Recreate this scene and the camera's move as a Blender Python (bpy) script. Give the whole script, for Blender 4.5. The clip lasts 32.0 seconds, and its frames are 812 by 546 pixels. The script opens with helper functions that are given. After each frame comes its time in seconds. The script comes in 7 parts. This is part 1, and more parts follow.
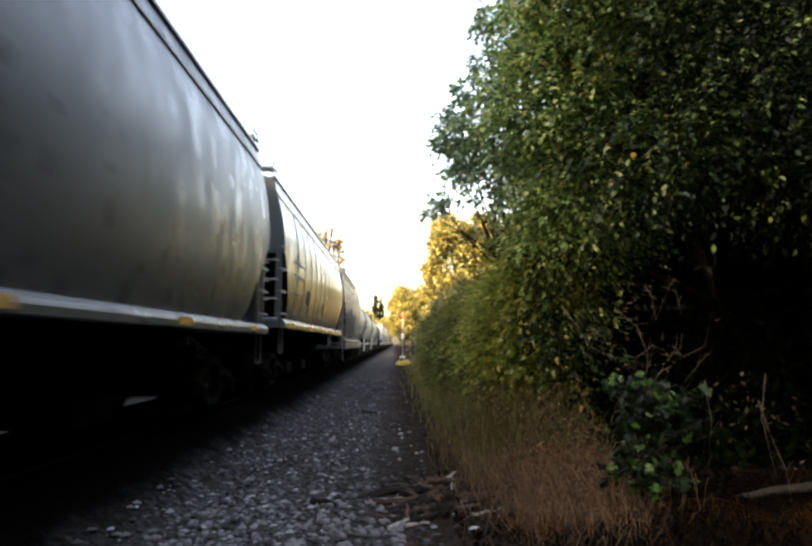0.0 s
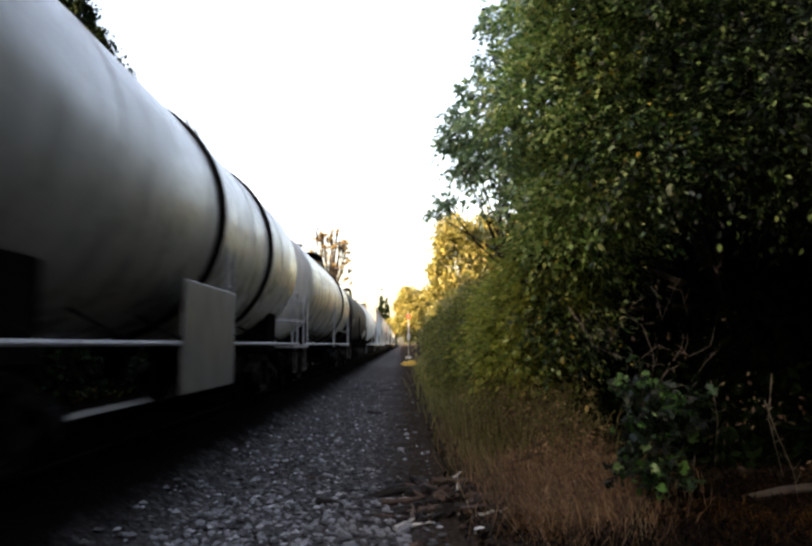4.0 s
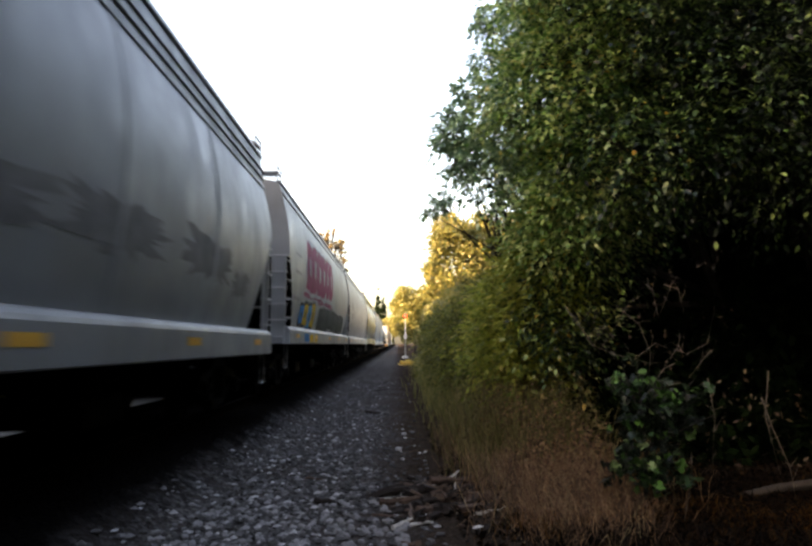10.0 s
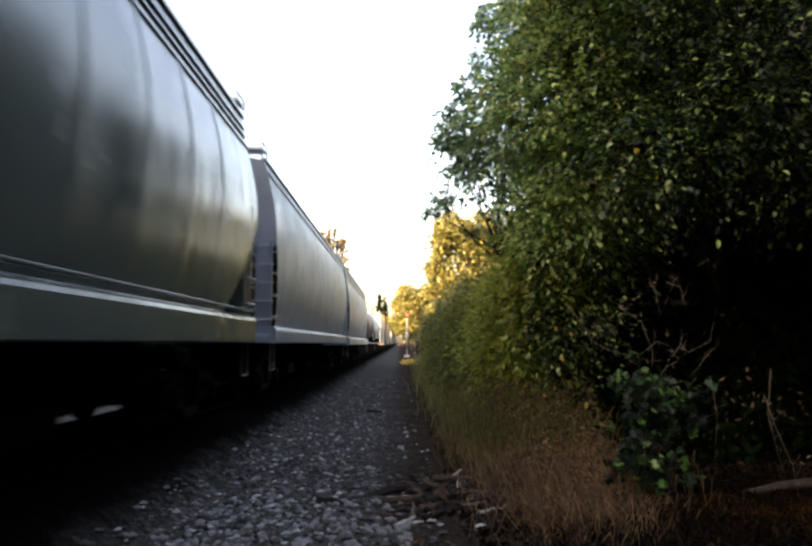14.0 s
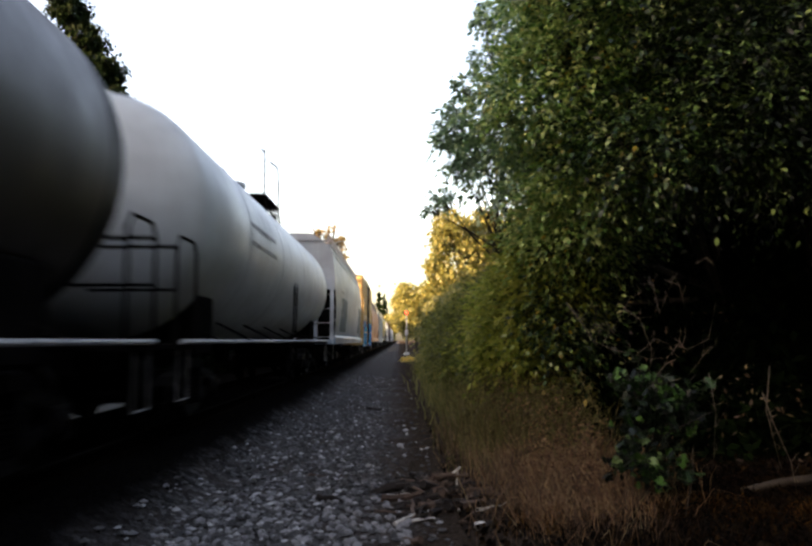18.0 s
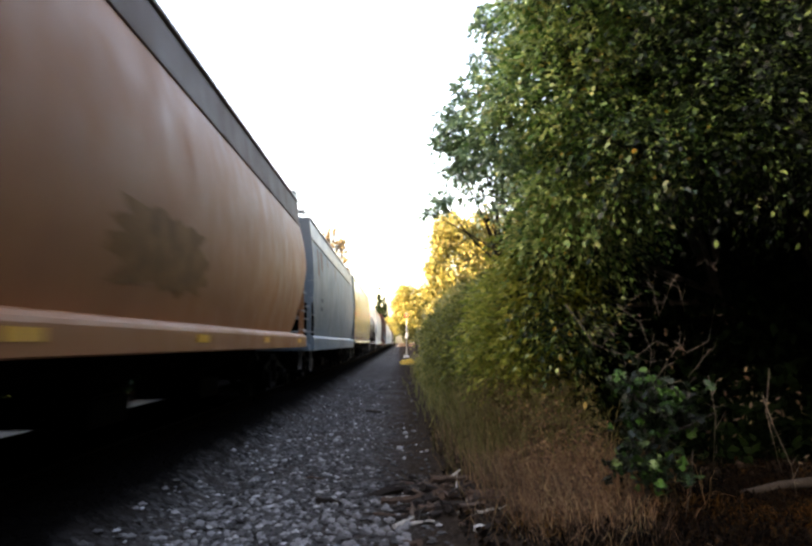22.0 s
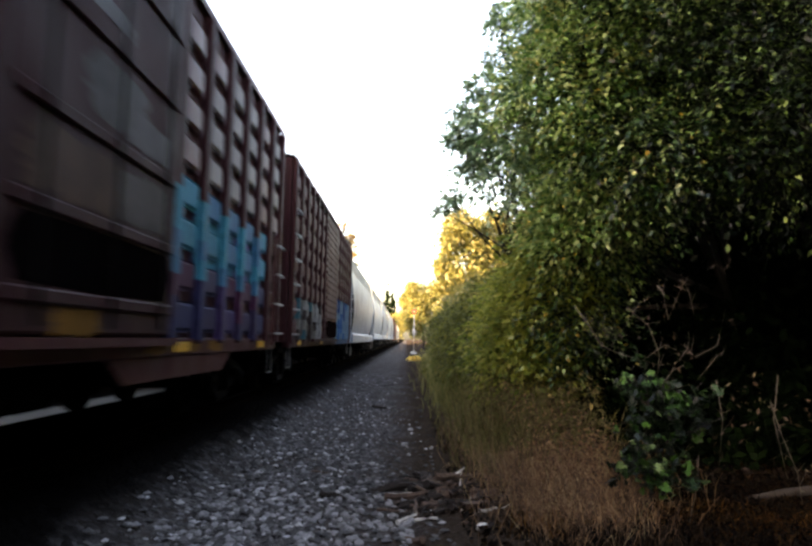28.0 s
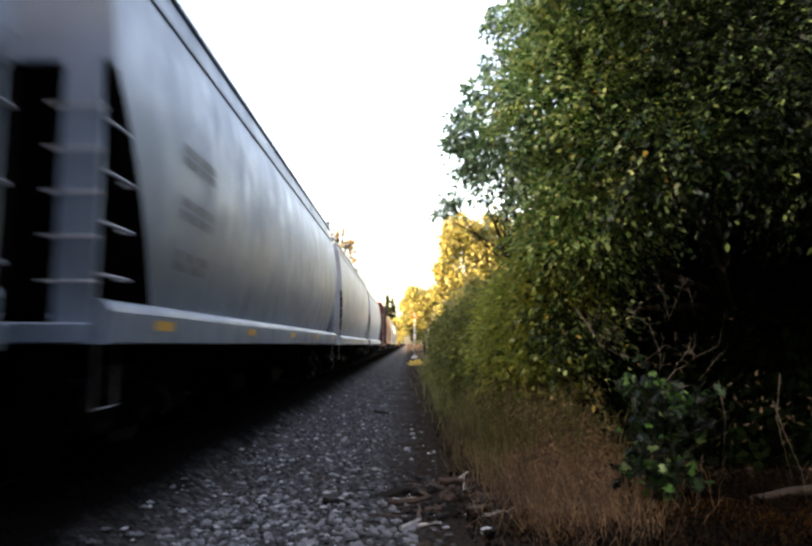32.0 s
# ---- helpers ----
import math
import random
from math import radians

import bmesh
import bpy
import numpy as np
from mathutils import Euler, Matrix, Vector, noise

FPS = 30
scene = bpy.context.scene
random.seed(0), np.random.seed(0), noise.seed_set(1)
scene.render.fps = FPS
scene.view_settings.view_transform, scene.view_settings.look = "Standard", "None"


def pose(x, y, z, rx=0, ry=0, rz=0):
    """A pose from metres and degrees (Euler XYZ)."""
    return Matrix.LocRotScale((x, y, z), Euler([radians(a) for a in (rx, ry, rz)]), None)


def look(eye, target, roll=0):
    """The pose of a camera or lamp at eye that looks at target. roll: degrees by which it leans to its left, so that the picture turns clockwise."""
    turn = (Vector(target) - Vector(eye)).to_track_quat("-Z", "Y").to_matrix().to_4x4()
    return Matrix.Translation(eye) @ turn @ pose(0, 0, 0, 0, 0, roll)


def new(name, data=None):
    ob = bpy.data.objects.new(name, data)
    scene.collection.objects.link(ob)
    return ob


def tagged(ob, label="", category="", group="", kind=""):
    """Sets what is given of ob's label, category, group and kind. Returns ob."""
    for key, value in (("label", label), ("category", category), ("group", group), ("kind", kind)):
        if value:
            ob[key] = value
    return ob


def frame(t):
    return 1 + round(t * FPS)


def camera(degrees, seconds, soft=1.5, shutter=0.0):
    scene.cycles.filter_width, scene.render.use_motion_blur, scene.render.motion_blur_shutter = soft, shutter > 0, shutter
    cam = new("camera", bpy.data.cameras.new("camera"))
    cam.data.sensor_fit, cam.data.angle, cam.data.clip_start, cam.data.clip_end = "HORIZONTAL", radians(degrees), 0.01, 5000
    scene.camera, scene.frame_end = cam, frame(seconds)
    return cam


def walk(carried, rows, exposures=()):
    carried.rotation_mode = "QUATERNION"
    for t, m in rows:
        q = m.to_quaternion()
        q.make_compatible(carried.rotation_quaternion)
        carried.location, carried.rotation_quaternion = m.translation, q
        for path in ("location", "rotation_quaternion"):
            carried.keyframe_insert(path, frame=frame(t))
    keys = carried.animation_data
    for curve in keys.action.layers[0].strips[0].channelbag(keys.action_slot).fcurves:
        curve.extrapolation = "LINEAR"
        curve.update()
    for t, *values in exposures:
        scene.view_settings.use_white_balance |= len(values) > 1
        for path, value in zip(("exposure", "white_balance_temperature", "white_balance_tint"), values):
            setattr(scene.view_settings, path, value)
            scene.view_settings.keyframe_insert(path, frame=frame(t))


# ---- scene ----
cam = camera(59.1, 32.0, soft=2.7, shutter=0.5)
PATH = [
    (0.0, look((-0.003, 0.002, 1.550), (0.271, 19.903, 3.514), 0.45)),
    (0.5, look((-0.003, 0.001, 1.550), (0.214, 19.903, 3.520), 0.39)),
    (1.0, look((-0.002, 0.000, 1.544), (0.178, 19.900, 3.533), 0.56)),
    (1.5, look((-0.003, 0.006, 1.547), (0.273, 19.908, 3.496), 0.53)),
    (2.0, look((-0.004, 0.003, 1.546), (0.233, 19.908, 3.474), 0.59)),
    (2.5, look((-0.001, 0.004, 1.548), (0.209, 19.908, 3.497), 0.47)),
    (3.0, look((0.001, 0.005, 1.543), (0.240, 19.910, 3.474), 0.49)),
    (3.5, look((0.004, 0.002, 1.544), (0.129, 19.905, 3.510), 0.48)),
    (5.5, look((-0.003, -0.001, 1.547), (0.182, 19.899, 3.539), 0.00)),
    (6.0, look((0.002, 0.004, 1.546), (0.143, 19.905, 3.532), -0.06)),
    (6.5, look((-0.002, 0.002, 1.549), (0.150, 19.902, 3.542), -0.20)),
    (7.0, look((-0.002, 0.004, 1.545), (0.109, 19.905, 3.539), -0.05)),
    (7.5, look((-0.002, 0.005, 1.543), (0.172, 19.907, 3.510), -0.22)),
    (8.0, look((-0.002, 0.002, 1.549), (0.152, 19.902, 3.544), -0.20)),
    (8.5, look((-0.006, 0.004, 1.545), (0.066, 19.908, 3.499), 0.41)),
    (9.0, look((-0.004, 0.004, 1.548), (0.023, 19.906, 3.524), 0.03)),
    (9.5, look((-0.004, -0.009, 1.551), (0.152, 19.892, 3.536), -0.18)),
    (10.0, look((-0.001, 0.004, 1.545), (0.217, 19.906, 3.513), 0.03)),
    (10.5, look((-0.003, -0.005, 1.550), (0.200, 19.898, 3.507), -0.22)),
    (11.0, look((-0.001, -0.002, 1.549), (0.202, 19.902, 3.492), -0.20)),
    (11.5, look((-0.001, 0.000, 1.548), (0.189, 19.905, 3.494), -0.15)),
    (12.0, look((0.000, -0.003, 1.548), (0.135, 19.902, 3.493), -0.15)),
    (12.5, look((-0.002, -0.005, 1.551), (0.121, 19.902, 3.478), 0.02)),
    (13.0, look((-0.000, -0.000, 1.550), (0.150, 19.906, 3.479), 0.00)),
    (13.5, look((-0.002, 0.000, 1.547), (0.177, 19.906, 3.476), 0.03)),
    (14.0, look((-0.005, 0.003, 1.541), (0.169, 19.908, 3.482), -0.08)),
    (14.5, look((0.003, 0.001, 1.546), (0.133, 19.906, 3.488), -0.21)),
    (16.5, look((0.001, -0.005, 1.549), (0.175, 19.903, 3.457), -0.14)),
    (17.0, look((0.004, 0.001, 1.549), (0.164, 19.911, 3.430), -0.17)),
    (17.5, look((0.001, -0.005, 1.549), (0.163, 19.907, 3.411), -0.24)),
    (18.0, look((-0.002, -0.004, 1.547), (0.189, 19.908, 3.419), -0.19)),
    (18.5, look((0.001, -0.004, 1.549), (0.171, 19.907, 3.425), -0.36)),
    (19.0, look((-0.000, -0.004, 1.548), (0.149, 19.905, 3.444), -0.40)),
    (19.5, look((0.004, -0.002, 1.546), (0.204, 19.908, 3.432), -0.46)),
    (20.0, look((-0.002, -0.013, 1.552), (0.153, 19.895, 3.466), -0.50)),
    (20.5, look((0.003, -0.008, 1.549), (0.120, 19.895, 3.516), -0.22)),
    (21.0, look((-0.001, -0.004, 1.548), (0.139, 19.901, 3.490), -0.30)),
    (21.5, look((0.002, -0.001, 1.549), (0.209, 19.905, 3.465), -0.26)),
    (22.0, look((0.005, -0.001, 1.544), (0.191, 19.904, 3.490), -0.19)),
    (22.5, look((0.002, -0.004, 1.546), (0.156, 19.900, 3.498), -0.18)),
    (23.0, look((-0.001, -0.001, 1.544), (0.078, 19.901, 3.518), -0.25)),
    (23.5, look((-0.001, 0.002, 1.546), (0.176, 19.905, 3.506), -0.23)),
    (24.0, look((0.004, 0.001, 1.542), (0.140, 19.909, 3.450), 0.70)),
    (24.5, look((0.004, -0.002, 1.546), (0.139, 19.904, 3.476), 0.92)),
    (25.0, look((0.001, -0.004, 1.545), (0.158, 19.909, 3.399), 1.73)),
    (25.5, look((-0.001, -0.007, 1.544), (0.061, 19.905, 3.422), 1.43)),
    (27.5, look((-0.002, -0.007, 1.550), (-0.070, 19.906, 3.407), 1.10)),
    (28.0, look((0.002, -0.002, 1.550), (-0.057, 19.913, 3.390), 1.28)),
    (28.5, look((-0.001, -0.003, 1.551), (-0.100, 19.922, 3.281), 1.63)),
    (29.0, look((0.002, -0.002, 1.549), (0.033, 19.922, 3.300), 1.42)),
    (29.5, look((0.001, 0.001, 1.550), (-0.025, 19.925, 3.286), 0.83)),
    (30.0, look((0.002, 0.011, 1.555), (0.053, 19.934, 3.310), 0.56)),
    (30.5, look((-0.001, 0.008, 1.554), (0.006, 19.929, 3.336), 0.53)),
    (31.0, look((-0.000, 0.010, 1.551), (-0.018, 19.928, 3.364), 0.62)),
    (31.5, look((0.000, 0.010, 1.552), (-0.039, 19.924, 3.398), 0.64)),
    (32.0, look((0.002, 0.006, 1.550), (-0.051, 19.909, 3.514), 0.35)),
]
EXPOSURES = [(0.0, 2.97, 8450.0, 21.0), (1.0, 2.97, 8450.0, 21.0), (2.0, 2.97, 8450.0, 21.0), (3.0, 2.92, 8450.0, 21.0), (5.0, 2.42, 8450.0, 21.0), (6.0, 2.29, 8450.0, 21.0), (7.0, 2.32, 8450.0, 21.0), (8.0, 2.37, 8450.0, 21.0), (9.0, 2.67, 8450.0, 21.0), (10.0, 2.77, 8450.0, 21.0), (11.0, 2.87, 8450.0, 21.0), (12.0, 2.87, 8450.0, 21.0), (13.0, 2.82, 8450.0, 21.0), (14.0, 2.79, 8450.0, 21.0), (15.5, 2.77, 8450.0, 21.0), (17.0, 2.62, 8450.0, 21.0), (18.0, 2.49, 8450.0, 21.0), (19.0, 2.45, 8450.0, 21.0), (20.0, 2.67, 8450.0, 21.0), (21.0, 3.12, 8450.0, 21.0), (22.0, 3.37, 8450.0, 21.0), (23.0, 3.30, 8450.0, 21.0), (24.0, 3.12, 8450.0, 21.0), (25.0, 2.87, 8450.0, 21.0), (26.5, 3.07, 8450.0, 21.0), (28.0, 3.32, 8450.0, 21.0), (29.0, 3.72, 8450.0, 21.0), (30.0, 3.55, 8450.0, 21.0), (31.0, 3.29, 8450.0, 21.0), (32.0, 3.23, 8450.0, 21.0)]
walk(cam, PATH, EXPOSURES)

# The plan: y runs along the track, away from the camera; the camera stands at x = 0 beside it.
TRACK_X = -3.88      # middle of the track
RAIL_Z = 0.45        # top of the rails above the path
SPEED, GAIN = 14.784, 0.0385   # the train's speed and its slow gain in speed

# ---- world and sun ----
SUN_EL, SUN_AZ = 17.0, 236.0   # degrees; azimuth clockwise from +y
world = bpy.data.worlds.new("evening_sky")
scene.world = world
world.use_nodes = True
wn = world.node_tree
sky = wn.nodes.new("ShaderNodeTexSky")
sky.sky_type = "NISHITA"
sky.sun_disc = False
sky.sun_elevation, sky.sun_rotation = radians(SUN_EL), radians(SUN_AZ)
sky.air_density, sky.dust_density, sky.ozone_density = 1.0, 3.5, 1.0
bg = wn.nodes["Background"]
bg.inputs["Strength"].default_value = 0.15
wn.links.new(sky.outputs[0], bg.inputs["Color"])
sun_data = bpy.data.lights.new("sun", "SUN")
sun_data.energy, sun_data.angle, sun_data.color = 4.5, radians(0.6), (1.0, 0.78, 0.5)
sun = new("sun", sun_data)
_az, _el = radians(SUN_AZ), radians(SUN_EL)
sun.matrix_world = look((-60, -40, 40), (-60 - math.sin(_az) * math.cos(_el), -40 - math.cos(_az) * math.cos(_el), 40 - math.sin(_el)))

# ---- materials ----
def shader(name):
    m = bpy.data.materials.new(name)
    m.use_nodes = True
    nt = m.node_tree
    return m, nt, nt.nodes["Principled BSDF"]


def node(nt, kind, **values):
    n = nt.nodes.new("ShaderNode" + kind)
    for key, value in values.items():
        if key in n.inputs:
            n.inputs[key].default_value = value
    return n


def ramp(nt, fac, stops):
    r = nt.nodes.new("ShaderNodeValToRGB")
    while len(r.color_ramp.elements) < len(stops):
        r.color_ramp.elements.new(0.5)
    for e, (p, c) in zip(r.color_ramp.elements, stops):
        e.position, e.color = p, c if len(c) == 4 else (*c, 1)
    nt.links.new(fac, r.inputs[0])
    return r.outputs[0]


def mixed(nt, fac, a, b):
    n = nt.nodes.new("ShaderNodeMix")
    n.data_type = "RGBA"
    for value, socket in ((fac, n.inputs[0]), (a, n.inputs[6]), (b, n.inputs[7])):
        if isinstance(value, (int, float)):
            socket.default_value = value
        elif isinstance(value, tuple):
            socket.default_value = value if len(value) == 4 else (*value, 1)
        else:
            nt.links.new(value, socket)
    return n.outputs[2]


def coords(nt, scale=(1, 1, 1), kind="Object"):
    tc = nt.nodes.new("ShaderNodeTexCoord")
    mp = nt.nodes.new("ShaderNodeMapping")
    mp.inputs["Scale"].default_value = scale
    nt.links.new(tc.outputs[kind], mp.inputs[0])
    return mp.outputs[0]


def noisy(nt, vec, scale, detail=4.0, rough=0.6):
    n = node(nt, "TexNoise", Scale=scale, Detail=detail, Roughness=rough)
    nt.links.new(vec, n.inputs["Vector"])
    return n.outputs[0]


def bumped(nt, bsdf, height, strength, distance=0.02):
    b = node(nt, "Bump", Strength=strength, Distance=distance)
    nt.links.new(height, b.inputs["Height"])
    nt.links.new(b.outputs[0], bsdf.inputs["Normal"])


def painted(name, colour, rust=0.25, rough=0.42, grime=(0.09, 0.08, 0.07), dirt=0.45, rust_colour=(0.22, 0.09, 0.035), dent=0.0, gloss=0.5):
    """Weathered car paint: broad fading, rain streaks, rust spots and a fine grain."""
    m, nt, bsdf = shader(name)
    broad = noisy(nt, coords(nt, (0.5, 0.22, 0.6)), 1.3, 3)
    streak = noisy(nt, coords(nt, (2.0, 2.6, 0.16)), 1.6, 5, 0.65)
    spots = noisy(nt, coords(nt, (1.0, 1.0, 0.55)), 2.1, 8, 0.68)
    fine = noisy(nt, coords(nt), 45, 3)
    dark = tuple(0.62 * c + 0.38 * g for c, g in zip(colour, grime))
    base = mixed(nt, ramp(nt, broad, [(0.35, (0, 0, 0)), (0.68, (1, 1, 1))]), dark, colour)
    fac = node(nt, "Math")
    fac.operation = "MULTIPLY"
    nt.links.new(ramp(nt, streak, [(0.46, (0, 0, 0)), (0.72, (1, 1, 1))]), fac.inputs[0])
    fac.inputs[1].default_value = 0.55 * dirt
    base = mixed(nt, fac.outputs[0], base, grime)
    base = mixed(nt, ramp(nt, spots, [(0.74 - 0.3 * rust, (0, 0, 0)), (0.82 - 0.26 * rust, (1, 1, 1))]), base, rust_colour)
    nt.links.new(base, bsdf.inputs["Base Color"])
    nt.links.new(ramp(nt, spots, [(0.35, (rough - 0.1,) * 3), (0.75, (min(rough + 0.22, 0.95),) * 3)]), bsdf.inputs["Roughness"])
    bsdf.inputs["Specular IOR Level"].default_value = gloss
    if dent:
        # plates that have sagged between their stiffeners
        b1 = node(nt, "Bump", Strength=dent, Distance=0.12)
        nt.links.new(noisy(nt, coords(nt, (0.3, 1.25, 0.2)), 1.0, 2, 0.5), b1.inputs["Height"])
        b2 = node(nt, "Bump", Strength=0.08, Distance=0.02)
        nt.links.new(fine, b2.inputs["Height"])
        nt.links.new(b1.outputs[0], b2.inputs["Normal"])
        nt.links.new(b2.outputs[0], bsdf.inputs["Normal"])
    else:
        bumped(nt, bsdf, fine, 0.08)
    return m


def plain(name, colour, rough=0.6, metal=0.0, spread=0.35, scale=6.0, bump=0.2, emit=0.0, gloss=0.5):
    """A plain surface with a broad and a fine variation."""
    m, nt, bsdf = shader(name)
    v = coords(nt)
    a, b = noisy(nt, v, scale, 5), noisy(nt, v, scale * 9, 3)
    low = tuple(c * (1 - spread) for c in colour)
    high = tuple(min(1, c * (1 + spread)) for c in colour)
    c1 = ramp(nt, a, [(0.3, low), (0.7, high)])
    nt.links.new(mixed(nt, ramp(nt, b, [(0.35, (0, 0, 0)), (0.8, (0.5, 0.5, 0.5))]), c1, low), bsdf.inputs["Base Color"])
    bsdf.inputs["Roughness"].default_value, bsdf.inputs["Metallic"].default_value = rough, metal
    bsdf.inputs["Specular IOR Level"].default_value = gloss
    if bump:
        bumped(nt, bsdf, b, bump)
    if emit:
        bsdf.inputs["Emission Color"].default_value = (*colour, 1)
        bsdf.inputs["Emission Strength"].default_value = emit
    return m


def leafy(name, tones, light=0.35, rough=0.5, gloss=0.6):
    """Leaves: each one takes its own tone; light passes through them."""
    m, nt, bsdf = shader(name)
    geo = nt.nodes.new("ShaderNodeNewGeometry")
    tone = ramp(nt, geo.outputs["Random Per Island"], tones if len(tones[0]) == 2 else [(i / max(1, len(tones) - 1), t) for i, t in enumerate(tones)])
    blotch = noisy(nt, coords(nt), 1.1, 3)
    tone = mixed(nt, ramp(nt, blotch, [(0.35, (0, 0, 0)), (0.7, (0.45, 0.45, 0.45))]), tone, tones[0] if len(tones[0]) == 3 else tones[0][1])
    nt.links.new(tone, bsdf.inputs["Base Color"])
    bsdf.inputs["Roughness"].default_value = rough
    bsdf.inputs["Specular IOR Level"].default_value = gloss
    tr = nt.nodes.new("ShaderNodeBsdfTranslucent")
    nt.links.new(tone, tr.inputs["Color"])
    mix = nt.nodes.new("ShaderNodeMixShader")
    mix.inputs[0].default_value = light
    nt.links.new(bsdf.outputs[0], mix.inputs[1])
    nt.links.new(tr.outputs[0], mix.inputs[2])
    nt.links.new(mix.outputs[0], nt.nodes["Material Output"].inputs["Surface"])
    return m


# grime and steel made near-black: shade under the cars is in both colours
STEEL_DARK = plain("shaded_cast_steel", (0.007, 0.0063, 0.006), 0.8, 0.0, 0.4, 5, gloss=0.04)
SHADED_GRIME = plain("shaded_grimy_underframe", (0.008, 0.007, 0.0065), 0.85, 0.0, 0.45, 4, gloss=0.0)
TREAD = plain("worn_wheel_steel", (0.28, 0.27, 0.26), 0.35, 0.9, 0.3, 12)
RUBBER = plain("black_rubber", (0.02, 0.02, 0.02), 0.7, 0.0, 0.2, 20)
GRATING = plain("galvanised_grating", (0.34, 0.34, 0.34), 0.5, 0.5, 0.3, 10)
REFLECT = plain("yellow_reflector", (0.75, 0.36, 0.03), 0.4, 0.0, 0.15, 20)
DECAL_DARK = plain("dark_stencil_paint", (0.19, 0.195, 0.2), 0.6, 0.0, 0.4, 9)
DECAL_WHITE = plain("white_stencil_paint", (0.55, 0.55, 0.55), 0.6, 0.0, 0.3, 9)
DECAL_DIM = plain("dim_stencil_paint", (0.12, 0.12, 0.12), 0.6, 0.0, 0.3, 9)
PALE_STEEL = plain("pale_painted_steel", (0.38, 0.38, 0.38), 0.5, 0.1, 0.35, 7)


# ---- mesh building ----
class Shape:
    """Collects faces and turns them into one mesh."""

    def __init__(self):
        self.v, self.f = [], []

    def add(self, verts, faces):
        n = len(self.v)
        self.v += [tuple(p) for p in verts]
        self.f += [tuple(i + n for i in f) for f in faces]
        return self

    def box(self, x0, x1, y0, y1, z0, z1, c=0.0):
        """A box; c: its bevel."""
        if not c:
            p = [(x, y, z) for z in (z0, z1) for y in (y0, y1) for x in (x0, x1)]
            return self.add(p, [(0, 2, 3, 1), (4, 5, 7, 6), (0, 1, 5, 4), (2, 6, 7, 3), (0, 4, 6, 2), (1, 3, 7, 5)])
        bm = bmesh.new()
        bmesh.ops.create_cube(bm, size=1.0)
        for v in bm.verts:
            v.co = Vector(((x0 + x1) / 2 + v.co.x * (x1 - x0), (y0 + y1) / 2 + v.co.y * (y1 - y0), (z0 + z1) / 2 + v.co.z * (z1 - z0)))
        bmesh.ops.bevel(bm, geom=bm.edges[:], offset=c, segments=1, affect="EDGES")
        bm.verts.index_update()
        self.add([v.co[:] for v in bm.verts], [[v.index for v in f.verts] for f in bm.faces])
        bm.free()
        return self

    def grid(self, rows, close=False, flip=False):
        """Rows of points of equal length, joined by quads."""
        n, k = len(self.v), len(rows[0])
        for r in rows:
            self.v += [tuple(p) for p in r]
        for i in range(len(rows) - 1):
            for j in range(k if close else k - 1):
                a, b = n + i * k + j, n + i * k + (j + 1) % k
                q = (a, b, b + k, a + k)
                self.f.append(q[::-1] if flip else q)
        return self

    def rod(self, points, r, sides=6, caps=True):
        """A round bar along points; r: one radius, or one for each point."""
        pts = [Vector(p) for p in points]
        rs = r if isinstance(r, (list, tuple)) else [r] * len(pts)
        rows = []
        for i, p in enumerate(pts):
            d = (pts[min(i + 1, len(pts) - 1)] - pts[max(i - 1, 0)]).normalized()
            a = d.cross(Vector((0, 0, 1)) if abs(d.z) < 0.9 else Vector((1, 0, 0))).normalized()
            b = d.cross(a)
            rows.append([p + (a * math.cos(t) + b * math.sin(t)) * rs[i] for t in [2 * math.pi * k / sides for k in range(sides)]])
        n = len(self.v)
        self.grid(rows, close=True)
        if caps:
            self.f.append(tuple(n + k for k in range(sides))[::-1])
            self.f.append(tuple(n + (len(rows) - 1) * sides + k for k in range(sides)))
        return self

    def lathe(self, profile, axis="x", sides=20, centre=(0, 0, 0)):
        """Turns (along, radius) pairs round an axis through centre."""
        rows = []
        for s, r in profile:
            row = []
            for k in range(sides):
                t = 2 * math.pi * k / sides
                c = (s, r * math.cos(t), r * math.sin(t)) if axis == "x" else (r * math.sin(t), s, r * math.cos(t)) if axis == "y" else (r * math.cos(t), r * math.sin(t), s)
                row.append(tuple(a + b for a, b in zip(c, centre)))
            rows.append(row)
        return self.grid(rows, close=True)

    def mesh(self, name, material, smooth=False):
        me = bpy.data.meshes.new(name)
        me.from_pydata(self.v, [], self.f)
        if smooth:
            me.polygons.foreach_set("use_smooth", [True] * len(me.polygons))
        me.materials.append(material)
        me.update()
        return me


def recalc(me):
    bm = bmesh.new()
    bm.from_mesh(me)
    bmesh.ops.recalc_face_normals(bm, faces=bm.faces[:])
    bm.to_mesh(me)
    bm.free()
    return me


def part(name, shape, material, parent, label="", smooth=False, at=None, auto=None):
    """One mesh object under a thing or a part; shape may be a ready mesh."""
    me = shape if isinstance(shape, bpy.types.Mesh) else recalc(shape.mesh(name, material, smooth))
    if auto:
        me.set_sharp_from_angle(angle=radians(auto))
    ob = new(name, me)
    ob.parent = parent
    if at is not None:
        ob.matrix_basis = at
    if label:
        ob["label"] = label
    return ob


def thing(name, label, category, group="", kind="", at=None):
    ob = new(name)
    ob.empty_display_size = 0.2
    if at is not None:
        ob.matrix_basis = at
    return tagged(ob, label, category, group, kind)


def solid(name, shape, material, label, category="", group="", kind="", smooth=False):
    me = recalc(shape.mesh(name, material, smooth))
    return tagged(new(name, me), label, category, group, kind)

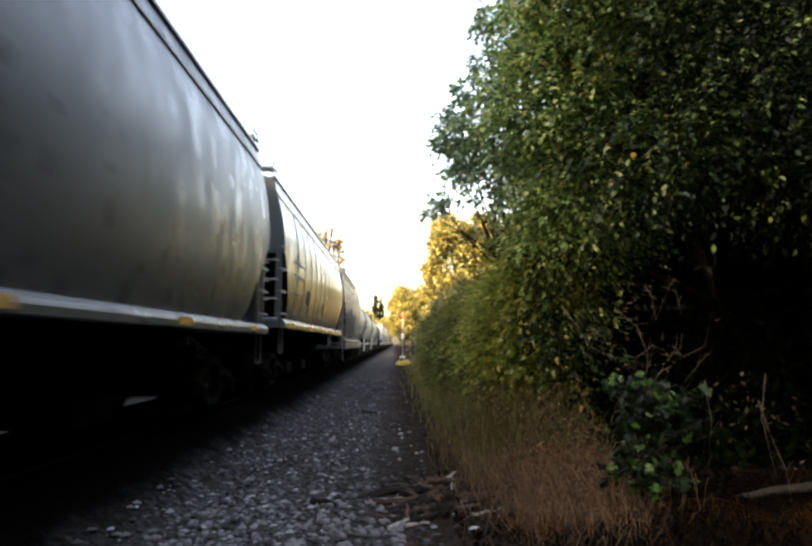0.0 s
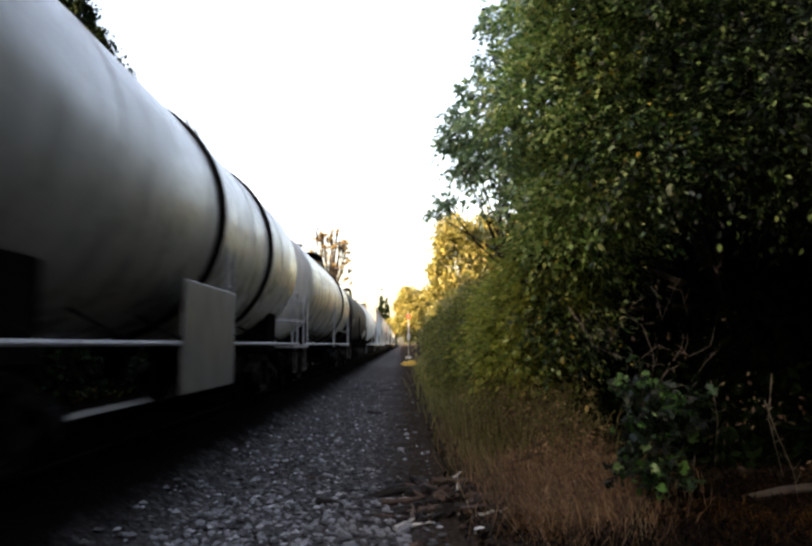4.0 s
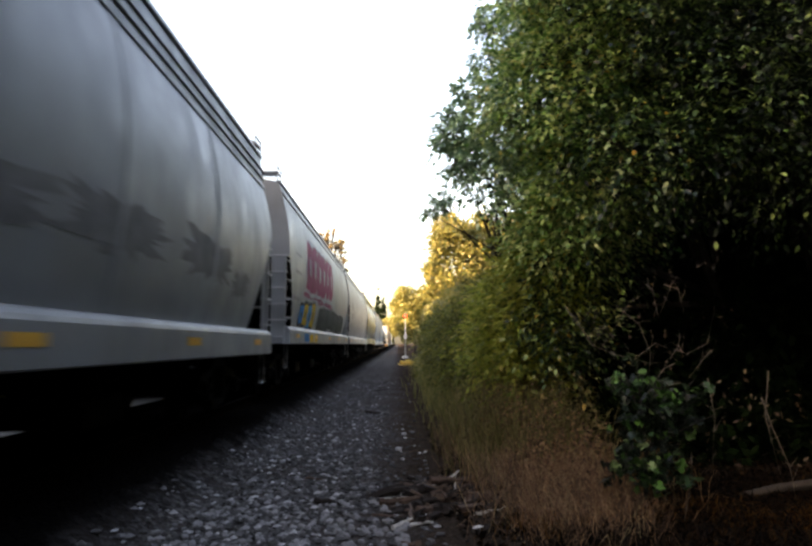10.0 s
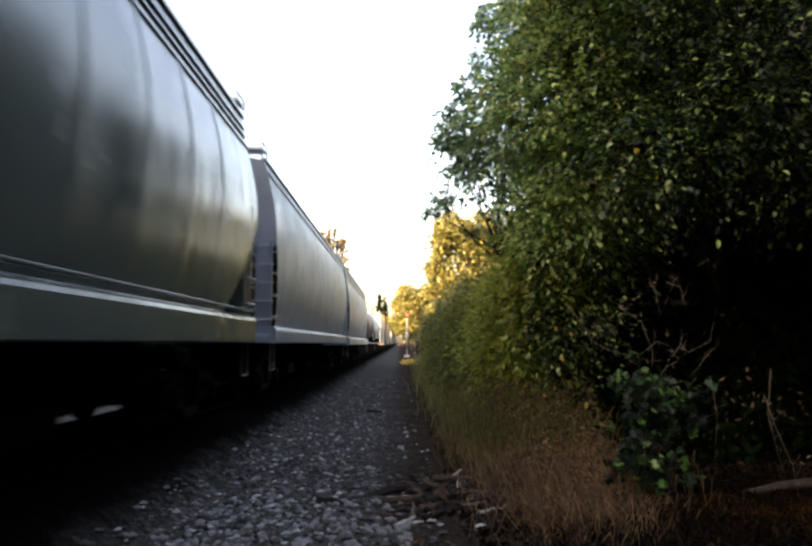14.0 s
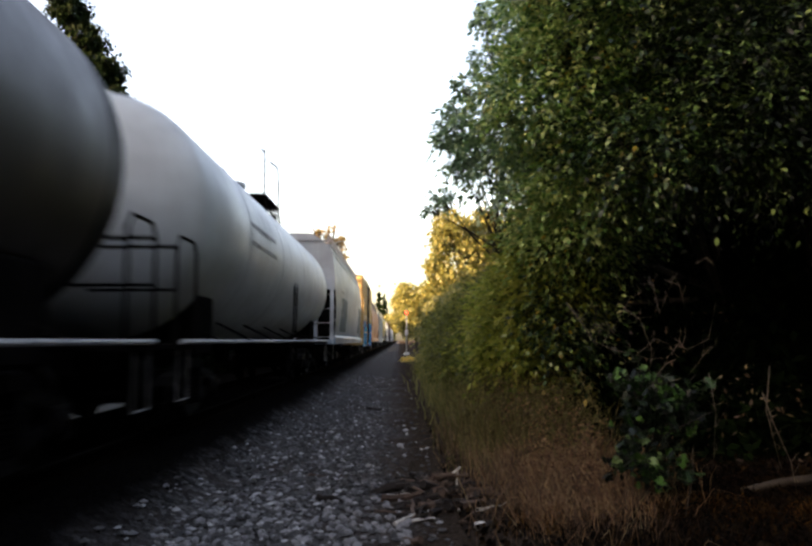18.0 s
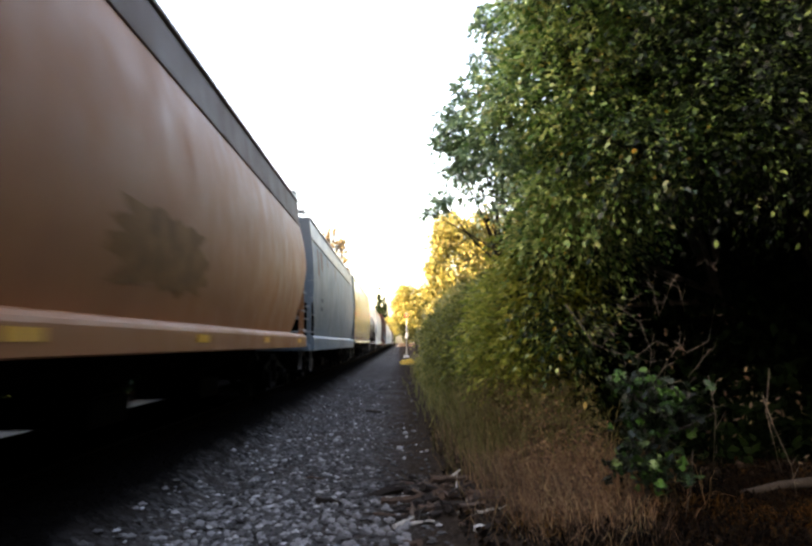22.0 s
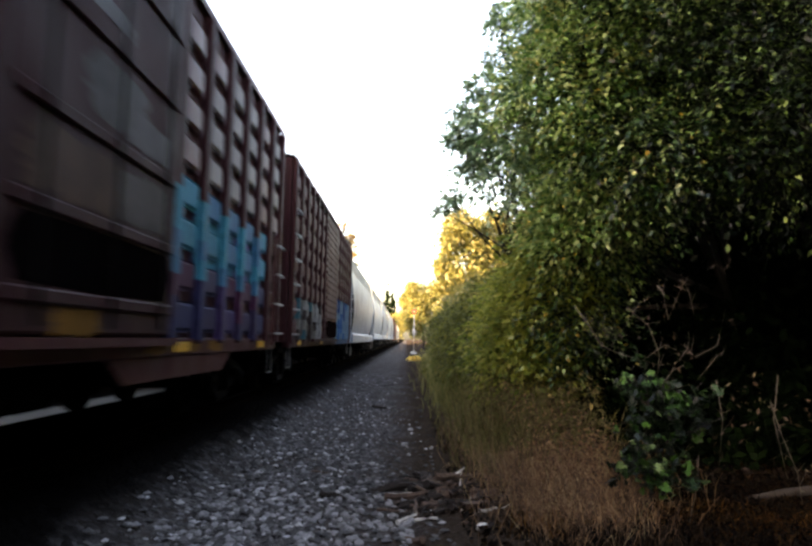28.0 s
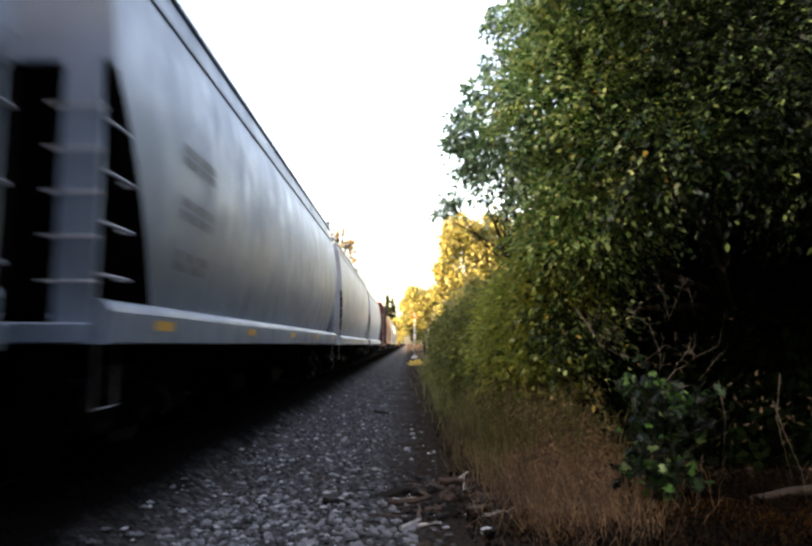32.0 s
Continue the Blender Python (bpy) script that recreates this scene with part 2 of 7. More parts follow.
# ---- railway cars ----
# A car's own space: x across the track (+ towards the path), y along it, z above the rails; its middle lies at the origin.
CACHE = {}


def cached(key, make):
    if key not in CACHE:
        CACHE[key] = make()
    return CACHE[key]


def wheelset_mesh():
    s = Shape()
    s.lathe([(-0.95, 0.07), (-0.8, 0.08), (0.8, 0.08), (0.95, 0.07)], "x", 10)
    for k in (1, -1):
        s.lathe([(k * 0.64, 0.10), (k * 0.66, 0.40), (k * 0.665, 0.45), (k * 0.70, 0.45), (k * 0.715, 0.425), (k * 0.80, 0.415), (k * 0.805, 0.36),
                 (k * 0.77, 0.33), (k * 0.76, 0.16), (k * 0.82, 0.13), (k * 0.82, 0.07)], "x", 24)
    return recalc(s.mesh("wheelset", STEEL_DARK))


def side_frame_mesh():
    """A cast side frame: bowed top and bottom members, a spring window and two bearing boxes."""
    s = Shape()
    top = [(-1.15, 0.50), (-0.95, 0.60), (-0.55, 0.66), (-0.3, 0.80), (0.3, 0.80), (0.55, 0.66), (0.95, 0.60), (1.15, 0.50)]
    low = [(-1.15, 0.40), (-0.8, 0.42), (-0.5, 0.34), (-0.3, 0.20), (0.3, 0.20), (0.5, 0.34), (0.8, 0.42), (1.15, 0.40)]
    for x0, x1 in ((-0.09, 0.09),):
        for line, t in ((top, 0.12), (low, 0.10)):
            rows = [[(x0, y, z - t / 2), (x1, y, z - t / 2), (x1, y, z + t / 2), (x0, y, z + t / 2)] for y, z in line]
            s.grid(rows, close=True)
        for y in (-0.36, 0.36):
            s.box(x0, x1, y - 0.06, y + 0.06, 0.2, 0.8)
    for y in (-0.89, 0.89):
        s.box(-0.11, 0.14, y - 0.15, y + 0.15, 0.33, 0.58, 0.03)
        s.lathe([(0.12, 0.13), (0.19, 0.12), (0.21, 0.05)], "x", 12, (0, y, 0.42))
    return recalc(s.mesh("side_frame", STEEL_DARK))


def spring_mesh():
    s = Shape().lathe([(0.26 + k * 0.025, 0.1 if k % 2 else 0.075) for k in range(15)], "z", 10)
    return recalc(s.mesh("spring", SHADED_GRIME))


WHEELSETS = []


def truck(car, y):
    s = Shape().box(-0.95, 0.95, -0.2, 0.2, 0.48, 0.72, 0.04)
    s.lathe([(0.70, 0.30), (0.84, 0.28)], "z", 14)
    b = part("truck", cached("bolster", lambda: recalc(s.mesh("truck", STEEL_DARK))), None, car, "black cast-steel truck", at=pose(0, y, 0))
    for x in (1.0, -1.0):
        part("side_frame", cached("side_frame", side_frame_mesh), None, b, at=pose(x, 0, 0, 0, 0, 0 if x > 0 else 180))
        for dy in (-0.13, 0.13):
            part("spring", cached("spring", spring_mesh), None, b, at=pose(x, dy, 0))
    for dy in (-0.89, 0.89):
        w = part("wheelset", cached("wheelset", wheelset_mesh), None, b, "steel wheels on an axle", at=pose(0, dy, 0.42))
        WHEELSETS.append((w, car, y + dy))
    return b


def coupler_mesh():
    s = Shape().box(-0.09, 0.09, -0.55, 0.3, 0.80, 0.98, 0.02)
    s.box(-0.17, 0.14, -0.82, -0.52, 0.74, 1.04, 0.05)
    s.box(0.06, 0.2, -0.95, -0.62, 0.77, 1.0, 0.04)
    return recalc(s.mesh("coupler", STEEL_DARK))


def running_gear(car, h, inset=1.75):
    """Trucks, couplers and air hoses at both ends."""
    for k in (1, -1):
        truck(car, k * (h - inset))
        part("coupler", cached("coupler", coupler_mesh), None, car, at=pose(0, k * h, 0, 0, 0, 0 if k < 0 else 180))
        s = Shape().rod([(0.35 * k, k * (h + 0.05), 0.85), (0.36 * k, k * (h + 0.3), 0.72), (0.3 * k, k * (h + 0.5), 0.48), (0.15 * k, k * (h + 0.75), 0.42)], 0.03, 6)
        part("air_hose", s, RUBBER, car, "black rubber air hose")


def ladder(car, mat, x0, x1, y, z0, z1, n, stile=0.035, out=0.0):
    """A ladder across the end of a car: two stiles with rungs."""
    s = Shape()
    for x in (x0, x1):
        s.box(x - stile, x + stile, y - 0.025, y + 0.025, z0, z1)
    l = part("ladder", s, mat, car)
    key = ("rung", mat.name, round(x1 - x0, 3))
    me = cached(key, lambda: recalc(Shape().rod([(-(x1 - x0) / 2, 0, 0), ((x1 - x0) / 2, 0, 0)], 0.016, 6).mesh("rung", PALE_STEEL)))
    for i in range(n):
        part("rung", me, None, l, at=pose((x0 + x1) / 2, y + math.copysign(0.05, y), z0 + (z1 - z0) * (i + 0.5) / n))
    return l


def side_rungs(car, mat, x, y0, y1, zs, steel=None):
    """Rungs on the side of a car, each a bar with bent ends."""
    l = part("side_ladder", Shape().box(x - 0.03, x + 0.01, y0 - 0.03, y0 + 0.03, min(zs) - 0.2, max(zs) + 0.15), mat, car)
    k = math.copysign(1, x)
    steel = steel or PALE_STEEL
    key = ("srung", round(y1 - y0, 3), k, steel.name)
    me = cached(key, lambda: recalc(Shape().rod([(-0.05 * k, 0, 0), (0.06 * k, 0, 0), (0.06 * k, y1 - y0, 0), (-0.05 * k, y1 - y0, 0)], 0.015, 6).mesh("rung", steel)))
    for z in zs:
        part("rung", me, None, l, at=pose(x, y0, z))


STEP_STEEL = plain("worn_step_steel", (0.10, 0.095, 0.09), 0.5, 0.3, 0.4, 8)


def stirrup(car, x, y, z=1.05, drop=0.55):
    s = Shape().rod([(x, y - 0.2, z), (x, y - 0.2, z - drop), (x, y + 0.2, z - drop), (x, y + 0.2, z)], 0.015, 6)
    part("sill_step", s, STEP_STEEL, car, "worn steel sill step")


def patch(car, name, mat, xs, outline, lift, label=""):
    """Paint on a car's side: a closed outline in (y, z), laid on the side's curve xs(z)."""
    cy = sum(p[0] for p in outline) / len(outline)
    cz = sum(p[1] for p in outline) / len(outline)
    s = Shape()
    rows = [[(xs(cz + (z - cz) * f) + lift, cy + (y - cy) * f, cz + (z - cz) * f) for y, z in outline] for f in (0.02, 0.35, 0.7, 1.0)]
    s.grid(rows, close=True)
    return part(name, s, mat, car, label)


def rounded(y0, y1, z0, z1, rng, jag=0.08, n=20, slant=0.0):
    """A blocky rounded outline with an uneven edge."""
    out = []
    cy, cz, a, b = (y0 + y1) / 2, (z0 + z1) / 2, (y1 - y0) / 2, (z1 - z0) / 2
    for i in range(n):
        t = 2 * math.pi * i / n
        c, s = math.cos(t), math.sin(t)
        k = 1 / max(abs(c), abs(s)) ** 0.75 * (1 - jag + rng.random() * jag)
        out.append((cy + a * c * k + slant * (s * k * b), cz + b * s * k))
    return out


PAINTS = {}


def spray(colour):
    if colour not in PAINTS:
        PAINTS[colour] = plain("spray_paint_%d" % len(PAINTS), colour, 0.6, 0.0, 0.3, 4, 0.05, gloss=0.1 if max(colour) > 0.01 else 0.0)
    return PAINTS[colour]


def graffiti(car, xs, y0, y1, z0, z1, fills, edge, n, seed, slant=0.1, drip=0.25):
    """A row of blocky painted letters-like blobs with an outline; nothing that can be read."""
    rng = random.Random(seed)
    w = (y1 - y0) / n
    for i in range(n):
        a, b = y0 + w * (i - 0.12), y0 + w * (i + 1.1)
        lo, hi = z0 + rng.random() * 0.12, z1 - rng.random() * 0.18
        patch(car, "graffiti_outline", spray(edge), xs, rounded(a - 0.07, b + 0.07, lo - 0.07, hi + 0.07, rng, 0.16, 22, slant), 0.006 + 0.001 * (i % 3), "sprayed graffiti outline")
        patch(car, "graffiti_fill", spray(fills[i % len(fills)]), xs, rounded(a, b, lo, hi, rng, 0.22, 22, slant), 0.012 + 0.001 * (i % 3), "sprayed graffiti fill")
        m = (a + b) / 2
        patch(car, "graffiti_cut", spray(edge), xs, rounded(m - w * 0.16, m + w * 0.1, lo + (hi - lo) * 0.3, hi - (hi - lo) * 0.32, rng, 0.3, 14), 0.018 + 0.001 * (i % 3))
        if rng.random() < drip * 2:
            patch(car, "graffiti_cut", spray(fills[(i + 1) % len(fills)]), xs, rounded(a + w * 0.1, a + w * 0.35, lo + 0.1, lo + (hi - lo) * 0.4, rng, 0.3, 12), 0.021)


def bars(car, xs, y0, y1, zs, mat, seed, tall=0.07):
    """Stencilled lines that cannot be read, as plain bars."""
    rng = random.Random(seed)
    for z in zs:
        y = y0
        while y < y1 - 0.1:
            w = 0.14 + rng.random() * 0.4
            e = min(y + w, y1)
            patch(car, "stencil_bar", mat, xs, [(y, z), ((y + e) / 2, z), (e, z), (e, z + tall), ((y + e) / 2, z + tall), (y, z + tall)], 0.005)
            y = e + 0.06


HOPPER_GROUP = "covered hopper cars of the train"
TANK_GROUP = "tank cars of the train"
BOX_GROUP = "boxcars of the train"


def hopper(label, paint, L, zt=4.2, sill=(1.09, 1.42), bulge=0.17, cut=1.45, ribs=0, plate=True, seed=0, roof=None, trim=None, reflect=True, chutes=3, post=None, end_rise=0.0, fascia=0.24, tuck=0.13, zc=2.95, power=1.0, end_z=None, lip=False, rails=False):
    """A covered hopper car. zt: eave height; bulge: how far its sides swell; cut: how far the sides are cut back at the ends; ribs: panel seams."""
    car = thing("hopper_car", label, "freight car", HOPPER_GROUP)
    h, trim, roof = L / 2, trim or paint, roof or paint
    post = post or paint
    zm = (sill[1] + zt) / 2 + 0.1

    def xs(z):
        u = (z - zm) / (zt - zm)
        return 1.58 - (bulge if u > 0 else tuck * min(1.0, bulge / 0.16)) * u * u

    # the body: side sheets that are cut back below at the ends, and slope sheets between them
    m = 16
    ys = [-h + 0.02 + cut * (i / 6) for i in range(7)] + [-h + cut + (L - 2 * cut) * i / m for i in range(1, m)] + [h - 0.02 - cut * (1 - i / 6) for i in range(7)]

    def low(y):
        e = h - abs(y)
        if e >= cut:
            return sill[1] - 0.06
        u = max(0.0, 1 - e / cut)
        return sill[1] - 0.06 + (zc - sill[1] + 0.06) * (u ** power)

    s = Shape()
    near, far = [], []
    for y in ys:
        z0 = low(y)
        col = [(xs(z0 + (zt - z0) * j / 14), y, z0 + (zt - z0) * j / 14) for j in range(15)]
        near.append(col)
        far.append([(-x, yy, z) for x, yy, z in col])
    s.grid(near)
    s.grid(far, flip=True)
    body = part("body", s, paint, car, smooth=True)
    # grimy sheets, darkened to paint the shade inside the end openings
    part("slope_sheet", Shape().grid([[c[0] for c in near], [d[0] for d in far]]), SHADED_GRIME, car, "grimy slope sheets with recess shade in their colour")
    if ribs:
        for i in range(1, ribs):
            y = -h + cut * 0.6 + (L - cut * 1.2) * i / ribs
            z0 = low(y) + 0.02
            rows = []
            for j in range(13):
                z = z0 + (zt - z0) * j / 12
                rows.append([(xs(z) - 0.004, y - 0.07, z), (xs(z) + 0.014, y - 0.03, z), (xs(z) + 0.014, y + 0.03, z), (xs(z) - 0.004, y + 0.07, z)])
            part("side_seam", Shape().grid(rows), paint, car, smooth=True)
    # roof, eave lips and ends
    s = Shape()
    xe = xs(zt)
    zr = zt + fascia
    half = [(xe, zt), (xe - 0.05, zr - 0.05), (xe - 0.11, zr), (xe * 0.7, zr + 0.07), (xe * 0.4, zr + 0.12), (0.25, zr + 0.13)]
    prof = half + [(-x, z) for x, z in half[::-1]]
    s.grid([[(x, y, z) for x, z in prof] for y in [-h + L * i / 12 for i in range(13)]])
    part("roof", s, roof, car)
    for k in (1, -1):
        part("eave", Shape().box(min(k * (xe - 0.02), k * (xe + 0.05)), max(k * (xe - 0.02), k * (xe + 0.035)), -h, h, zt - 0.05, zt + 0.02, 0.012), roof, car)
        part("roof_edge", Shape().box(min(k * (xe - 0.13), k * (xe - 0.02)), max(k * (xe - 0.13), k * (xe - 0.02)), -h, h, zr - 0.03, zr + 0.03, 0.01), roof, car)
        if fascia >= 0.45 and roof is paint:
            for f in (0.3, 0.62):
                x, z = k * (xe - 0.05 * f), zt + (fascia - 0.05) * f
                part("fascia_rib", Shape().box(min(x, x + k * 0.03), max(x, x + k * 0.03), -h, h, z - 0.02, z + 0.02, 0.008), roof, car)
        if rails:
            # a light lattice walk with its rail along the roof's edge
            x = k * (xe - 0.16)
            r = part("roof_rail", Shape().rod([(x, -h + 0.05, zr + 0.46), (x, h - 0.05, zr + 0.46)], 0.018, 6).rod([(x, -h + 0.05, zr + 0.30), (x, h - 0.05, zr + 0.30)], 0.014, 5).rod([(x, -h + 0.05, zr + 0.15), (x, h - 0.05, zr + 0.15)], 0.014, 5), GRATING, car, "galvanised roof-edge rail")
            post_me = cached(("roof_post", round(fascia, 2)), lambda: Shape().box(-0.014, 0.014, -0.016, 0.016, 0.0, 0.46).mesh("rail_post", GRATING))
            n = int(L / 0.45)
            for i in range(n + 1):
                part("rail_post", post_me, None, r, at=pose(x, -h + 0.1 + (L - 0.2) * i / n, zr))
    for k in (1, -1):
        y = k * h
        s = Shape()
        ez = end_z or zc
        cols = [(xs(ez + (zt - ez) * j / 6), ez + (zt - ez) * j / 6) for j in range(7)]
        ring = [(x, z) for x, z in cols] + [(xe - 0.05, zr - 0.05), (xe - 0.11, zr), (xe * 0.5, zr + 0.1 + end_rise), (-xe * 0.5, zr + 0.1 + end_rise), (-xe + 0.11, zr), (-xe + 0.05, zr - 0.05)] + [(-x, z) for x, z in cols[::-1]]
        n = len(ring)
        s.add([(x, y, z) for x, z in ring] + [(x, y - k * 0.05, z) for x, z in ring],
              [tuple(range(n)), tuple(range(2 * n - 1, n - 1, -1))] + [(i, (i + 1) % n, (i + 1) % n + n, i + n) for i in range(n)])
        part("end_panel", s, post, car)
        # dark plates on the solid end stand for the shade of open recesses
        if end_z:
            for x0, x1 in ((0.98, 1.36), (-1.36, -0.98)):
                part("recess_shade", Shape().box(x0, x1, min(y, y + k * 0.012), max(y, y + k * 0.012), sill[1] + 0.1, 3.45), TEAL_TRIM, car, "dark plate standing for the shaded ladder recess")
        part("end_sill", Shape().box(-1.5, 1.5, min(y, y + k * 0.22), max(y, y + k * 0.22), sill[0], sill[0] + 0.16, 0.015), trim, car)
        part("end_platform", Shape().box(-1.35, 1.35, min(y - k * 1.1, y - k * 0.02), max(y - k * 1.1, y - k * 0.02), sill[0] + 0.02, sill[0] + 0.07), GRATING, car, "steel grating end platform")
        # slope sheet braces and brake gear on the end
        for x in (-0.75, 0.75):
            part("brace", Shape().rod([(x, y - k * 0.05, sill[1]), (x, y - k * 0.05, zc)], 0.05, 4), SHADED_GRIME, car)
        for sx in (1, -1):
            xo = sx * 1.49
            if plate:
                part("end_post", Shape().box(min(sx * 1.2, xo), max(sx * 1.2, xo), y - 0.03 + k * 0.02, y + 0.03 + k * 0.02, sill[0], zc + 0.02), post, car)
                for i in range(5):
                    z = sill[1] + 0.12 + i * 0.34
                    part("rung", cached(("er",), lambda: recalc(Shape().rod([(-0.22, 0, 0), (0.22, 0, 0)], 0.014, 6).mesh("rung", PALE_STEEL))), None, car, at=pose(sx * 1.34, y + k * 0.1, z))
                side_rungs(car, post, sx * 1.5, (y - 0.02 if k < 0 else y - 0.48), (y + 0.48 if k < 0 else y + 0.02), [sill[1] + 0.18 + i * 0.4 for i in range(4)])
            else:
                lo, hi = sorted((sx * 0.88, sx * 1.46))
                ladder(car, post, lo, hi, y, sill[0], zc + 0.05, 4, 0.06)
                side_rungs(car, post, sx * 1.5, (y - 0.02 if k < 0 else y - 0.40), (y + 0.40 if k < 0 else y + 0.02), [sill[1] + 0.1 + i * 0.46 for i in range(4)])
            stirrup(car, sx * 1.48, y - k * 0.3, sill[0] + 0.05)
    # side sills
    for sx in (1, -1):
        prof = [(1.38, sill[0]), (1.585, sill[0]), (1.6, sill[0] + 0.015), (1.6, sill[1] - 0.09), (1.585, sill[1] - 0.05), (1.54, sill[1] - 0.01), (1.46, sill[1] + 0.01), (1.38, sill[1] + 0.01)]
        s = Shape().grid([[(sx * x, y, z) for x, z in prof] for y in (-h + 0.05, 0, h - 0.05)], close=True)
        n = len(prof)
        s.f += [tuple(range(n)), tuple(range(2 * n, 3 * n))]
        part("side_sill", s, trim, car)
        if lip:
            x0, x1 = sorted((sx * 1.54, sx * 1.605))
            part("sill_lip", Shape().box(x0, x1, -h + 0.3, h - 0.3, sill[1] + 0.045, sill[1] + 0.075, 0.008), trim, car)
    if reflect:
        for i in range(5):
            y = -h + 1.3 + (L - 2.6) * i / 4
            part("reflector", cached("reflector", lambda: Shape().box(1.6, 1.606, -0.25, 0.25, 0, 0.09).mesh("reflector", REFLECT)), None, car, "yellow reflective strip", at=pose(0, y, (sill[0] + sill[1]) / 2 - 0.05))
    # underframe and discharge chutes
    part("centre_sill", Shape().box(-0.33, 0.33, -h, h, 0.72, 1.04), SHADED_GRIME, car)
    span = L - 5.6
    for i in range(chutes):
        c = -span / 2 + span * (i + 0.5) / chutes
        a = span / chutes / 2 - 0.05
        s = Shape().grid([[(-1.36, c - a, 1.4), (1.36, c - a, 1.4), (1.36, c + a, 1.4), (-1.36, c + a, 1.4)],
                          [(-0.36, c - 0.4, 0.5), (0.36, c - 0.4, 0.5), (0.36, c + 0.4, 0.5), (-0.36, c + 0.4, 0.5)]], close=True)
        ch = part("discharge_chute", s, SHADED_GRIME, car)
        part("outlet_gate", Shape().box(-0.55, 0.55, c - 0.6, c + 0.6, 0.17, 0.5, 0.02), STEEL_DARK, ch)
    # roof walk and hatches
    for x in (0.62, -0.62):
        s = Shape().box(x - 0.2, x + 0.2, -h + 0.1, h - 0.1, zr + 0.22, zr + 0.26)
        for i in range(12):
            y = -h + 0.5 + (L - 1.0) * i / 11
            s.box(x - 0.18, x + 0.18, y - 0.025, y + 0.025, zr + 0.06, zr + 0.22)
        part("running_board", s, GRATING, car, "galvanised roof walk")
    nh = max(6, int(L / 2.2))
    hm = cached("hatch", lambda: recalc(Shape().box(-0.34, 0.34, -0.55, 0.55, 0.0, 0.14, 0.04).box(-0.4, 0.4, -0.04, 0.04, 0.13, 0.18).mesh("hatch", PALE_STEEL)))
    for i in range(nh):
        part("hatch", hm, None, car, "steel loading hatch", at=pose(0, -h + L * (i + 0.5) / nh, zr + 0.12))
    for k in (1, -1):
        y = k * (h - 0.15)
        part("end_walk", Shape().box(-1.3, 1.3, y - 0.22, y + 0.22, zr + 0.18, zr + 0.22), GRATING, car)
        for x in (1.3, -1.3):
            part("grab_iron", Shape().rod([(x, y - 0.25, zr - 0.02), (x, y - 0.25, zr + 0.3), (x, y + 0.25, zr + 0.3), (x, y + 0.25, zr - 0.02)], 0.018, 6), PALE_STEEL, car)
    s = Shape().lathe([(0, 0.05), (0.02, 0.28), (0.05, 0.28), (0.06, 0.24), (0.03, 0.05)], "y", 16, (-0.5, -h - 0.14, 2.2))
    part("brake_wheel", s, STEEL_DARK, car)
    part("air_reservoir", Shape().lathe([(-0.6, 0.05), (-0.55, 0.2), (0.55, 0.2), (0.6, 0.05)], "x", 12, (0, h - 0.55, 1.5)), SHADED_GRIME, car)
    running_gear(car, h)
    return car, xs


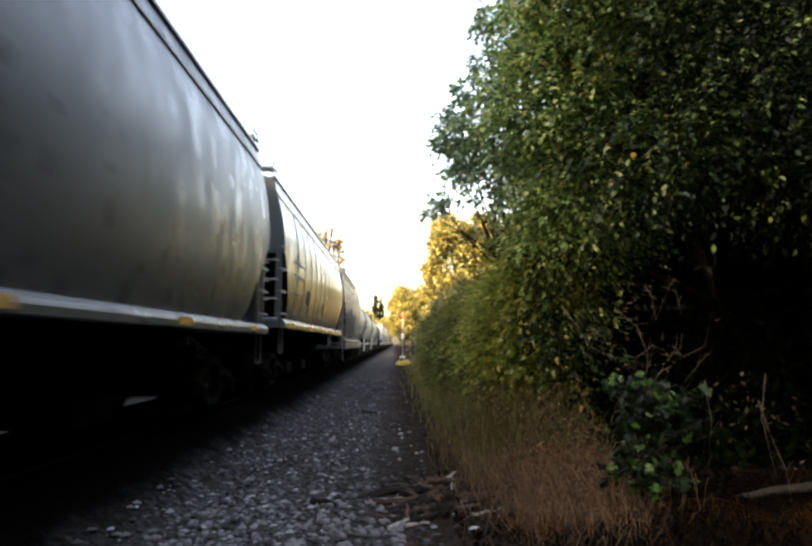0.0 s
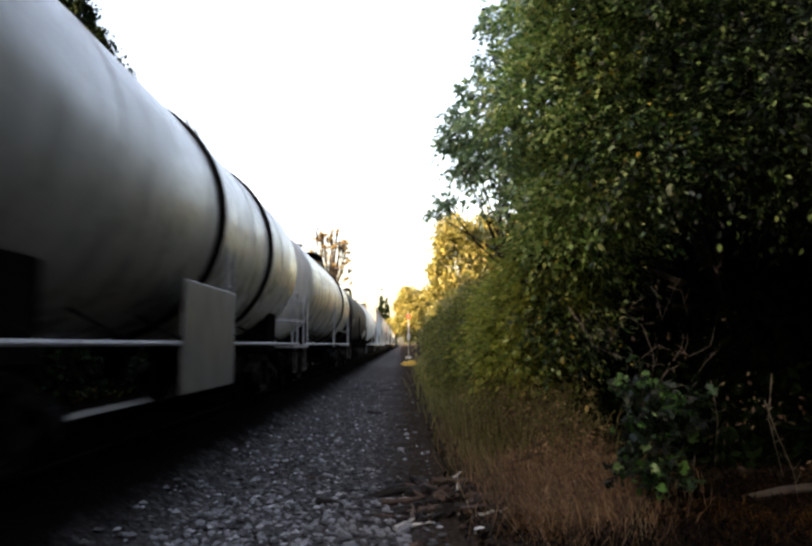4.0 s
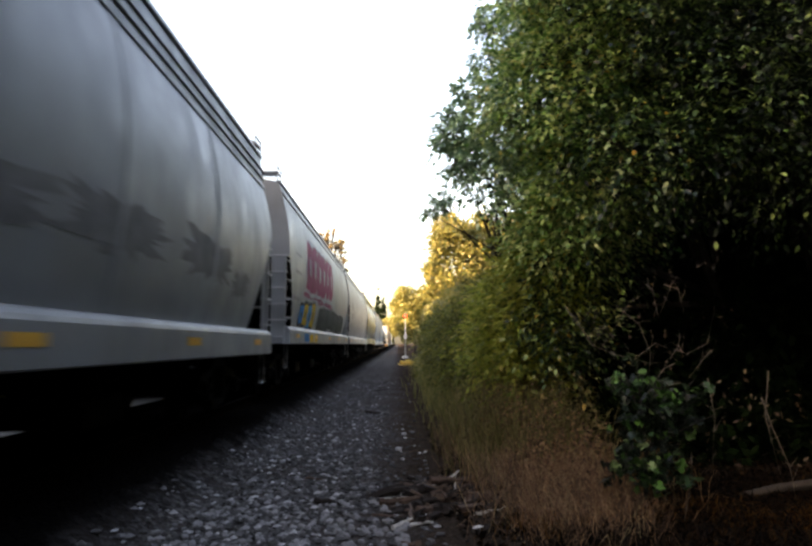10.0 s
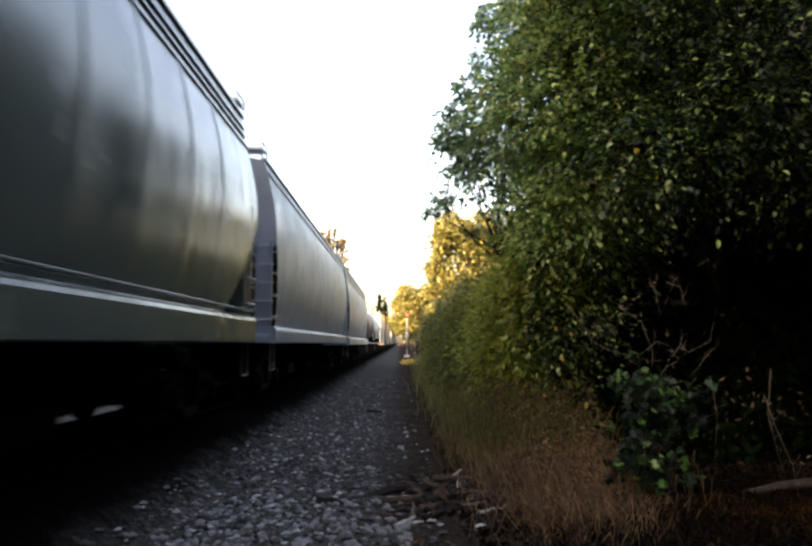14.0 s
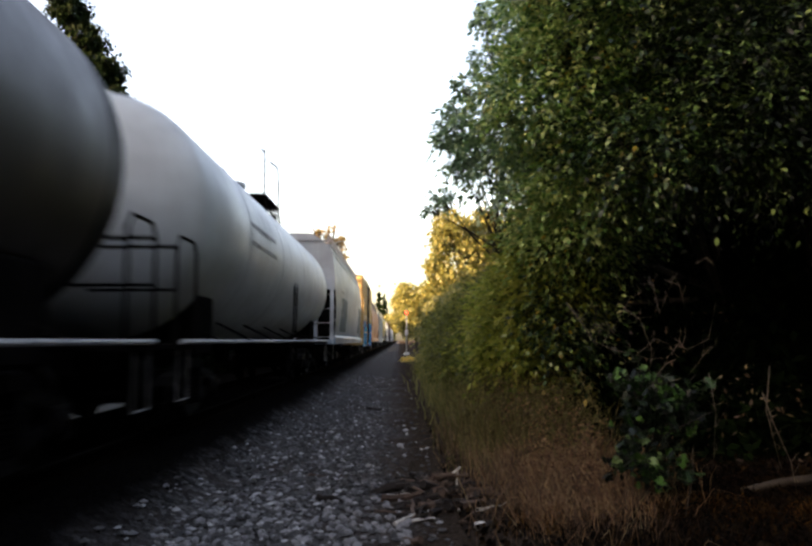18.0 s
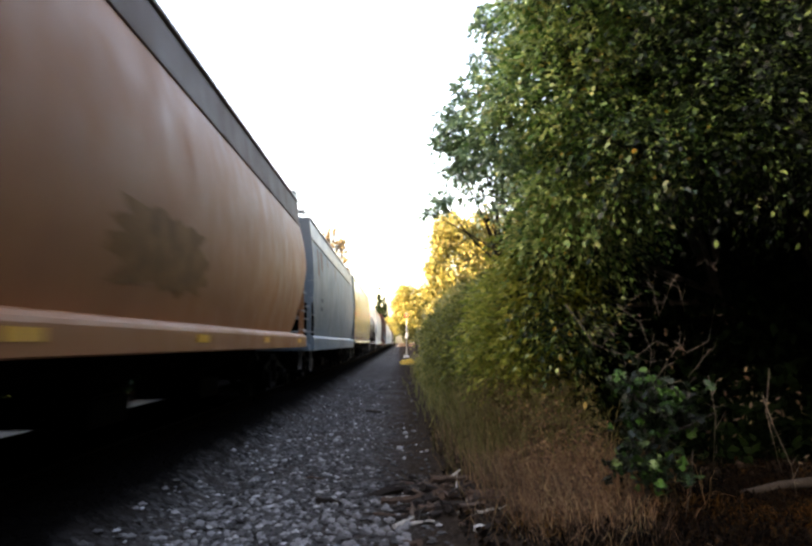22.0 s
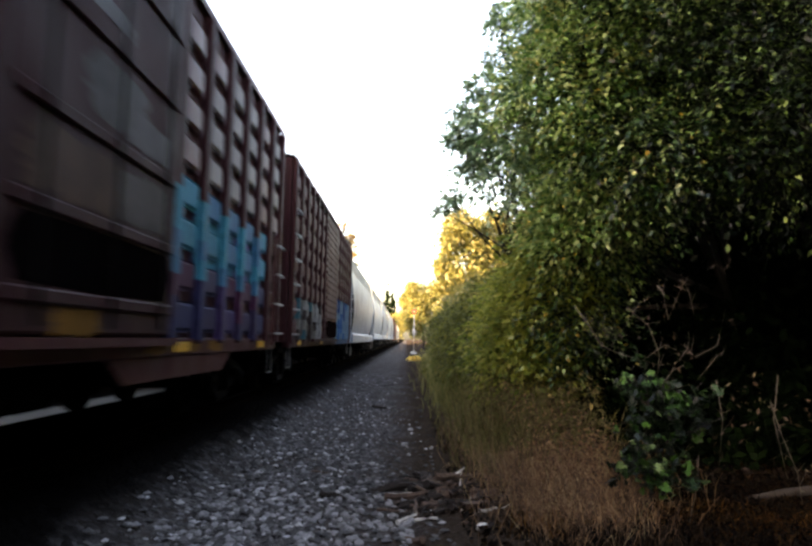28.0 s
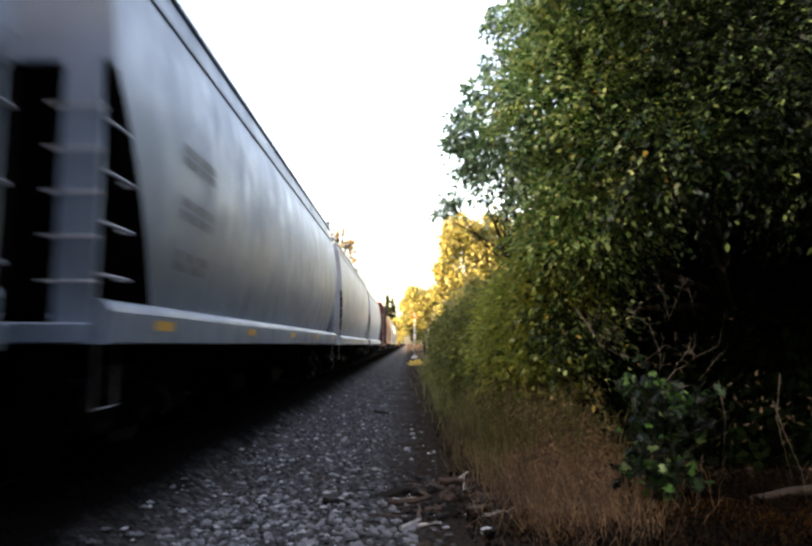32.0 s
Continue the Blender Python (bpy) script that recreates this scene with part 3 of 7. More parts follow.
def tank(label, paint, L, R=1.5, zc=2.62, bands=(), head=None, head_len=1.0, seed=0, platform=0.0, side_panel=None, rail=True, funnel=0.0, hoops=None, dome=True, band=None, hoop=True):
    """A tank car: a shell with dished ends on stub sills, handrails, a top platform and trucks. funnel: how far the bottom slopes to the middle."""
    car = thing("tank_car", label, "tank car", TANK_GROUP)
    h = L / 2
    hoops = hoops or PALE_STEEL
    hd = R * 0.5

    def ring(y, r, dz=0.0, n=40):
        return [(r * math.sin(2 * math.pi * k / n), y, zc + dz + r * math.cos(2 * math.pi * k / n)) for k in range(n)]

    rows = []
    for i in range(7):
        t = i / 6 * math.pi / 2
        rows.append(ring(-h + hd * (1 - math.sin(t)), max(0.03, R * math.cos(t))))
    rows = rows[::-1]
    part("head", Shape().grid(rows + [ring(-h + hd + head_len, R)], close=True), head or paint, car, smooth=True)
    part("shell", Shape().grid([ring(-h + hd + head_len + (L - 2 * hd - 2 * head_len) * i / 12, R, -funnel * (1 - abs(i / 6 - 1))) for i in range(13)], close=True), paint, car, smooth=True)
    flip = [[(x, -y, z) for x, y, z in r] for r in rows + [ring(-h + hd + head_len, R)]]
    part("head", Shape().grid(flip, close=True, flip=True), head or paint, car, smooth=True)
    for y in bands:
        part("band", Shape().grid([ring(y - 0.11, R + 0.004), ring(y - 0.1, R + 0.05), ring(y + 0.1, R + 0.05), ring(y + 0.11, R + 0.004)], close=True), band or (hoops if hoops is not PALE_STEEL else paint), car, "raised steel band", smooth=False)
    for i in range(1, 5):
        y = -h + L * i / 5
        part("weld_seam", Shape().grid([ring(y - 0.02, R + 0.001), ring(y, R + 0.009), ring(y + 0.02, R + 0.001)], close=True), paint, car)
    for k in (1, -1):
        y = k * (h - 1.75)
        part("saddle", Shape().box(-1.25, 1.25, y - 0.35, y + 0.35, 0.9, zc - R * 0.62, 0.04), SHADED_GRIME, car)
        part("stub_sill", Shape().box(-0.35, 0.35, min(k * (h + 0.35), k * (h - 3.2)), max(k * (h + 0.35), k * (h - 3.2)), 0.72, 1.08, 0.02), SHADED_GRIME, car)
        ye = k * (h + 0.28)
        part("end_platform", Shape().box(-1.5, 1.5, min(ye, ye - k * 0.75), max(ye, ye - k * 0.75), 1.0, 1.07, 0.01), hoops, car, "steel end platform")
        for sx in (1, -1):
            x = sx * 1.46
            if hoop:
                part("handrail_hoop", Shape().rod([(x, ye, 1.05), (x, ye, 2.12), (x, ye - k * 0.12, 2.25), (x, ye - k * 0.62, 2.25), (x, ye - k * 0.74, 2.12), (x, ye - k * 0.74, 1.05)], 0.021, 8), hoops, car)
                part("grab_iron", Shape().rod([(sx * 0.5, ye, 1.65), (x, ye, 1.65)], 0.02, 6), hoops, car)
            elif not side_panel:
                part("grab_iron", Shape().rod([(sx * 0.5, ye, 1.95), (x, ye, 1.95), (x, ye - k * 1.0, 1.95), (x, ye - k * 1.15, 1.85), (sx * 1.25, ye - k * 1.2, 1.7)], 0.018, 6), hoops, car)
            stirrup(car, sx * 1.46, ye - k * 0.3, 1.05, 0.6)
        if hoop:
            part("end_rail", Shape().rod([(-1.46, ye, 2.12), (1.46, ye, 2.12)], 0.022, 6), hoops, car)
        part("brake_rigging", Shape().box(-0.8, 0.8, k * (h - 3.0) - 0.1, k * (h - 3.0) + 0.1, 0.75, 0.95, 0.03), SHADED_GRIME, car)
    for sx in (1, -1):
        x = sx * 1.5
        if rail:
            part("side_handrail", Shape().rod([(x, -h - 0.2, 1.09), (x, h + 0.2, 1.09)], 0.026, 8), SHADED_GRIME if paint is TANK_BLACK else PALE_STEEL, car, "side handrail")
            for i in range(7):
                y = -h + 1.6 + (L - 3.2) * i / 6
                part("rail_bracket", cached(("bracket", sx), lambda: Shape().rod([(sx * 1.5, 0, 1.09), (sx * 0.85, 0, 1.42)], 0.02, 5).mesh("rail_bracket", SHADED_GRIME)), None, car, at=pose(0, y, 0))
        # ladder up the side to the top platform
        l = part("ladder", Shape().rod([(x, platform - 0.2, 1.0), (x * 1.02, platform - 0.2, zc), (x * 0.6, platform - 0.2, zc + R - 0.12)], 0.022, 6)
                 .rod([(x, platform + 0.2, 1.0), (x * 1.02, platform + 0.2, zc), (x * 0.6, platform + 0.2, zc + R - 0.12)], 0.022, 6), hoops, car)
        for i in range(8):
            z = 1.15 + i * 0.36
            xx = x * (1.0 + 0.02 * (z - 1) / (zc - 1)) if z < zc else x * (1.02 - 0.42 * (z - zc) / (R - 0.12))
            part("rung", cached("trung", lambda: Shape().rod([(0, -0.2, 0), (0, 0.2, 0)], 0.014, 5).mesh("rung", PALE_STEEL)), None, l, at=pose(xx, platform, z))
    if dome:
        zt = zc + R
        part("manway", Shape().lathe([(-0.1, 0.35), (0.3, 0.35), (0.31, 0.42), (0.38, 0.42), (0.4, 0.1)], "z", 18, (0, platform - 0.35, zt)), paint, car)
        part("valve_housing", Shape().box(-0.3, 0.3, platform - 1.4, platform - 0.85, zt - 0.06, zt + 0.34, 0.04), hoops, car)
        for sx in (1, -1):
            x0, x1 = sorted((sx * 0.45, sx * 0.98))
            deck = part("top_platform", Shape().box(x0, x1, platform - 1.0, platform + 0.9, zt - 0.02, zt + 0.03), SHADED_GRIME, car, "steel grating top platform")
            for yy in (-0.9, -0.3, 0.3, 0.8):
                part("platform_bracket", Shape().rod([(sx * 0.95, platform + yy, zt - 0.02), (sx * 1.02, platform + yy, zc + math.sqrt(R * R - 1.02 ** 2) - 0.02)], 0.025, 5), SHADED_GRIME, deck)
            for yy in (-0.95, 0.85):
                part("safety_rail", Shape().rod([(sx * 0.95, platform + yy, zt), (sx * 0.95, platform + yy, zt + 0.85), (sx * 0.93, platform + yy * 0.9, zt + 1.02), (sx * 0.8, platform + yy * 0.6, zt + 1.1)], 0.02, 6), SHADED_GRIME, deck)
    part("bottom_outlet", Shape().lathe([(0.62, 0.14), (0.9, 0.16), (0.92, 0.3), (zc - R - funnel + 0.1, 0.32)], "z", 14), SHADED_GRIME, car)
    if side_panel:
        for sx in (1, -1):
            a, b = sorted((sx * 1.5, sx * 1.56))
            part("side_panel", Shape().box(a, b, side_panel - 1.15, side_panel + 1.15, 0.54, 1.79, 0.015), TANK_PANEL, car, "dirty pale side panel")

    def xs(z):
        return math.sqrt(max(0.02, R * R - (z - zc) ** 2)) + 0.002

    running_gear(car, h + 0.25, 2.0)
    return car, xs


def boxcar(label, paint, L, zt=4.75, style="ribs", door=None, door_w=3.0, end_paint=None, seed=0, doors=1, z0=0.98, trim=None, skirt=False, panel=None, zones=(), post_paint=None, ledges=None, washed=None):
    """A boxcar: ribbed or waffled sides between posts, plug doors with bars, corrugated ends."""
    car = thing("boxcar", label, "freight car", BOX_GROUP)
    h = L / 2
    door, end_paint, trim = door or paint, end_paint or paint, trim or paint
    W = 1.5
    post_paint, panel = post_paint or paint, panel or paint

    def sprayed(y, z, k):
        """The colour sprayed over the side at (y, z), if any."""
        for y0, y1, za, zb, fills in zones:
            if y0 < y < y1 and za < z < zb:
                v = 0.5 + 0.85 * noise.noise((y * 0.75, z * 1.1, 3.7 * len(fills)))
                return spray(fills[int(min(0.999, max(0.0, v)) * len(fills))])
    part("body", Shape().box(-W, W, -h, h, z0, zt, 0.02), paint, car)
    s = Shape().grid([[(x, y, z) for x, z in ((W + 0.06, zt - 0.05), (W + 0.06, zt + 0.03), (0, zt + 0.22), (-W - 0.06, zt + 0.03), (-W - 0.06, zt - 0.05))] for y in (-h - 0.03, h + 0.03)])
    part("roof", s, trim, car)
    rib = cached(("roofrib", L), lambda: Shape().grid([[(W + 0.05, y, zt + 0.035), (0, y, zt + 0.225), (-W - 0.05, y, zt + 0.035)] for y in (-0.05, 0.0, 0.05)]).mesh("roof_rib", GRATING))
    for i in range(10):
        part("roof_rib", rib, None, car, at=pose(0, -h + L * (i + 0.5) / 10, 0.012))
    dy0, dy1 = -door_w / 2, door_w / 2
    for sx in (1, -1):
        if style == "ribs":
            for a, b in ((-h + 0.15, dy0 - 0.1), (dy1 + 0.1, h - 0.15)):
                m = max(3, round((b - a) / 0.62))
                me = cached(("post", paint.name, zt), lambda: recalc(Shape().box(0, 0.085, -0.06, 0.06, z0 + 0.05, zt - 0.08, 0.015).mesh("side_post", paint)))
                for i in range(m + 1):
                    y = a + (b - a) * i / m
                    part("side_post", me, None, car, at=pose(sx * W if sx > 0 else -W - 0.085, y, 0))
                    for j in range(7):
                        z = z0 + 0.06 + 0.22 * j
                        c = sprayed(y, z + 0.1, j // 3) if sx > 0 else None
                        if c:
                            part("graffiti_fill", cached(("postspray", c.name), lambda: Shape().box(0, 0.088, -0.064, 0.064, 0, 0.22).mesh("graffiti_fill", c)), None, car, at=pose(W, y, z))
                for z in (1.62, 2.65, 3.72):
                    x0, x1 = sorted((sx * (W + 0.02), sx * (W + 0.11)))
                    part("side_rail", Shape().box(x0, x1, a, b, z, z + 0.06, 0.01), paint, car)
        else:
            for a, b in ((-h + 0.15, dy0 - 0.1), (dy1 + 0.1, h - 0.15)):
                m = max(3, round((b - a) / 0.95))
                pm = cached(("wpost", post_paint.name), lambda: recalc(Shape().box(0, 0.1, -0.09, 0.09, z0 + 0.02, zt - 0.05, 0.02).mesh("side_post", post_paint)))
                for i in range(m + 1):
                    part("side_post", pm, None, car, at=pose(sx * W if sx > 0 else -W - 0.1, a + (b - a) * i / m, 0))
                    for j in range(7):
                        y, z = a + (b - a) * i / m, z0 + 0.06 + 0.22 * j
                        c = sprayed(y, z + 0.1, j // 3) if sx > 0 else None
                        if c:
                            part("graffiti_fill", cached(("wpostspray", c.name), lambda: Shape().box(0, 0.104, -0.094, 0.094, 0, 0.22).mesh("graffiti_fill", c)), None, car, at=pose(W, y, z))
                    if i < m:
                        for j in range(8):
                            y, z = a + (b - a) * (i + 0.5) / m, z0 + 0.3 + j * 0.435
                            c = sprayed(y, z, 0) or (paint if washed and j < 4 else washed if washed and noise.noise((y * 0.8, z * 0.9, 5.5)) > 0.05 else panel)
                            wm = cached(("waffle", c.name), lambda: recalc(Shape().box(0, 0.06, -0.31, 0.31, -0.16, 0.16, 0.045).mesh("waffle_panel", c)))
                            part("waffle_panel", wm, None, car, at=pose(sx * W if sx > 0 else -W - 0.06, y, z))
        x0, x1 = sorted((sx * (W - 0.01), sx * (W + 0.09)))
        d = part("door", Shape().box(x0, x1, dy0, dy1, z0 + 0.1, zt - 0.12, 0.02), door, car)
        x0, x1 = sorted((sx * (W + 0.08), sx * (W + 0.12)))
        k = 18 if style == "corrugated_door" else 5
        for z in ledges or [z0 + 0.35 + (zt - z0 - 0.7) * i / (k - 1) for i in range(k)]:
            part("door_bar", Shape().box(x0, x1, dy0 + 0.08, dy1 - 0.08, z - 0.05, z + 0.05, 0.015), door, d)
        for i in range(0 if style == "corrugated_door" else 3):
            y = dy0 + 0.4 + (door_w - 0.8) * i / 2
            part("lock_rod", Shape().rod([(sx * (W + 0.14), y, z0 + 0.15), (sx * (W + 0.14), y, zt - 0.2)], 0.018, 6), SHADED_GRIME, d)
        for z in (z0 + 0.04, zt - 0.1):
            x0, x1 = sorted((sx * W, sx * (W + 0.14)))
            part("door_track", Shape().box(x0, x1, dy0 - (door_w * 0.8), dy1 + 0.1, z - 0.03, z + 0.04), trim, car)
        x0, x1 = sorted((sx * (W - 0.12), sx * (W + 0.05)))
        part("side_sill", Shape().box(x0, x1, -h + 0.1, h - 0.1, z0 - 0.1, z0 + 0.08, 0.012), trim, car)
        if skirt:
            part("drop_sill", Shape().grid([[(sx * (W + 0.03), y, z0 - 0.08), (sx * (W + 0.03), y, zz)] for y, zz in ((0.2, z0 - 0.1), (0.6, z0 - 0.32), (3.8, z0 - 0.32), (4.2, z0 - 0.1))]), trim, car)
        for k in (1, -1):
            y = k * (h - 0.1)
            side_rungs(car, paint, sx * (W + 0.1), (y - 0.02 if k < 0 else y - 0.5), (y + 0.5 if k < 0 else y + 0.02), [1.15 + i * 0.5 for i in range(6 if k < 0 else 4)])
            stirrup(car, sx * 1.5, k * (h - 0.35), z0 + 0.05)
        for i in range(4):
            y = -h + 1.4 + (L - 2.8) * i / 3
            part("reflector", cached("reflector_b", lambda: Shape().box(1.56, 1.566, -0.25, 0.25, 0, 0.1).mesh("reflector", REFLECT)), None, car, at=pose(0 if sx > 0 else -3.126, y, z0 - 0.06))
    for k in (1, -1):
        for i in range(7):
            z = z0 + 0.35 + (zt - z0 - 0.6) * i / 6
            part("end_rib", Shape().grid([[(x, k * (h + d), z + dz) for d, dz in ((0, -0.17), (0.14, -0.06), (0.14, 0.06), (0, 0.17))] for x in (-1.3, 1.3)]), end_paint, car)
        ladder(car, end_paint, *sorted((0.95 * k, 1.4 * k)), k * (h + 0.1), z0, 3.2, 6, 0.03)
        part("end_platform", Shape().box(-0.9, 0.9, min(k * h, k * (h + 0.3)), max(k * h, k * (h + 0.3)), z0 - 0.05, z0, 0.0), GRATING, car)
    part("centre_sill", Shape().box(-0.33, 0.33, -h, h, 0.70, 1.0), SHADED_GRIME, car)
    for x in (-0.6, 0.6):
        part("air_reservoir", Shape().lathe([(-0.6, 0.05), (-0.55, 0.22), (0.55, 0.22), (0.6, 0.05)], "y", 12, (x, 0.8 * x, 0.62)), SHADED_GRIME, car)
    running_gear(car, h, 1.85)
    return car, (lambda z: W + 0.004)

# ---- the train, car by car ----
GREY_A = painted("dull_grey_paint", (0.095, 0.097, 0.097), 0.05, 0.3, grime=(0.05, 0.045, 0.04))
GREY = painted("grey_green_paint", (0.075, 0.108, 0.118), 0.08, 0.13, dent=0.24, gloss=0.7)
GREY_B = painted("pale_grey_paint", (0.262, 0.278, 0.287), 0.08, 0.40)
GREY_C = painted("light_grey_paint", (0.27, 0.28, 0.295), 0.05, 0.36, dirt=0.3)
GREY_GREEN = painted("green_grey_paint", (0.078, 0.122, 0.135), 0.04, 0.12, dent=0.2, gloss=0.65, dirt=0.25)
GREENISH = painted("olive_grey_paint", (0.125, 0.152, 0.147), 0.05, 0.13, dent=0.22, gloss=0.7, dirt=0.25, grime=(0.07, 0.08, 0.075))
BLUISH = painted("blue_grey_paint", (0.24, 0.3, 0.355), 0.05, 0.36, dirt=0.18)
BLUE_RUST = painted("rusting_blue_grey_paint", (0.17, 0.25, 0.345), 0.40, 0.5)
RUST_ROOF = painted("rusted_roof_paint", (0.13, 0.065, 0.055), 0.3, 0.6)
# orange roof darkened: the shade on its fascia is put into the colour
SHADED_ORANGE_ROOF = painted("shaded_orange_roof_paint", (0.13, 0.075, 0.055), 0.1, 0.6, gloss=0.2)
BLUE_RUST_B = painted("faded_blue_grey_paint", (0.115, 0.17, 0.21), 0.34, 0.5)
BROWN_GREY = painted("rusty_beige_paint", (0.19, 0.175, 0.155), 0.4, 0.3, dent=0.6, grime=(0.06, 0.065, 0.065), dirt=0.7)
TEAL_TRIM = painted("dark_teal_sill_paint", (0.05, 0.062, 0.066), 0.1, 0.45, gloss=0.2)
WHITE = painted("white_paint", (0.39, 0.43, 0.465), 0.05, 0.38, dirt=0.25)
WHITE_B = painted("cool_white_paint", (0.225, 0.28, 0.35), 0.02, 0.38, dirt=0.25)
TANK_WHITE = painted("dirty_white_tank_paint", (0.56, 0.54, 0.48), 0.14, 0.27, dirt=0.65, grime=(0.12, 0.10, 0.075))
TANK_PANEL = painted("stained_panel_paint", (0.17, 0.155, 0.14), 0.12, 0.45, dirt=0.6)
TANK_HEAD = painted("white_tank_end_paint", (0.6, 0.64, 0.63), 0.03, 0.4, dirt=0.25)
TANK_GREY = painted("pale_grey_tank_paint", (0.56, 0.6, 0.63), 0.08, 0.38, dirt=0.5)
TANK_BLACK = painted("black_tank_paint", (0.005, 0.005, 0.006), -0.6, 0.55, dirt=0.3, grime=(0.009, 0.008, 0.0075), gloss=0.1)
TANK_BROWN = painted("brown_stained_black_tank_paint", (0.045, 0.037, 0.031), 0.12, 0.42, dirt=0.6, grime=(0.014, 0.012, 0.01), gloss=0.45)
ORANGE = painted("faded_orange_paint", (0.37, 0.15, 0.062), 0.05, 0.5, gloss=0.2, grime=(0.22, 0.095, 0.045), dirt=0.3)
YELLOW = painted("dirty_yellow_paint", (0.5, 0.32, 0.115), 0.2, 0.4, grime=(0.22, 0.15, 0.08), dirt=0.6)
RED = painted("dark_red_brown_paint", (0.085, 0.024, 0.024), 0.14, 0.55, grime=(0.035, 0.011, 0.012), gloss=0.12)
RED_B = painted("brown_red_paint", (0.052, 0.016, 0.018), 0.1, 0.55, grime=(0.02, 0.008, 0.009), gloss=0.1)
RED_PALE = painted("faded_red_brown_paint", (0.17, 0.07, 0.07), 0.15, 0.45, grime=(0.09, 0.038, 0.036), gloss=0.3)
RED_WASHED = painted("washed_out_red_paint", (0.24, 0.19, 0.185), 0.1, 0.5, grime=(0.1, 0.06, 0.058), gloss=0.3)
DOOR_DARK = painted("dark_door_paint", (0.0035, 0.005, 0.0058), -0.6, 0.6, grime=(0.005, 0.0065, 0.007), gloss=0.02)

RUSTY = plain("streaked_rust", (0.25, 0.17, 0.10), 0.8, 0, 0.45, 3, 0.2)

TRAIN = []
OFFSET = 0.5   # how far the whole train stands along the track when the clip begins


def add(made, near, far):
    car, xs = made
    TRAIN.append((car, (near + far) / 2 + OFFSET))
    return car, xs


PINK, BLACKISH, CYAN, BLUE, GOLD = (0.30, 0.03, 0.09), (0.015, 0.015, 0.02), (0.02, 0.36, 0.50), (0.015, 0.16, 0.50), (0.62, 0.36, 0.02)


def train():
    def H(near, far, label, paint, **kw):
        return add(hopper(label, paint, far - near, **kw), near, far)

    def T(near, far, label, paint, **kw):
        return add(tank(label, paint, far - near, **kw), near, far)

    def B(near, far, label, paint, **kw):
        return add(boxcar(label, paint, far - near, **kw), near, far)

    c, xs = H(-5.3, 12.4, "grey covered hopper car with smooth rounded sides", GREY_A, sill=(1.25, 1.42), bulge=0.2, zt=4.3, fascia=0.3)
    c, xs = H(14.2, 30.2, "grey covered hopper car with panel seams", GREY, sill=(1.4, 1.6), ribs=11, bulge=0.2, plate=False, fascia=0.34, cut=1.4, power=0.7)
    bars(c, xs, -6.6, -5.0, (2.9, 2.6, 2.2), DECAL_DARK, 4)
    for k, (y0, y1, z0, z1) in enumerate([(-4.1, -3.1, 2.05, 2.5), (0.0, 0.45, 1.95, 2.4), (-1.9, -1.5, 2.3, 2.4)]):
        patch(c, "dark_patch", spray((0.018, 0.03, 0.034)), xs, rounded(y0, y1, z0, z1, random.Random(170 + k), 0.3, 30), 0.005, "dark blotch of paint")
    c, xs = H(31.95, 47.2, "rusty beige hopper car covered in faded graffiti", BROWN_GREY, trim=TEAL_TRIM, sill=(0.84, 1.28), bulge=0.12, ribs=9, plate=False, zt=3.88, fascia=0.34, cut=1.3, power=0.7, rails=True)
    for k, (y0, y1, z1) in enumerate([(-7.2, -4.4, 2.7), (-4.8, -1.6, 3.0), (-2.0, 0.6, 2.8)]):
        patch(c, "graffiti_fill", spray([(0.018, 0.04, 0.058), (0.03, 0.05, 0.06)][k % 2]), xs, rounded(y0, y1, 1.3, z1, random.Random(80 + k), 0.3, 44), 0.006 + 0.002 * (k % 2), "faded dark teal graffiti")
    graffiti(c, xs, 0.9, 3.9, 1.45, 2.75, [(0.25, 0.235, 0.205), (0.22, 0.21, 0.19)], (0.06, 0.068, 0.068), 3, 3)
    graffiti(c, xs, 4.6, 6.8, 1.4, 2.2, [(0.2, 0.19, 0.17), (0.25, 0.23, 0.2)], (0.1, 0.095, 0.085), 3, 4)
    T(48.9, 60.6, "white tank car with raised bands and side panels", TANK_WHITE, bands=(-1.7, 1.6), side_panel=-1.8, R=1.58, zc=2.7, dome=False, band=SHADED_GRIME, hoop=False)
    T(62.1, 75.4, "white tank car with raised bands and side panels", TANK_WHITE, bands=(-0.8, 2.6), side_panel=-0.9, R=1.58, zc=2.7, dome=False, band=SHADED_GRIME)
    T(77.0, 91.5, "off-white tank car with a dark band", TANK_WHITE, bands=(2.85,), R=1.56, band=SHADED_GRIME)
    c, xs = T(93.2, 108.3, "black tank car with a top platform and rails", TANK_BLACK, bands=(), platform=-1.2, hoops=SHADED_GRIME, R=1.52)
    bars(c, xs, -6.6, -4.5, (2.0, 2.2), DECAL_DIM, 5, 0.15)
    c, xs = T(109.3, 123.6, "pale grey tank car with a white end", TANK_GREY, head=TANK_HEAD, head_len=1.9, platform=0.4, R=1.58, zc=2.68, hoop=False)
    bars(c, xs, -2.8, -1.6, (2.5, 2.75), DECAL_DARK, 6, 0.08)
    c, xs = H(124.6, 143.0, "blue-grey hopper car with rust and bright graffiti", BLUE_RUST, roof=RUST_ROOF, sill=(1.03, 1.27), plate=False, bulge=0.06, cut=1.5, power=0.7, post=GREY_C, zt=4.17, fascia=0.28, reflect=False, zc=2.75)
    # sprayed stripes that run down over the sill
    sill_x = lambda z: 1.6
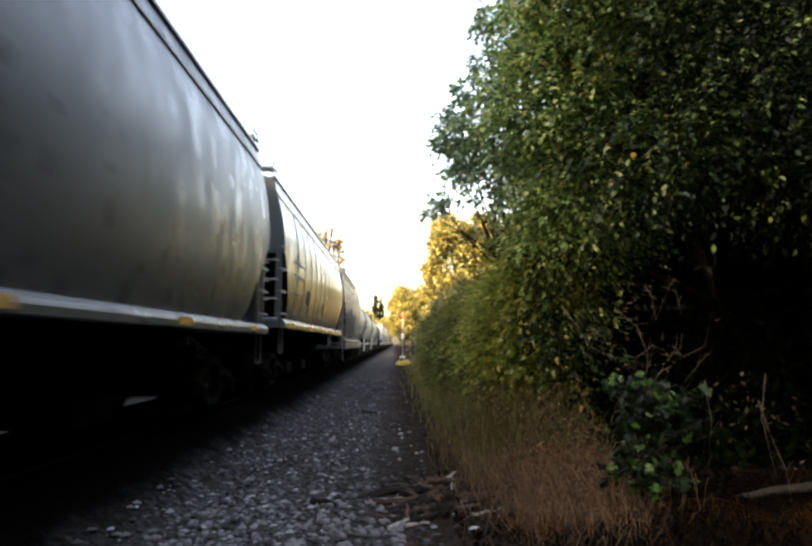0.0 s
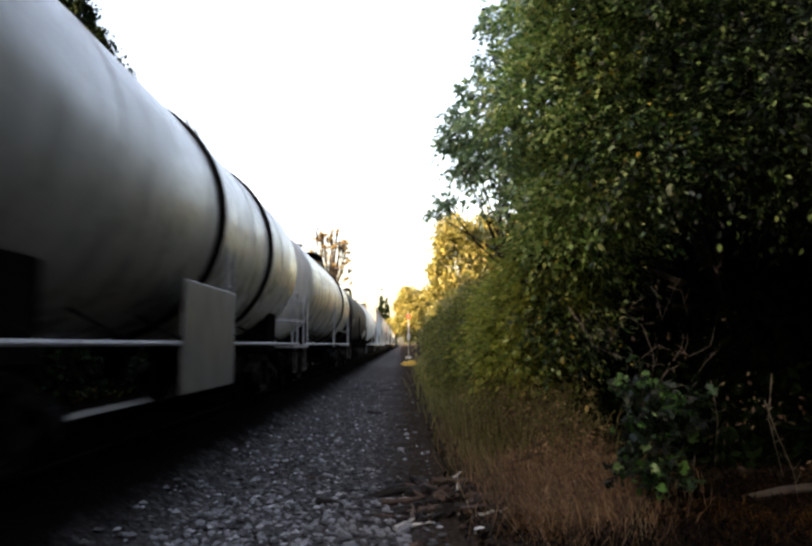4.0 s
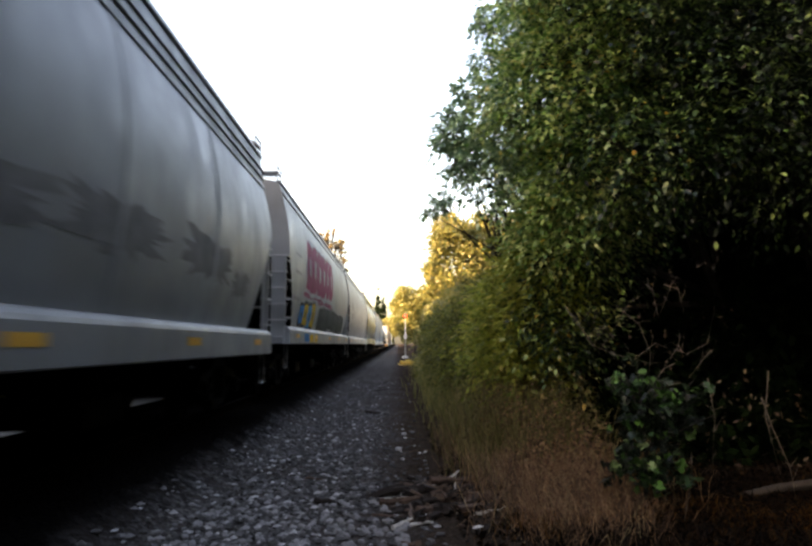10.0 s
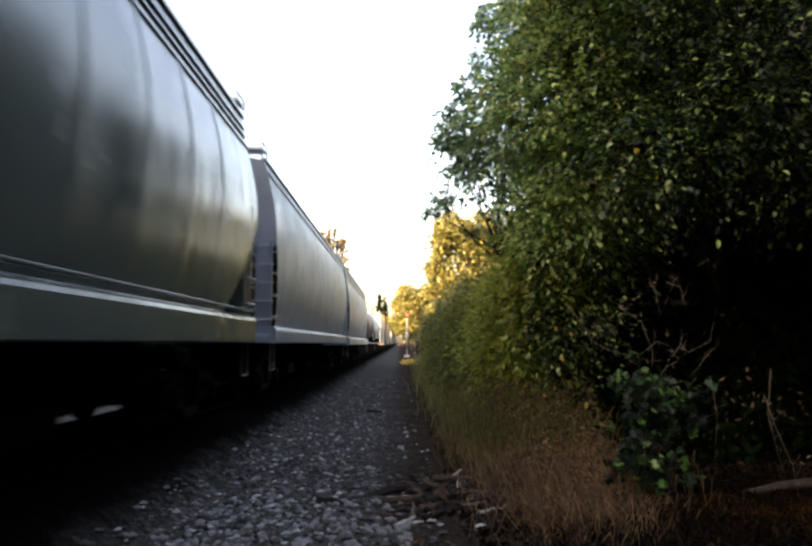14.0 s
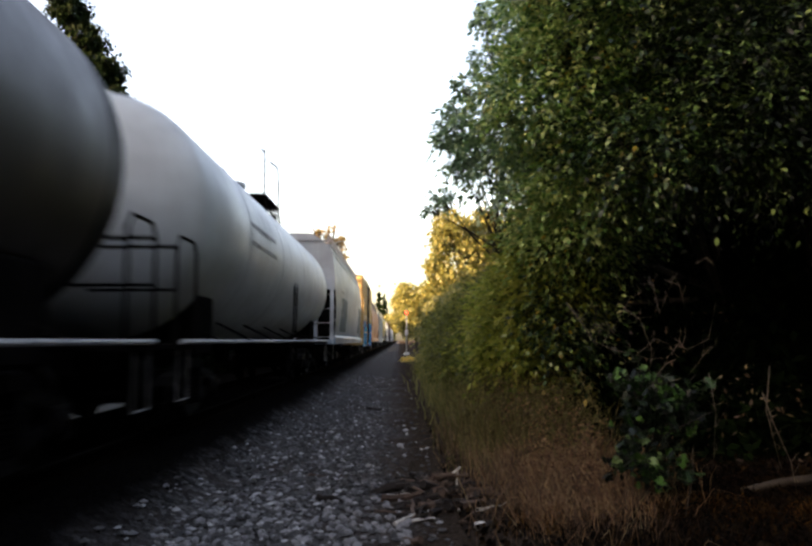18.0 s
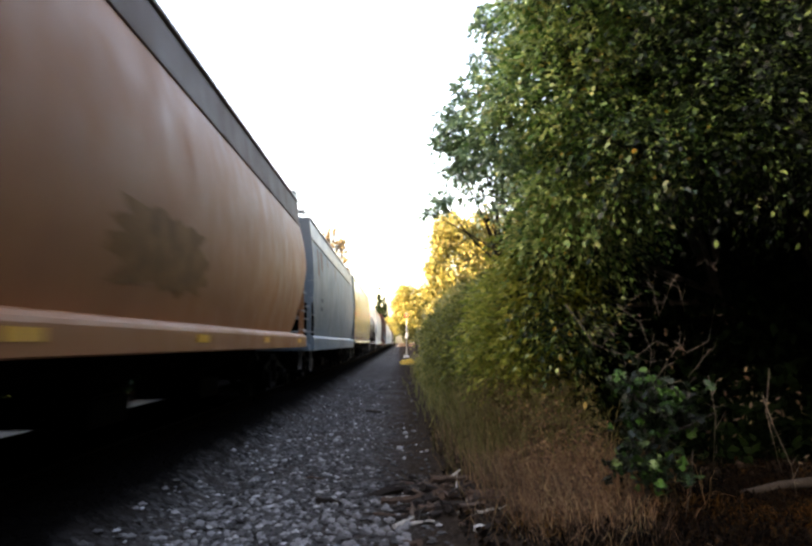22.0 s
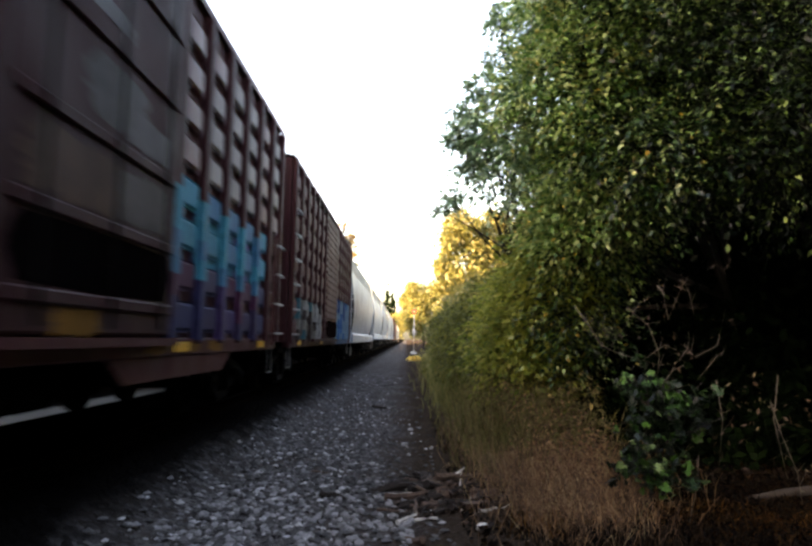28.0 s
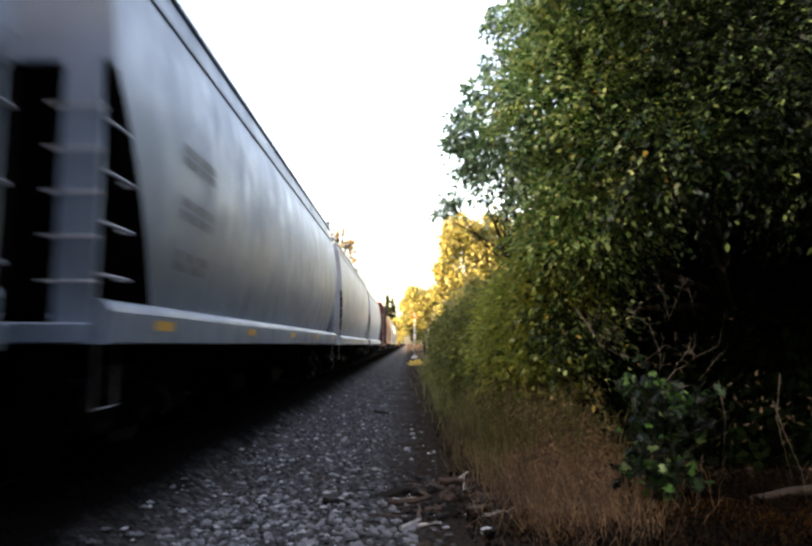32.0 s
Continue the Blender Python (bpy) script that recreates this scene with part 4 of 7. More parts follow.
    for k, (y0, y1, z1, tone) in enumerate([(-2.0, -1.5, 2.0, (0.07, 0.014, 0.016)), (-1.7, -0.9, 2.05, (0.055, 0.105, 0.04)), (-1.0, 0.35, 2.12, (0.03, 0.12, 0.22)), (0.15, 1.1, 2.15, (0.2, 0.13, 0.04)), (0.95, 1.9, 2.1, (0.06, 0.12, 0.04)), (1.7, 3.1, 1.9, (0.05, 0.095, 0.04)), (2.9, 3.25, 1.9, (0.035, 0.12, 0.2)), (3.2, 3.65, 1.85, (0.19, 0.12, 0.04))]):
        patch(c, "graffiti_outline", spray((0.035, 0.012, 0.016)), xs, rounded(y0 - 0.1, y1 + 0.1, 1.26, z1 + 0.1, random.Random(90 + k), 0.18, 30), 0.006, "dark graffiti outline")
        patch(c, "graffiti_fill", spray(tone), xs, rounded(y0, y1, 1.24, z1, random.Random(95 + k), 0.2, 30), 0.010 + 0.001 * (k % 3), "sprayed graffiti stripe")
        patch(c, "graffiti_fill", spray(tone), sill_x, rounded(y0, y1, 1.045, 1.175, random.Random(99 + k), 0.2, 20), 0.004 + 0.001 * (k % 3))
    patch(c, "graffiti_fill", spray((0.08, 0.16, 0.26)), xs, rounded(-6.0, -4.5, 1.75, 2.35, random.Random(5), 0.3, 30), 0.006, "blue sprayed patch")
    for k, (y, z0, z1, w) in enumerate([(-8.85, 2.95, 4.12, 0.14), (-7.9, 2.75, 4.12, 0.5), (-6.7, 2.95, 3.9, 0.36), (-5.9, 3.3, 4.1, 0.2), (0.2, 3.35, 4.05, 0.22), (2.8, 3.5, 4.05, 0.15), (6.2, 3.2, 4.0, 0.25), (7.0, 3.4, 4.0, 0.2), (7.7, 3.0, 3.9, 0.2)]):
        patch(c, "rust_streak", spray((0.36, 0.17, 0.07)) if k == 0 else spray((0.24, 0.135, 0.09)) if k < 4 else RUSTY, xs, rounded(y - w, y + w, z0, z1, random.Random(k), 0.3, 36), 0.004, "rust streak")
    c, xs = H(145.1, 162.3, "grey covered hopper car with stained rounded sides", GREY_B, sill=(0.92, 1.33), ribs=5, bulge=0.2, plate=False, cut=1.3, power=0.7, zt=3.97, fascia=0.56, zc=3.1)
    for k, (y0, y1, z0, z1) in enumerate([(-4.6, -2.2, 1.6, 2.0), (-2.4, 0.6, 1.7, 2.3), (0.2, 3.0, 1.8, 2.35), (3.2, 5.8, 1.8, 2.5), (-6.6, -4.4, 1.5, 1.9), (5.6, 6.9, 1.7, 2.2)]):
        patch(c, "dark_patch", spray((0.19, 0.185, 0.18)), xs, rounded(y0, y1, z0, z1, random.Random(70 + k), 0.5, 44), 0.004, "dark soot stain")
    c, xs = H(164.37, 182.1, "pale grey hopper car with large pink graffiti", GREY_B, sill=(1.09, 1.47), bulge=0.2, zt=4.32)
    graffiti(c, xs, -5.9, 1.1, 2.35, 3.95, [PINK], (0.42, 0.40, 0.42), 6, 21, 0.25)
    graffiti(c, xs, -6.2, 1.0, 2.2, 2.45, [PINK, (0.24, 0.03, 0.08)], (0.34, 0.3, 0.33), 7, 29, 0.1)
    graffiti(c, xs, -6.6, -3.6, 1.44, 2.25, [(0.02, 0.2, 0.42), GOLD, (0.02, 0.25, 0.5), GOLD], BLACKISH, 4, 23)
    for y0, y1, tone in ((-6.5, -5.5, (0.02, 0.2, 0.42)), (-5.4, -4.5, GOLD), (-4.3, -3.6, GOLD)):
        patch(c, "graffiti_fill", spray(tone), lambda z: 1.6, rounded(y0, y1, 1.12, 1.36, random.Random(int(-y0 * 10)), 0.2, 20), 0.005, "sprayed graffiti on the sill")
    graffiti(c, xs, -2.6, 6.6, 1.5, 2.3, [(0.04, 0.055, 0.052), (0.06, 0.075, 0.07)], (0.025, 0.03, 0.03), 9, 25)
    bars(c, xs, -7.9, -6.9, (3.1, 2.7, 2.1), DECAL_DARK, 9, 0.08)
    bars(c, xs, 0.5, 7.5, (1.47,), DECAL_DARK, 10, 0.08)
    c, xs = H(183.15, 202.1, "clean light grey hopper car with rounded sides", GREY_C, sill=(1.09, 1.45), bulge=0.2, zt=4.33, cut=1.6)
    bars(c, xs, -7.4, -6.4, (3.02, 2.92, 2.82, 2.55, 2.45, 2.35, 2.04, 1.94), DECAL_DARK, 11, 0.08)
    bars(c, xs, 5.6, 7.6, (3.4, 3.1, 2.6), DECAL_DARK, 13, 0.08)
    c, xs = H(203.5, 221.7, "olive-grey hopper car with dented side panels", GREENISH, lip=True, reflect=False, sill=(1.10, 1.52), ribs=12, bulge=0.22, zt=4.3, fascia=0.46)
    bars(c, xs, -6.6, -5.4, (3.1, 2.7, 2.2), DECAL_DARK, 14, 0.08)
    H(223.5, 241.2, "blue-grey covered hopper car with rounded sides", BLUISH, sill=(1.09, 1.40), bulge=0.2, zt=4.3, cut=0.9, reflect=False)
    c, xs = H(242.75, 261.5, "pale grey hopper car with repainted patches", BLUISH, sill=(1.0, 1.36), bulge=0.16, plate=False, zt=4.05, fascia=0.5, reflect=True)
    patch(c, "repaint_patch", spray((0.22, 0.27, 0.28)), xs, [(4.0, 1.45), (4.0, 1.85), (4.0, 2.25), (5.0, 2.28), (6.0, 2.25), (6.0, 1.85), (6.0, 1.45), (5.0, 1.45)], 0.005, "darker repainted patch")
    bars(c, xs, 4.6, 6.0, (2.9, 2.75, 2.6, 2.45), DECAL_DARK, 52, 0.06)
    c, xs = T(263.4, 278.65, "brown-stained black tank car with dark ends", TANK_BROWN, head=TANK_BLACK, head_len=0.2, platform=0.4, hoops=SHADED_GRIME, R=1.5)
    bars(c, xs, -4.9, -3.2, (2.5, 2.3), PALE_STEEL, 15, 0.11)
    c, xs = T(279.9, 295.4, "light grey tank car with a white end", TANK_GREY, head=TANK_HEAD, head_len=1.7, platform=0.5, R=1.57, zc=2.68, hoops=SHADED_GRIME)
    bars(c, xs, -4.6, -2.4, (2.9, 2.6), DECAL_DARK, 16, 0.08)
    c, xs = H(297.59, 315.3, "pale blue-grey hopper car with a dark repaint patch", BLUISH, sill=(0.97, 1.27), plate=False, bulge=0.13, post=WHITE, cut=1.3, power=0.7, zt=4.28, end_rise=0.36, reflect=False, rails=True)
    for y0, y1, z0, z1 in ((-5.9, -2.6, 1.45, 2.8), (5.8, 8.2, 1.5, 2.9)):
        patch(c, "repaint_patch", spray((0.12, 0.16, 0.17)), xs, [(y0, z0), (y0, (z0 + z1) / 2), (y0, z1), ((y0 + y1) / 2, z1 + 0.04), (y1, z1), (y1, (z0 + z1) / 2), (y1, z0), ((y0 + y1) / 2, z0)], 0.005, "dark repainted patch")
    bars(c, xs, -5.8, -4.7, (3.0, 2.6, 2.1), DECAL_DARK, 17, 0.08)
    c, xs = B(317.32, 331.3, "dirty yellow boxcar with dark door and blue graffiti", YELLOW, door=DOOR_DARK, door_w=2.8, zt=5.2, z0=0.8, trim=DOOR_DARK,
              zones=((-6.5, -1.5, 0.7, 2.35, ((0.16, 0.03, 0.07), CYAN, (0.02, 0.24, 0.42), (0.02, 0.17, 0.36), CYAN, (0.14, 0.10, 0.26))), (1.5, 6.4, 0.7, 2.3, (BLUE, (0.02, 0.26, 0.6), CYAN, (0.01, 0.03, 0.10), (0.02, 0.2, 0.5), (0.16, 0.08, 0.3)))))
    for y0, y1, tone in ((-6.6, -1.5, (0.02, 0.2, 0.36)), (1.5, 6.4, (0.015, 0.13, 0.38))):
        patch(c, "graffiti_fill", spray((0.15, 0.07, 0.16)), xs, rounded(y0, y1, 0.8, 2.5, random.Random(62), 0.12, 50), 0.004, "purple sprayed haze")
        patch(c, "graffiti_fill", spray(tone), xs, rounded(y0 + 0.1, y1 - 0.1, 0.78, 2.3, random.Random(61), 0.12, 50), 0.006, "blue sprayed ground")
    graffiti(c, xs, -6.4, -1.6, 0.8, 2.4, [CYAN, (0.03, 0.2, 0.42), CYAN, (0.02, 0.12, 0.4)], (0.22, 0.08, 0.22), 5, 31)
    graffiti(c, xs, 1.7, 6.2, 0.8, 2.3, [BLUE, CYAN, (0.02, 0.26, 0.60)], (0.16, 0.08, 0.26), 4, 33)
    for k, (y0, y1, z0, z1, tone) in enumerate([(-0.3, 0.2, 2.25, 2.75, (0.045, 0.055, 0.058)), (-0.35, 0.05, 1.75, 2.15, (0.075, 0.09, 0.095)), (0.1, 0.9, 1.2, 1.45, (0.025, 0.035, 0.034)), (0.3, 0.95, 0.98, 1.1, (0.05, 0.06, 0.058)), (-0.9, -0.5, 1.4, 1.8, (0.012, 0.02, 0.02)), (-1.2, 1.2, 4.1, 4.9, (0.016, 0.02, 0.028)), (-1.2, 1.2, 3.35, 3.9, (0.011, 0.015, 0.02)), (0.0, 1.1, 2.85, 3.2, (0.016, 0.021, 0.022))]):
        patch(c, "graffiti_fill", spray(tone), lambda z: 1.594, rounded(y0, y1, z0, z1, random.Random(400 + k), 0.2, 30), 0.001 * (k % 2), "pale sprayed smear on the door")
    patch(c, "graffiti_fill", spray((0.015, 0.13, 0.38)), lambda z: 1.568, rounded(1.5, 6.0, 0.71, 0.87, random.Random(66), 0.04, 50), 0.0, "blue spray running over the sill")
    patch(c, "graffiti_fill", spray((0.02, 0.2, 0.36)), lambda z: 1.568, rounded(-6.4, -1.7, 0.71, 0.87, random.Random(67), 0.04, 50), 0.0)
    c, xs = H(333.14, 351.8, "faded orange covered hopper car", ORANGE, roof=SHADED_ORANGE_ROOF, sill=(1.0, 1.32), bulge=0.2, plate=False, zt=4.05, fascia=0.58)
    patch(c, "repaint_patch", spray((0.24, 0.115, 0.045)), xs, rounded(-2.8, 0.5, 1.55, 2.45, random.Random(6), 0.35, 40), 0.005, "olive-grey worn patch")
    c, xs = H(353.3, 370.0, "rust-streaked blue-grey covered hopper car", BLUE_RUST_B, roof=GREY_C, sill=(0.9, 1.3), bulge=0.08, plate=False, zt=3.95, fascia=0.53, cut=0.9, zc=2.2, reflect=False)
    for k, (y0, y1, z0, z1) in enumerate([(-7.3, -6.8, 2.9, 3.9), (-6.5, -5.8, 3.2, 3.9), (-4.4, -4.0, 3.5, 3.9), (-1.5, -1.2, 3.3, 3.9)]):
        patch(c, "rust_streak", spray((0.2, 0.125, 0.095)), xs, rounded(y0, y1, z0, z1, random.Random(500 + k), 0.35, 36), 0.004, "rust streak")
    bars(c, xs, -6.4, -5.9, (2.3, 2.05), spray((0.04, 0.06, 0.075)), 51, 0.12)
    c, xs = H(371.55, 390.8, "olive-grey hopper car with dented bright panels", GREY_GREEN, sill=(1.10, 1.24), ribs=7, bulge=0.12, tuck=0.1, cut=0.2, plate=False, chutes=4, reflect=False, zt=4.5, fascia=0.16, zc=3.5, end_z=1.2)
    bars(c, xs, 5.6, 7.3, (2.3, 2.15, 2.0, 1.85), spray((0.07, 0.085, 0.085)), 18, 0.07)
    bars(c, xs, 4.2, 5.0, (1.75,), spray((0.04, 0.04, 0.04)), 19, 0.06)
    c, xs = T(392.4, 405.6, "black tank car with a brown-stained middle", TANK_BROWN, head=TANK_BLACK, head_len=0.8, bands=(1.2,), hoops=SHADED_GRIME, platform=0.2, R=1.5)
    bars(c, xs, -3.4, -2.0, (2.5,), DECAL_DARK, 19, 0.14)
    H(407.61, 425.4, "white covered hopper car", WHITE, sill=(1.0, 1.3), bulge=0.12, plate=False, zt=4.2, reflect=False, cut=1.4, power=0.7)
    c, xs = B(426.55, 441.4, "dark red-brown boxcar with waffled sides and graffiti", RED, style="waffle", door_w=3.0, zt=4.78, door=RED_B, skirt=True, panel=RED_PALE, post_paint=RED_B, ledges=(1.32, 1.9, 2.55, 3.31, 4.0), washed=RED_WASHED,
              zones=((1.4, 6.2, 1.75, 2.6, ((0.02, 0.2, 0.27), (0.03, 0.15, 0.25), (0.02, 0.24, 0.32), (0.05, 0.1, 0.16))), (1.4, 6.2, 1.0, 1.75, ((0.05, 0.03, 0.09), (0.07, 0.02, 0.05), (0.04, 0.03, 0.07), (0.03, 0.03, 0.08)))))
    graffiti(c, xs, 2.4, 6.0, 1.7, 2.55, [(0.03, 0.22, 0.28), (0.03, 0.16, 0.24), (0.10, 0.06, 0.2)], (0.05, 0.03, 0.10), 4, 41)
    bars(c, xs, -6.6, -3.0, (1.05,), spray(GOLD), 42, 0.2)
    for k, (y0, y1, z0, z1, tone) in enumerate([(-1.45, 1.45, 1.38, 1.84, (0.004, 0.003, 0.003)), (-1.4, 0.4, 1.95, 2.45, (0.075, 0.036, 0.024)), (0.1, 1.4, 1.96, 2.46, (0.075, 0.058, 0.054)), (-0.6, 0.7, 2.65, 3.2, (0.08, 0.07, 0.068)), (-1.0, 0.3, 3.45, 3.62, (0.15, 0.14, 0.14)), (0.2, 1.3, 2.62, 2.95, (0.1, 0.085, 0.085)), (-0.85, -0.05, 1.06, 1.28, (0.2, 0.085, 0.012))]):
        patch(c, "paint_smear", spray(tone), lambda z: 1.594, rounded(y0, y1, z0, z1, random.Random(300 + k), 0.25 if k else 0.03, 40), 0.001 * (k % 3), "dirty smear on the door")
    for y0, y1 in ((1.0, 1.7), (2.3, 2.7), (3.0, 3.7)):
        patch(c, "graffiti_fill", spray((0.2, 0.085, 0.012)), lambda z: 1.552, rounded(y0, y1, 0.9, 1.04, random.Random(int(y0 * 10)), 0.25, 20), 0.0, "orange sprayed mark on the sill")
    c, xs = B(442.7, 457.6, "brown-red boxcar with a corrugated door", RED_B, style="corrugated_door", door_w=3.2, zt=4.72, door=RED, panel=RED, post_paint=RED_B,
              zones=((1.6, 6.8, 0.9, 2.3, ((0.02, 0.1, 0.24), (0.10, 0.18, 0.25), (0.015, 0.05, 0.14))), (-6.6, -2.2, 0.9, 2.0, ((0.22, 0.22, 0.22), (0.04, 0.03, 0.03), (0.16, 0.15, 0.14), (0.03, 0.1, 0.12), (0.03, 0.02, 0.02)))))
    # a near-black patch covers the foot of the door
    patch(c, "dark_patch", spray((0.0095, 0.005, 0.0048)), lambda z: 1.624, rounded(-1.6, 1.58, 1.08, 1.6, random.Random(81), 0.12, 60), 0.0, "near-black patch on the foot of the door")
    patch(c, "graffiti_fill", spray((0.02, 0.075, 0.16)), lambda z: 1.568, rounded(1.7, 6.5, 0.895, 1.05, random.Random(82), 0.04, 50), 0.0, "blue spray running over the sill")
    graffiti(c, xs, 1.9, 6.6, 0.95, 2.3, [(0.025, 0.10, 0.24), (0.10, 0.17, 0.23)], (0.02, 0.025, 0.05), 5, 43)
    c, xs = H(459.0, 476.9, "clean white covered hopper car with tall rounded sides", WHITE_B, sill=(0.9, 1.3), bulge=0.16, plate=False, zt=4.05, fascia=0.5, reflect=False, cut=1.5, power=0.75)
    bars(c, xs, -7.0, -6.2, (2.72, 2.62, 2.42, 2.32, 2.1, 2.02), DECAL_DARK, 47, 0.07)
    c, xs = H(478.8, 496.3, "clean white covered hopper car with tall rounded sides", WHITE_B, sill=(1.04, 1.45), bulge=0.16, plate=False, zt=4.08, fascia=0.5, reflect=False, cut=1.7)
    bars(c, xs, -6.4, -5.2, (3.2, 2.7), DECAL_DARK, 45, 0.08)
    c, xs = H(497.75, 515.5, "clean white hopper car with dark stencils", WHITE_B, sill=(1.08, 1.43), bulge=0.2, zt=4.42, fascia=0.36, zc=3.3)
    bars(c, xs, -7.1, -5.9, (3.05, 2.92, 2.5, 2.36, 1.95, 1.84), DECAL_DARK, 46, 0.1)
    H(517.3, 534.6, "white covered hopper car", WHITE, sill=(1.05, 1.36), bulge=0.16, zt=4.35)
    H(536.4, 553.7, "clean white covered hopper car", WHITE_B, sill=(1.05, 1.36), bulge=0.16)
    B(555.4, 570.2, "brown-red boxcar with a broad door", RED, zt=4.7, door_w=3.0)
    H(572.0, 589.6, "faded orange covered hopper car", ORANGE, bulge=0.18)
    H(591.4, 609.0, "pale grey covered hopper car", GREY_C, bulge=0.16)
    T(610.8, 626.0, "dirty white tank car with handrails", TANK_WHITE)
    H(627.8, 645.4, "light grey covered hopper car", GREY_B, bulge=0.16)


train()


def motions():
    """The train rolls past; its wheels turn while a car is near."""
    r = 0.42

    def run(t):
        return SPEED * t + GAIN * t * t / 2

    steps = [i * 2.0 for i in range(17)]
    for car, c in TRAIN:
        walk(car, [(t, pose(TRACK_X, c - run(t), RAIL_Z)) for t in steps])
    for wheel, car, y in WHEELSETS:
        c = next(m for k, m in TRAIN if k is car)
        base = wheel.matrix_basis.copy()
        near = [i / 30 for i in range(961) if -3 < c + y - run(i / 30) < 17]
        if near:
            times = sorted({0.0, 32.0, *near})
            rows = []
            for t in times:
                u = min(max(t, near[0]), near[-1])
                rows.append((t, base @ pose(0, 0, 0, math.degrees((run(u) - run(near[0])) / r) % 360)))
            walk(wheel, rows)

# ---- ground ----
def ground_z(x, y):
    """Height of the ground: the path is at 0, the ballast rises to the track, the far bank falls and rises again."""
    d = abs(x - TRACK_X)
    z = 0.0
    if x < -1.9:
        top = RAIL_Z - 0.17
        if d < 1.5:
            z = top
        elif x > TRACK_X:
            u = (d - 1.5) / (TRACK_X * -1 - 1.9 - 1.5)
            z = top * (1 - u) if u < 1 else 0
        else:
            z = max(-0.15, top - (d - 1.5) * 0.42)
    if x > 0.6:
        z = 0.10 * min(1, (x - 0.6)) + 0.05 * max(0, min(8, x - 1.6))
    if x < -11:
        z += min(1.5, (-11 - x) * 0.12)
    return z + 0.03 * noise.noise((x * 0.9, y * 0.5, 0.3))


def ground_material():
    m, nt, bsdf = shader("gravel_and_dirt")
    v = coords(nt)
    sep = nt.nodes.new("ShaderNodeSeparateXYZ")
    nt.links.new(v, sep.inputs[0])
    edge = noisy(nt, v, 0.7, 5)
    add_ = node(nt, "Math")
    add_.operation = "MULTIPLY_ADD"
    nt.links.new(edge, add_.inputs[0])
    add_.inputs[1].default_value = 1.6
    nt.links.new(sep.outputs[0], add_.inputs[2])
    mp = node(nt, "MapRange")
    mp.inputs["From Min"].default_value, mp.inputs["From Max"].default_value = 0.3, 1.05
    nt.links.new(add_.outputs[0], mp.inputs[0])
    vor = node(nt, "TexVoronoi", Scale=19.0)
    nt.links.new(v, vor.inputs["Vector"])
    grain = noisy(nt, v, 30, 5)
    stones = ramp(nt, vor.outputs["Color"], [(0.15, (0.02, 0.02, 0.021)), (0.5, (0.07, 0.069, 0.07)), (0.85, (0.21, 0.205, 0.205))])
    stones = mixed(nt, ramp(nt, noisy(nt, v, 1.1, 4), [(0.36, (0, 0, 0)), (0.62, (0.85, 0.85, 0.85))]), stones, (0.068, 0.058, 0.054))
    dirt = ramp(nt, grain, [(0.25, (0.016, 0.012, 0.0098)), (0.6, (0.049, 0.037, 0.029)), (0.9, (0.105, 0.079, 0.062))])
    near = node(nt, "Math")
    near.operation = "MULTIPLY_ADD"
    nt.links.new(noisy(nt, v, 2.5, 4), near.inputs[0])
    near.inputs[1].default_value = 0.5
    nt.links.new(sep.outputs[0], near.inputs[2])
    # oily ballast whose colour also holds the shadow under the train
    bed = node(nt, "MapRange")
    bed.interpolation_type = "SMOOTHSTEP"
    bed.inputs["From Min"].default_value, bed.inputs["From Max"].default_value = -2.18, -1.56
    nt.links.new(near.outputs[0], bed.inputs[0])
    oily_shade = ramp(nt, grain, [(0.3, (0.0025, 0.0023, 0.0021)), (0.8, (0.008, 0.007, 0.0065))])
    stones = mixed(nt, bed.outputs[0], oily_shade, stones)
    # lit ground on the far side of the track, painted as a pale strip
    off = node(nt, "Math")
    off.operation = "ADD"
    nt.links.new(near.outputs[0], off.inputs[0])
    off.inputs[1].default_value = 7.15
    dist = node(nt, "Math")
    dist.operation = "ABSOLUTE"
    nt.links.new(off.outputs[0], dist.inputs[0])
    lit_strip = node(nt, "MapRange")
    lit_strip.inputs["From Min"].default_value, lit_strip.inputs["From Max"].default_value = 0.35, 0.6
    nt.links.new(dist.outputs[0], lit_strip.inputs[0])
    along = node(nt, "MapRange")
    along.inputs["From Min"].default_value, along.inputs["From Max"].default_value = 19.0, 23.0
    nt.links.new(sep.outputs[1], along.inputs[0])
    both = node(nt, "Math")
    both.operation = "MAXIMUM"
    nt.links.new(lit_strip.outputs[0], both.inputs[0])
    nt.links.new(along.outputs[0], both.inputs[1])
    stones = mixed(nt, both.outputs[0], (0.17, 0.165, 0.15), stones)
    nt.links.new(mixed(nt, mp.outputs[0], stones, dirt), bsdf.inputs["Base Color"])
    bsdf.inputs["Roughness"].default_value = 0.95
    bsdf.inputs["Specular IOR Level"].default_value = 0.0
    bumped(nt, bsdf, vor.outputs["Distance"], 1.0, 0.05)
    return m


GRAVEL = ground_material()


def ground():
    def spread(a, b, step, far):
        v = list(np.arange(a, b + 1e-6, step))
        s, x = step, b
        while x < far:
            s *= 1.35
            x += s
            v.append(x)
        s, x = step, a
        while x > -far:
            s *= 1.35
            x -= s
            v.insert(0, x)
        return v

    xs, ys = spread(-8, 4, 0.2, 2500), spread(0, 40, 0.4, 2500)
    s = Shape().grid([[(x, y, ground_z(x, y)) for x in xs] for y in ys])
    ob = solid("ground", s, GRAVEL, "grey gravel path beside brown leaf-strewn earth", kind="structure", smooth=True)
    return ob


GROUND = ground()


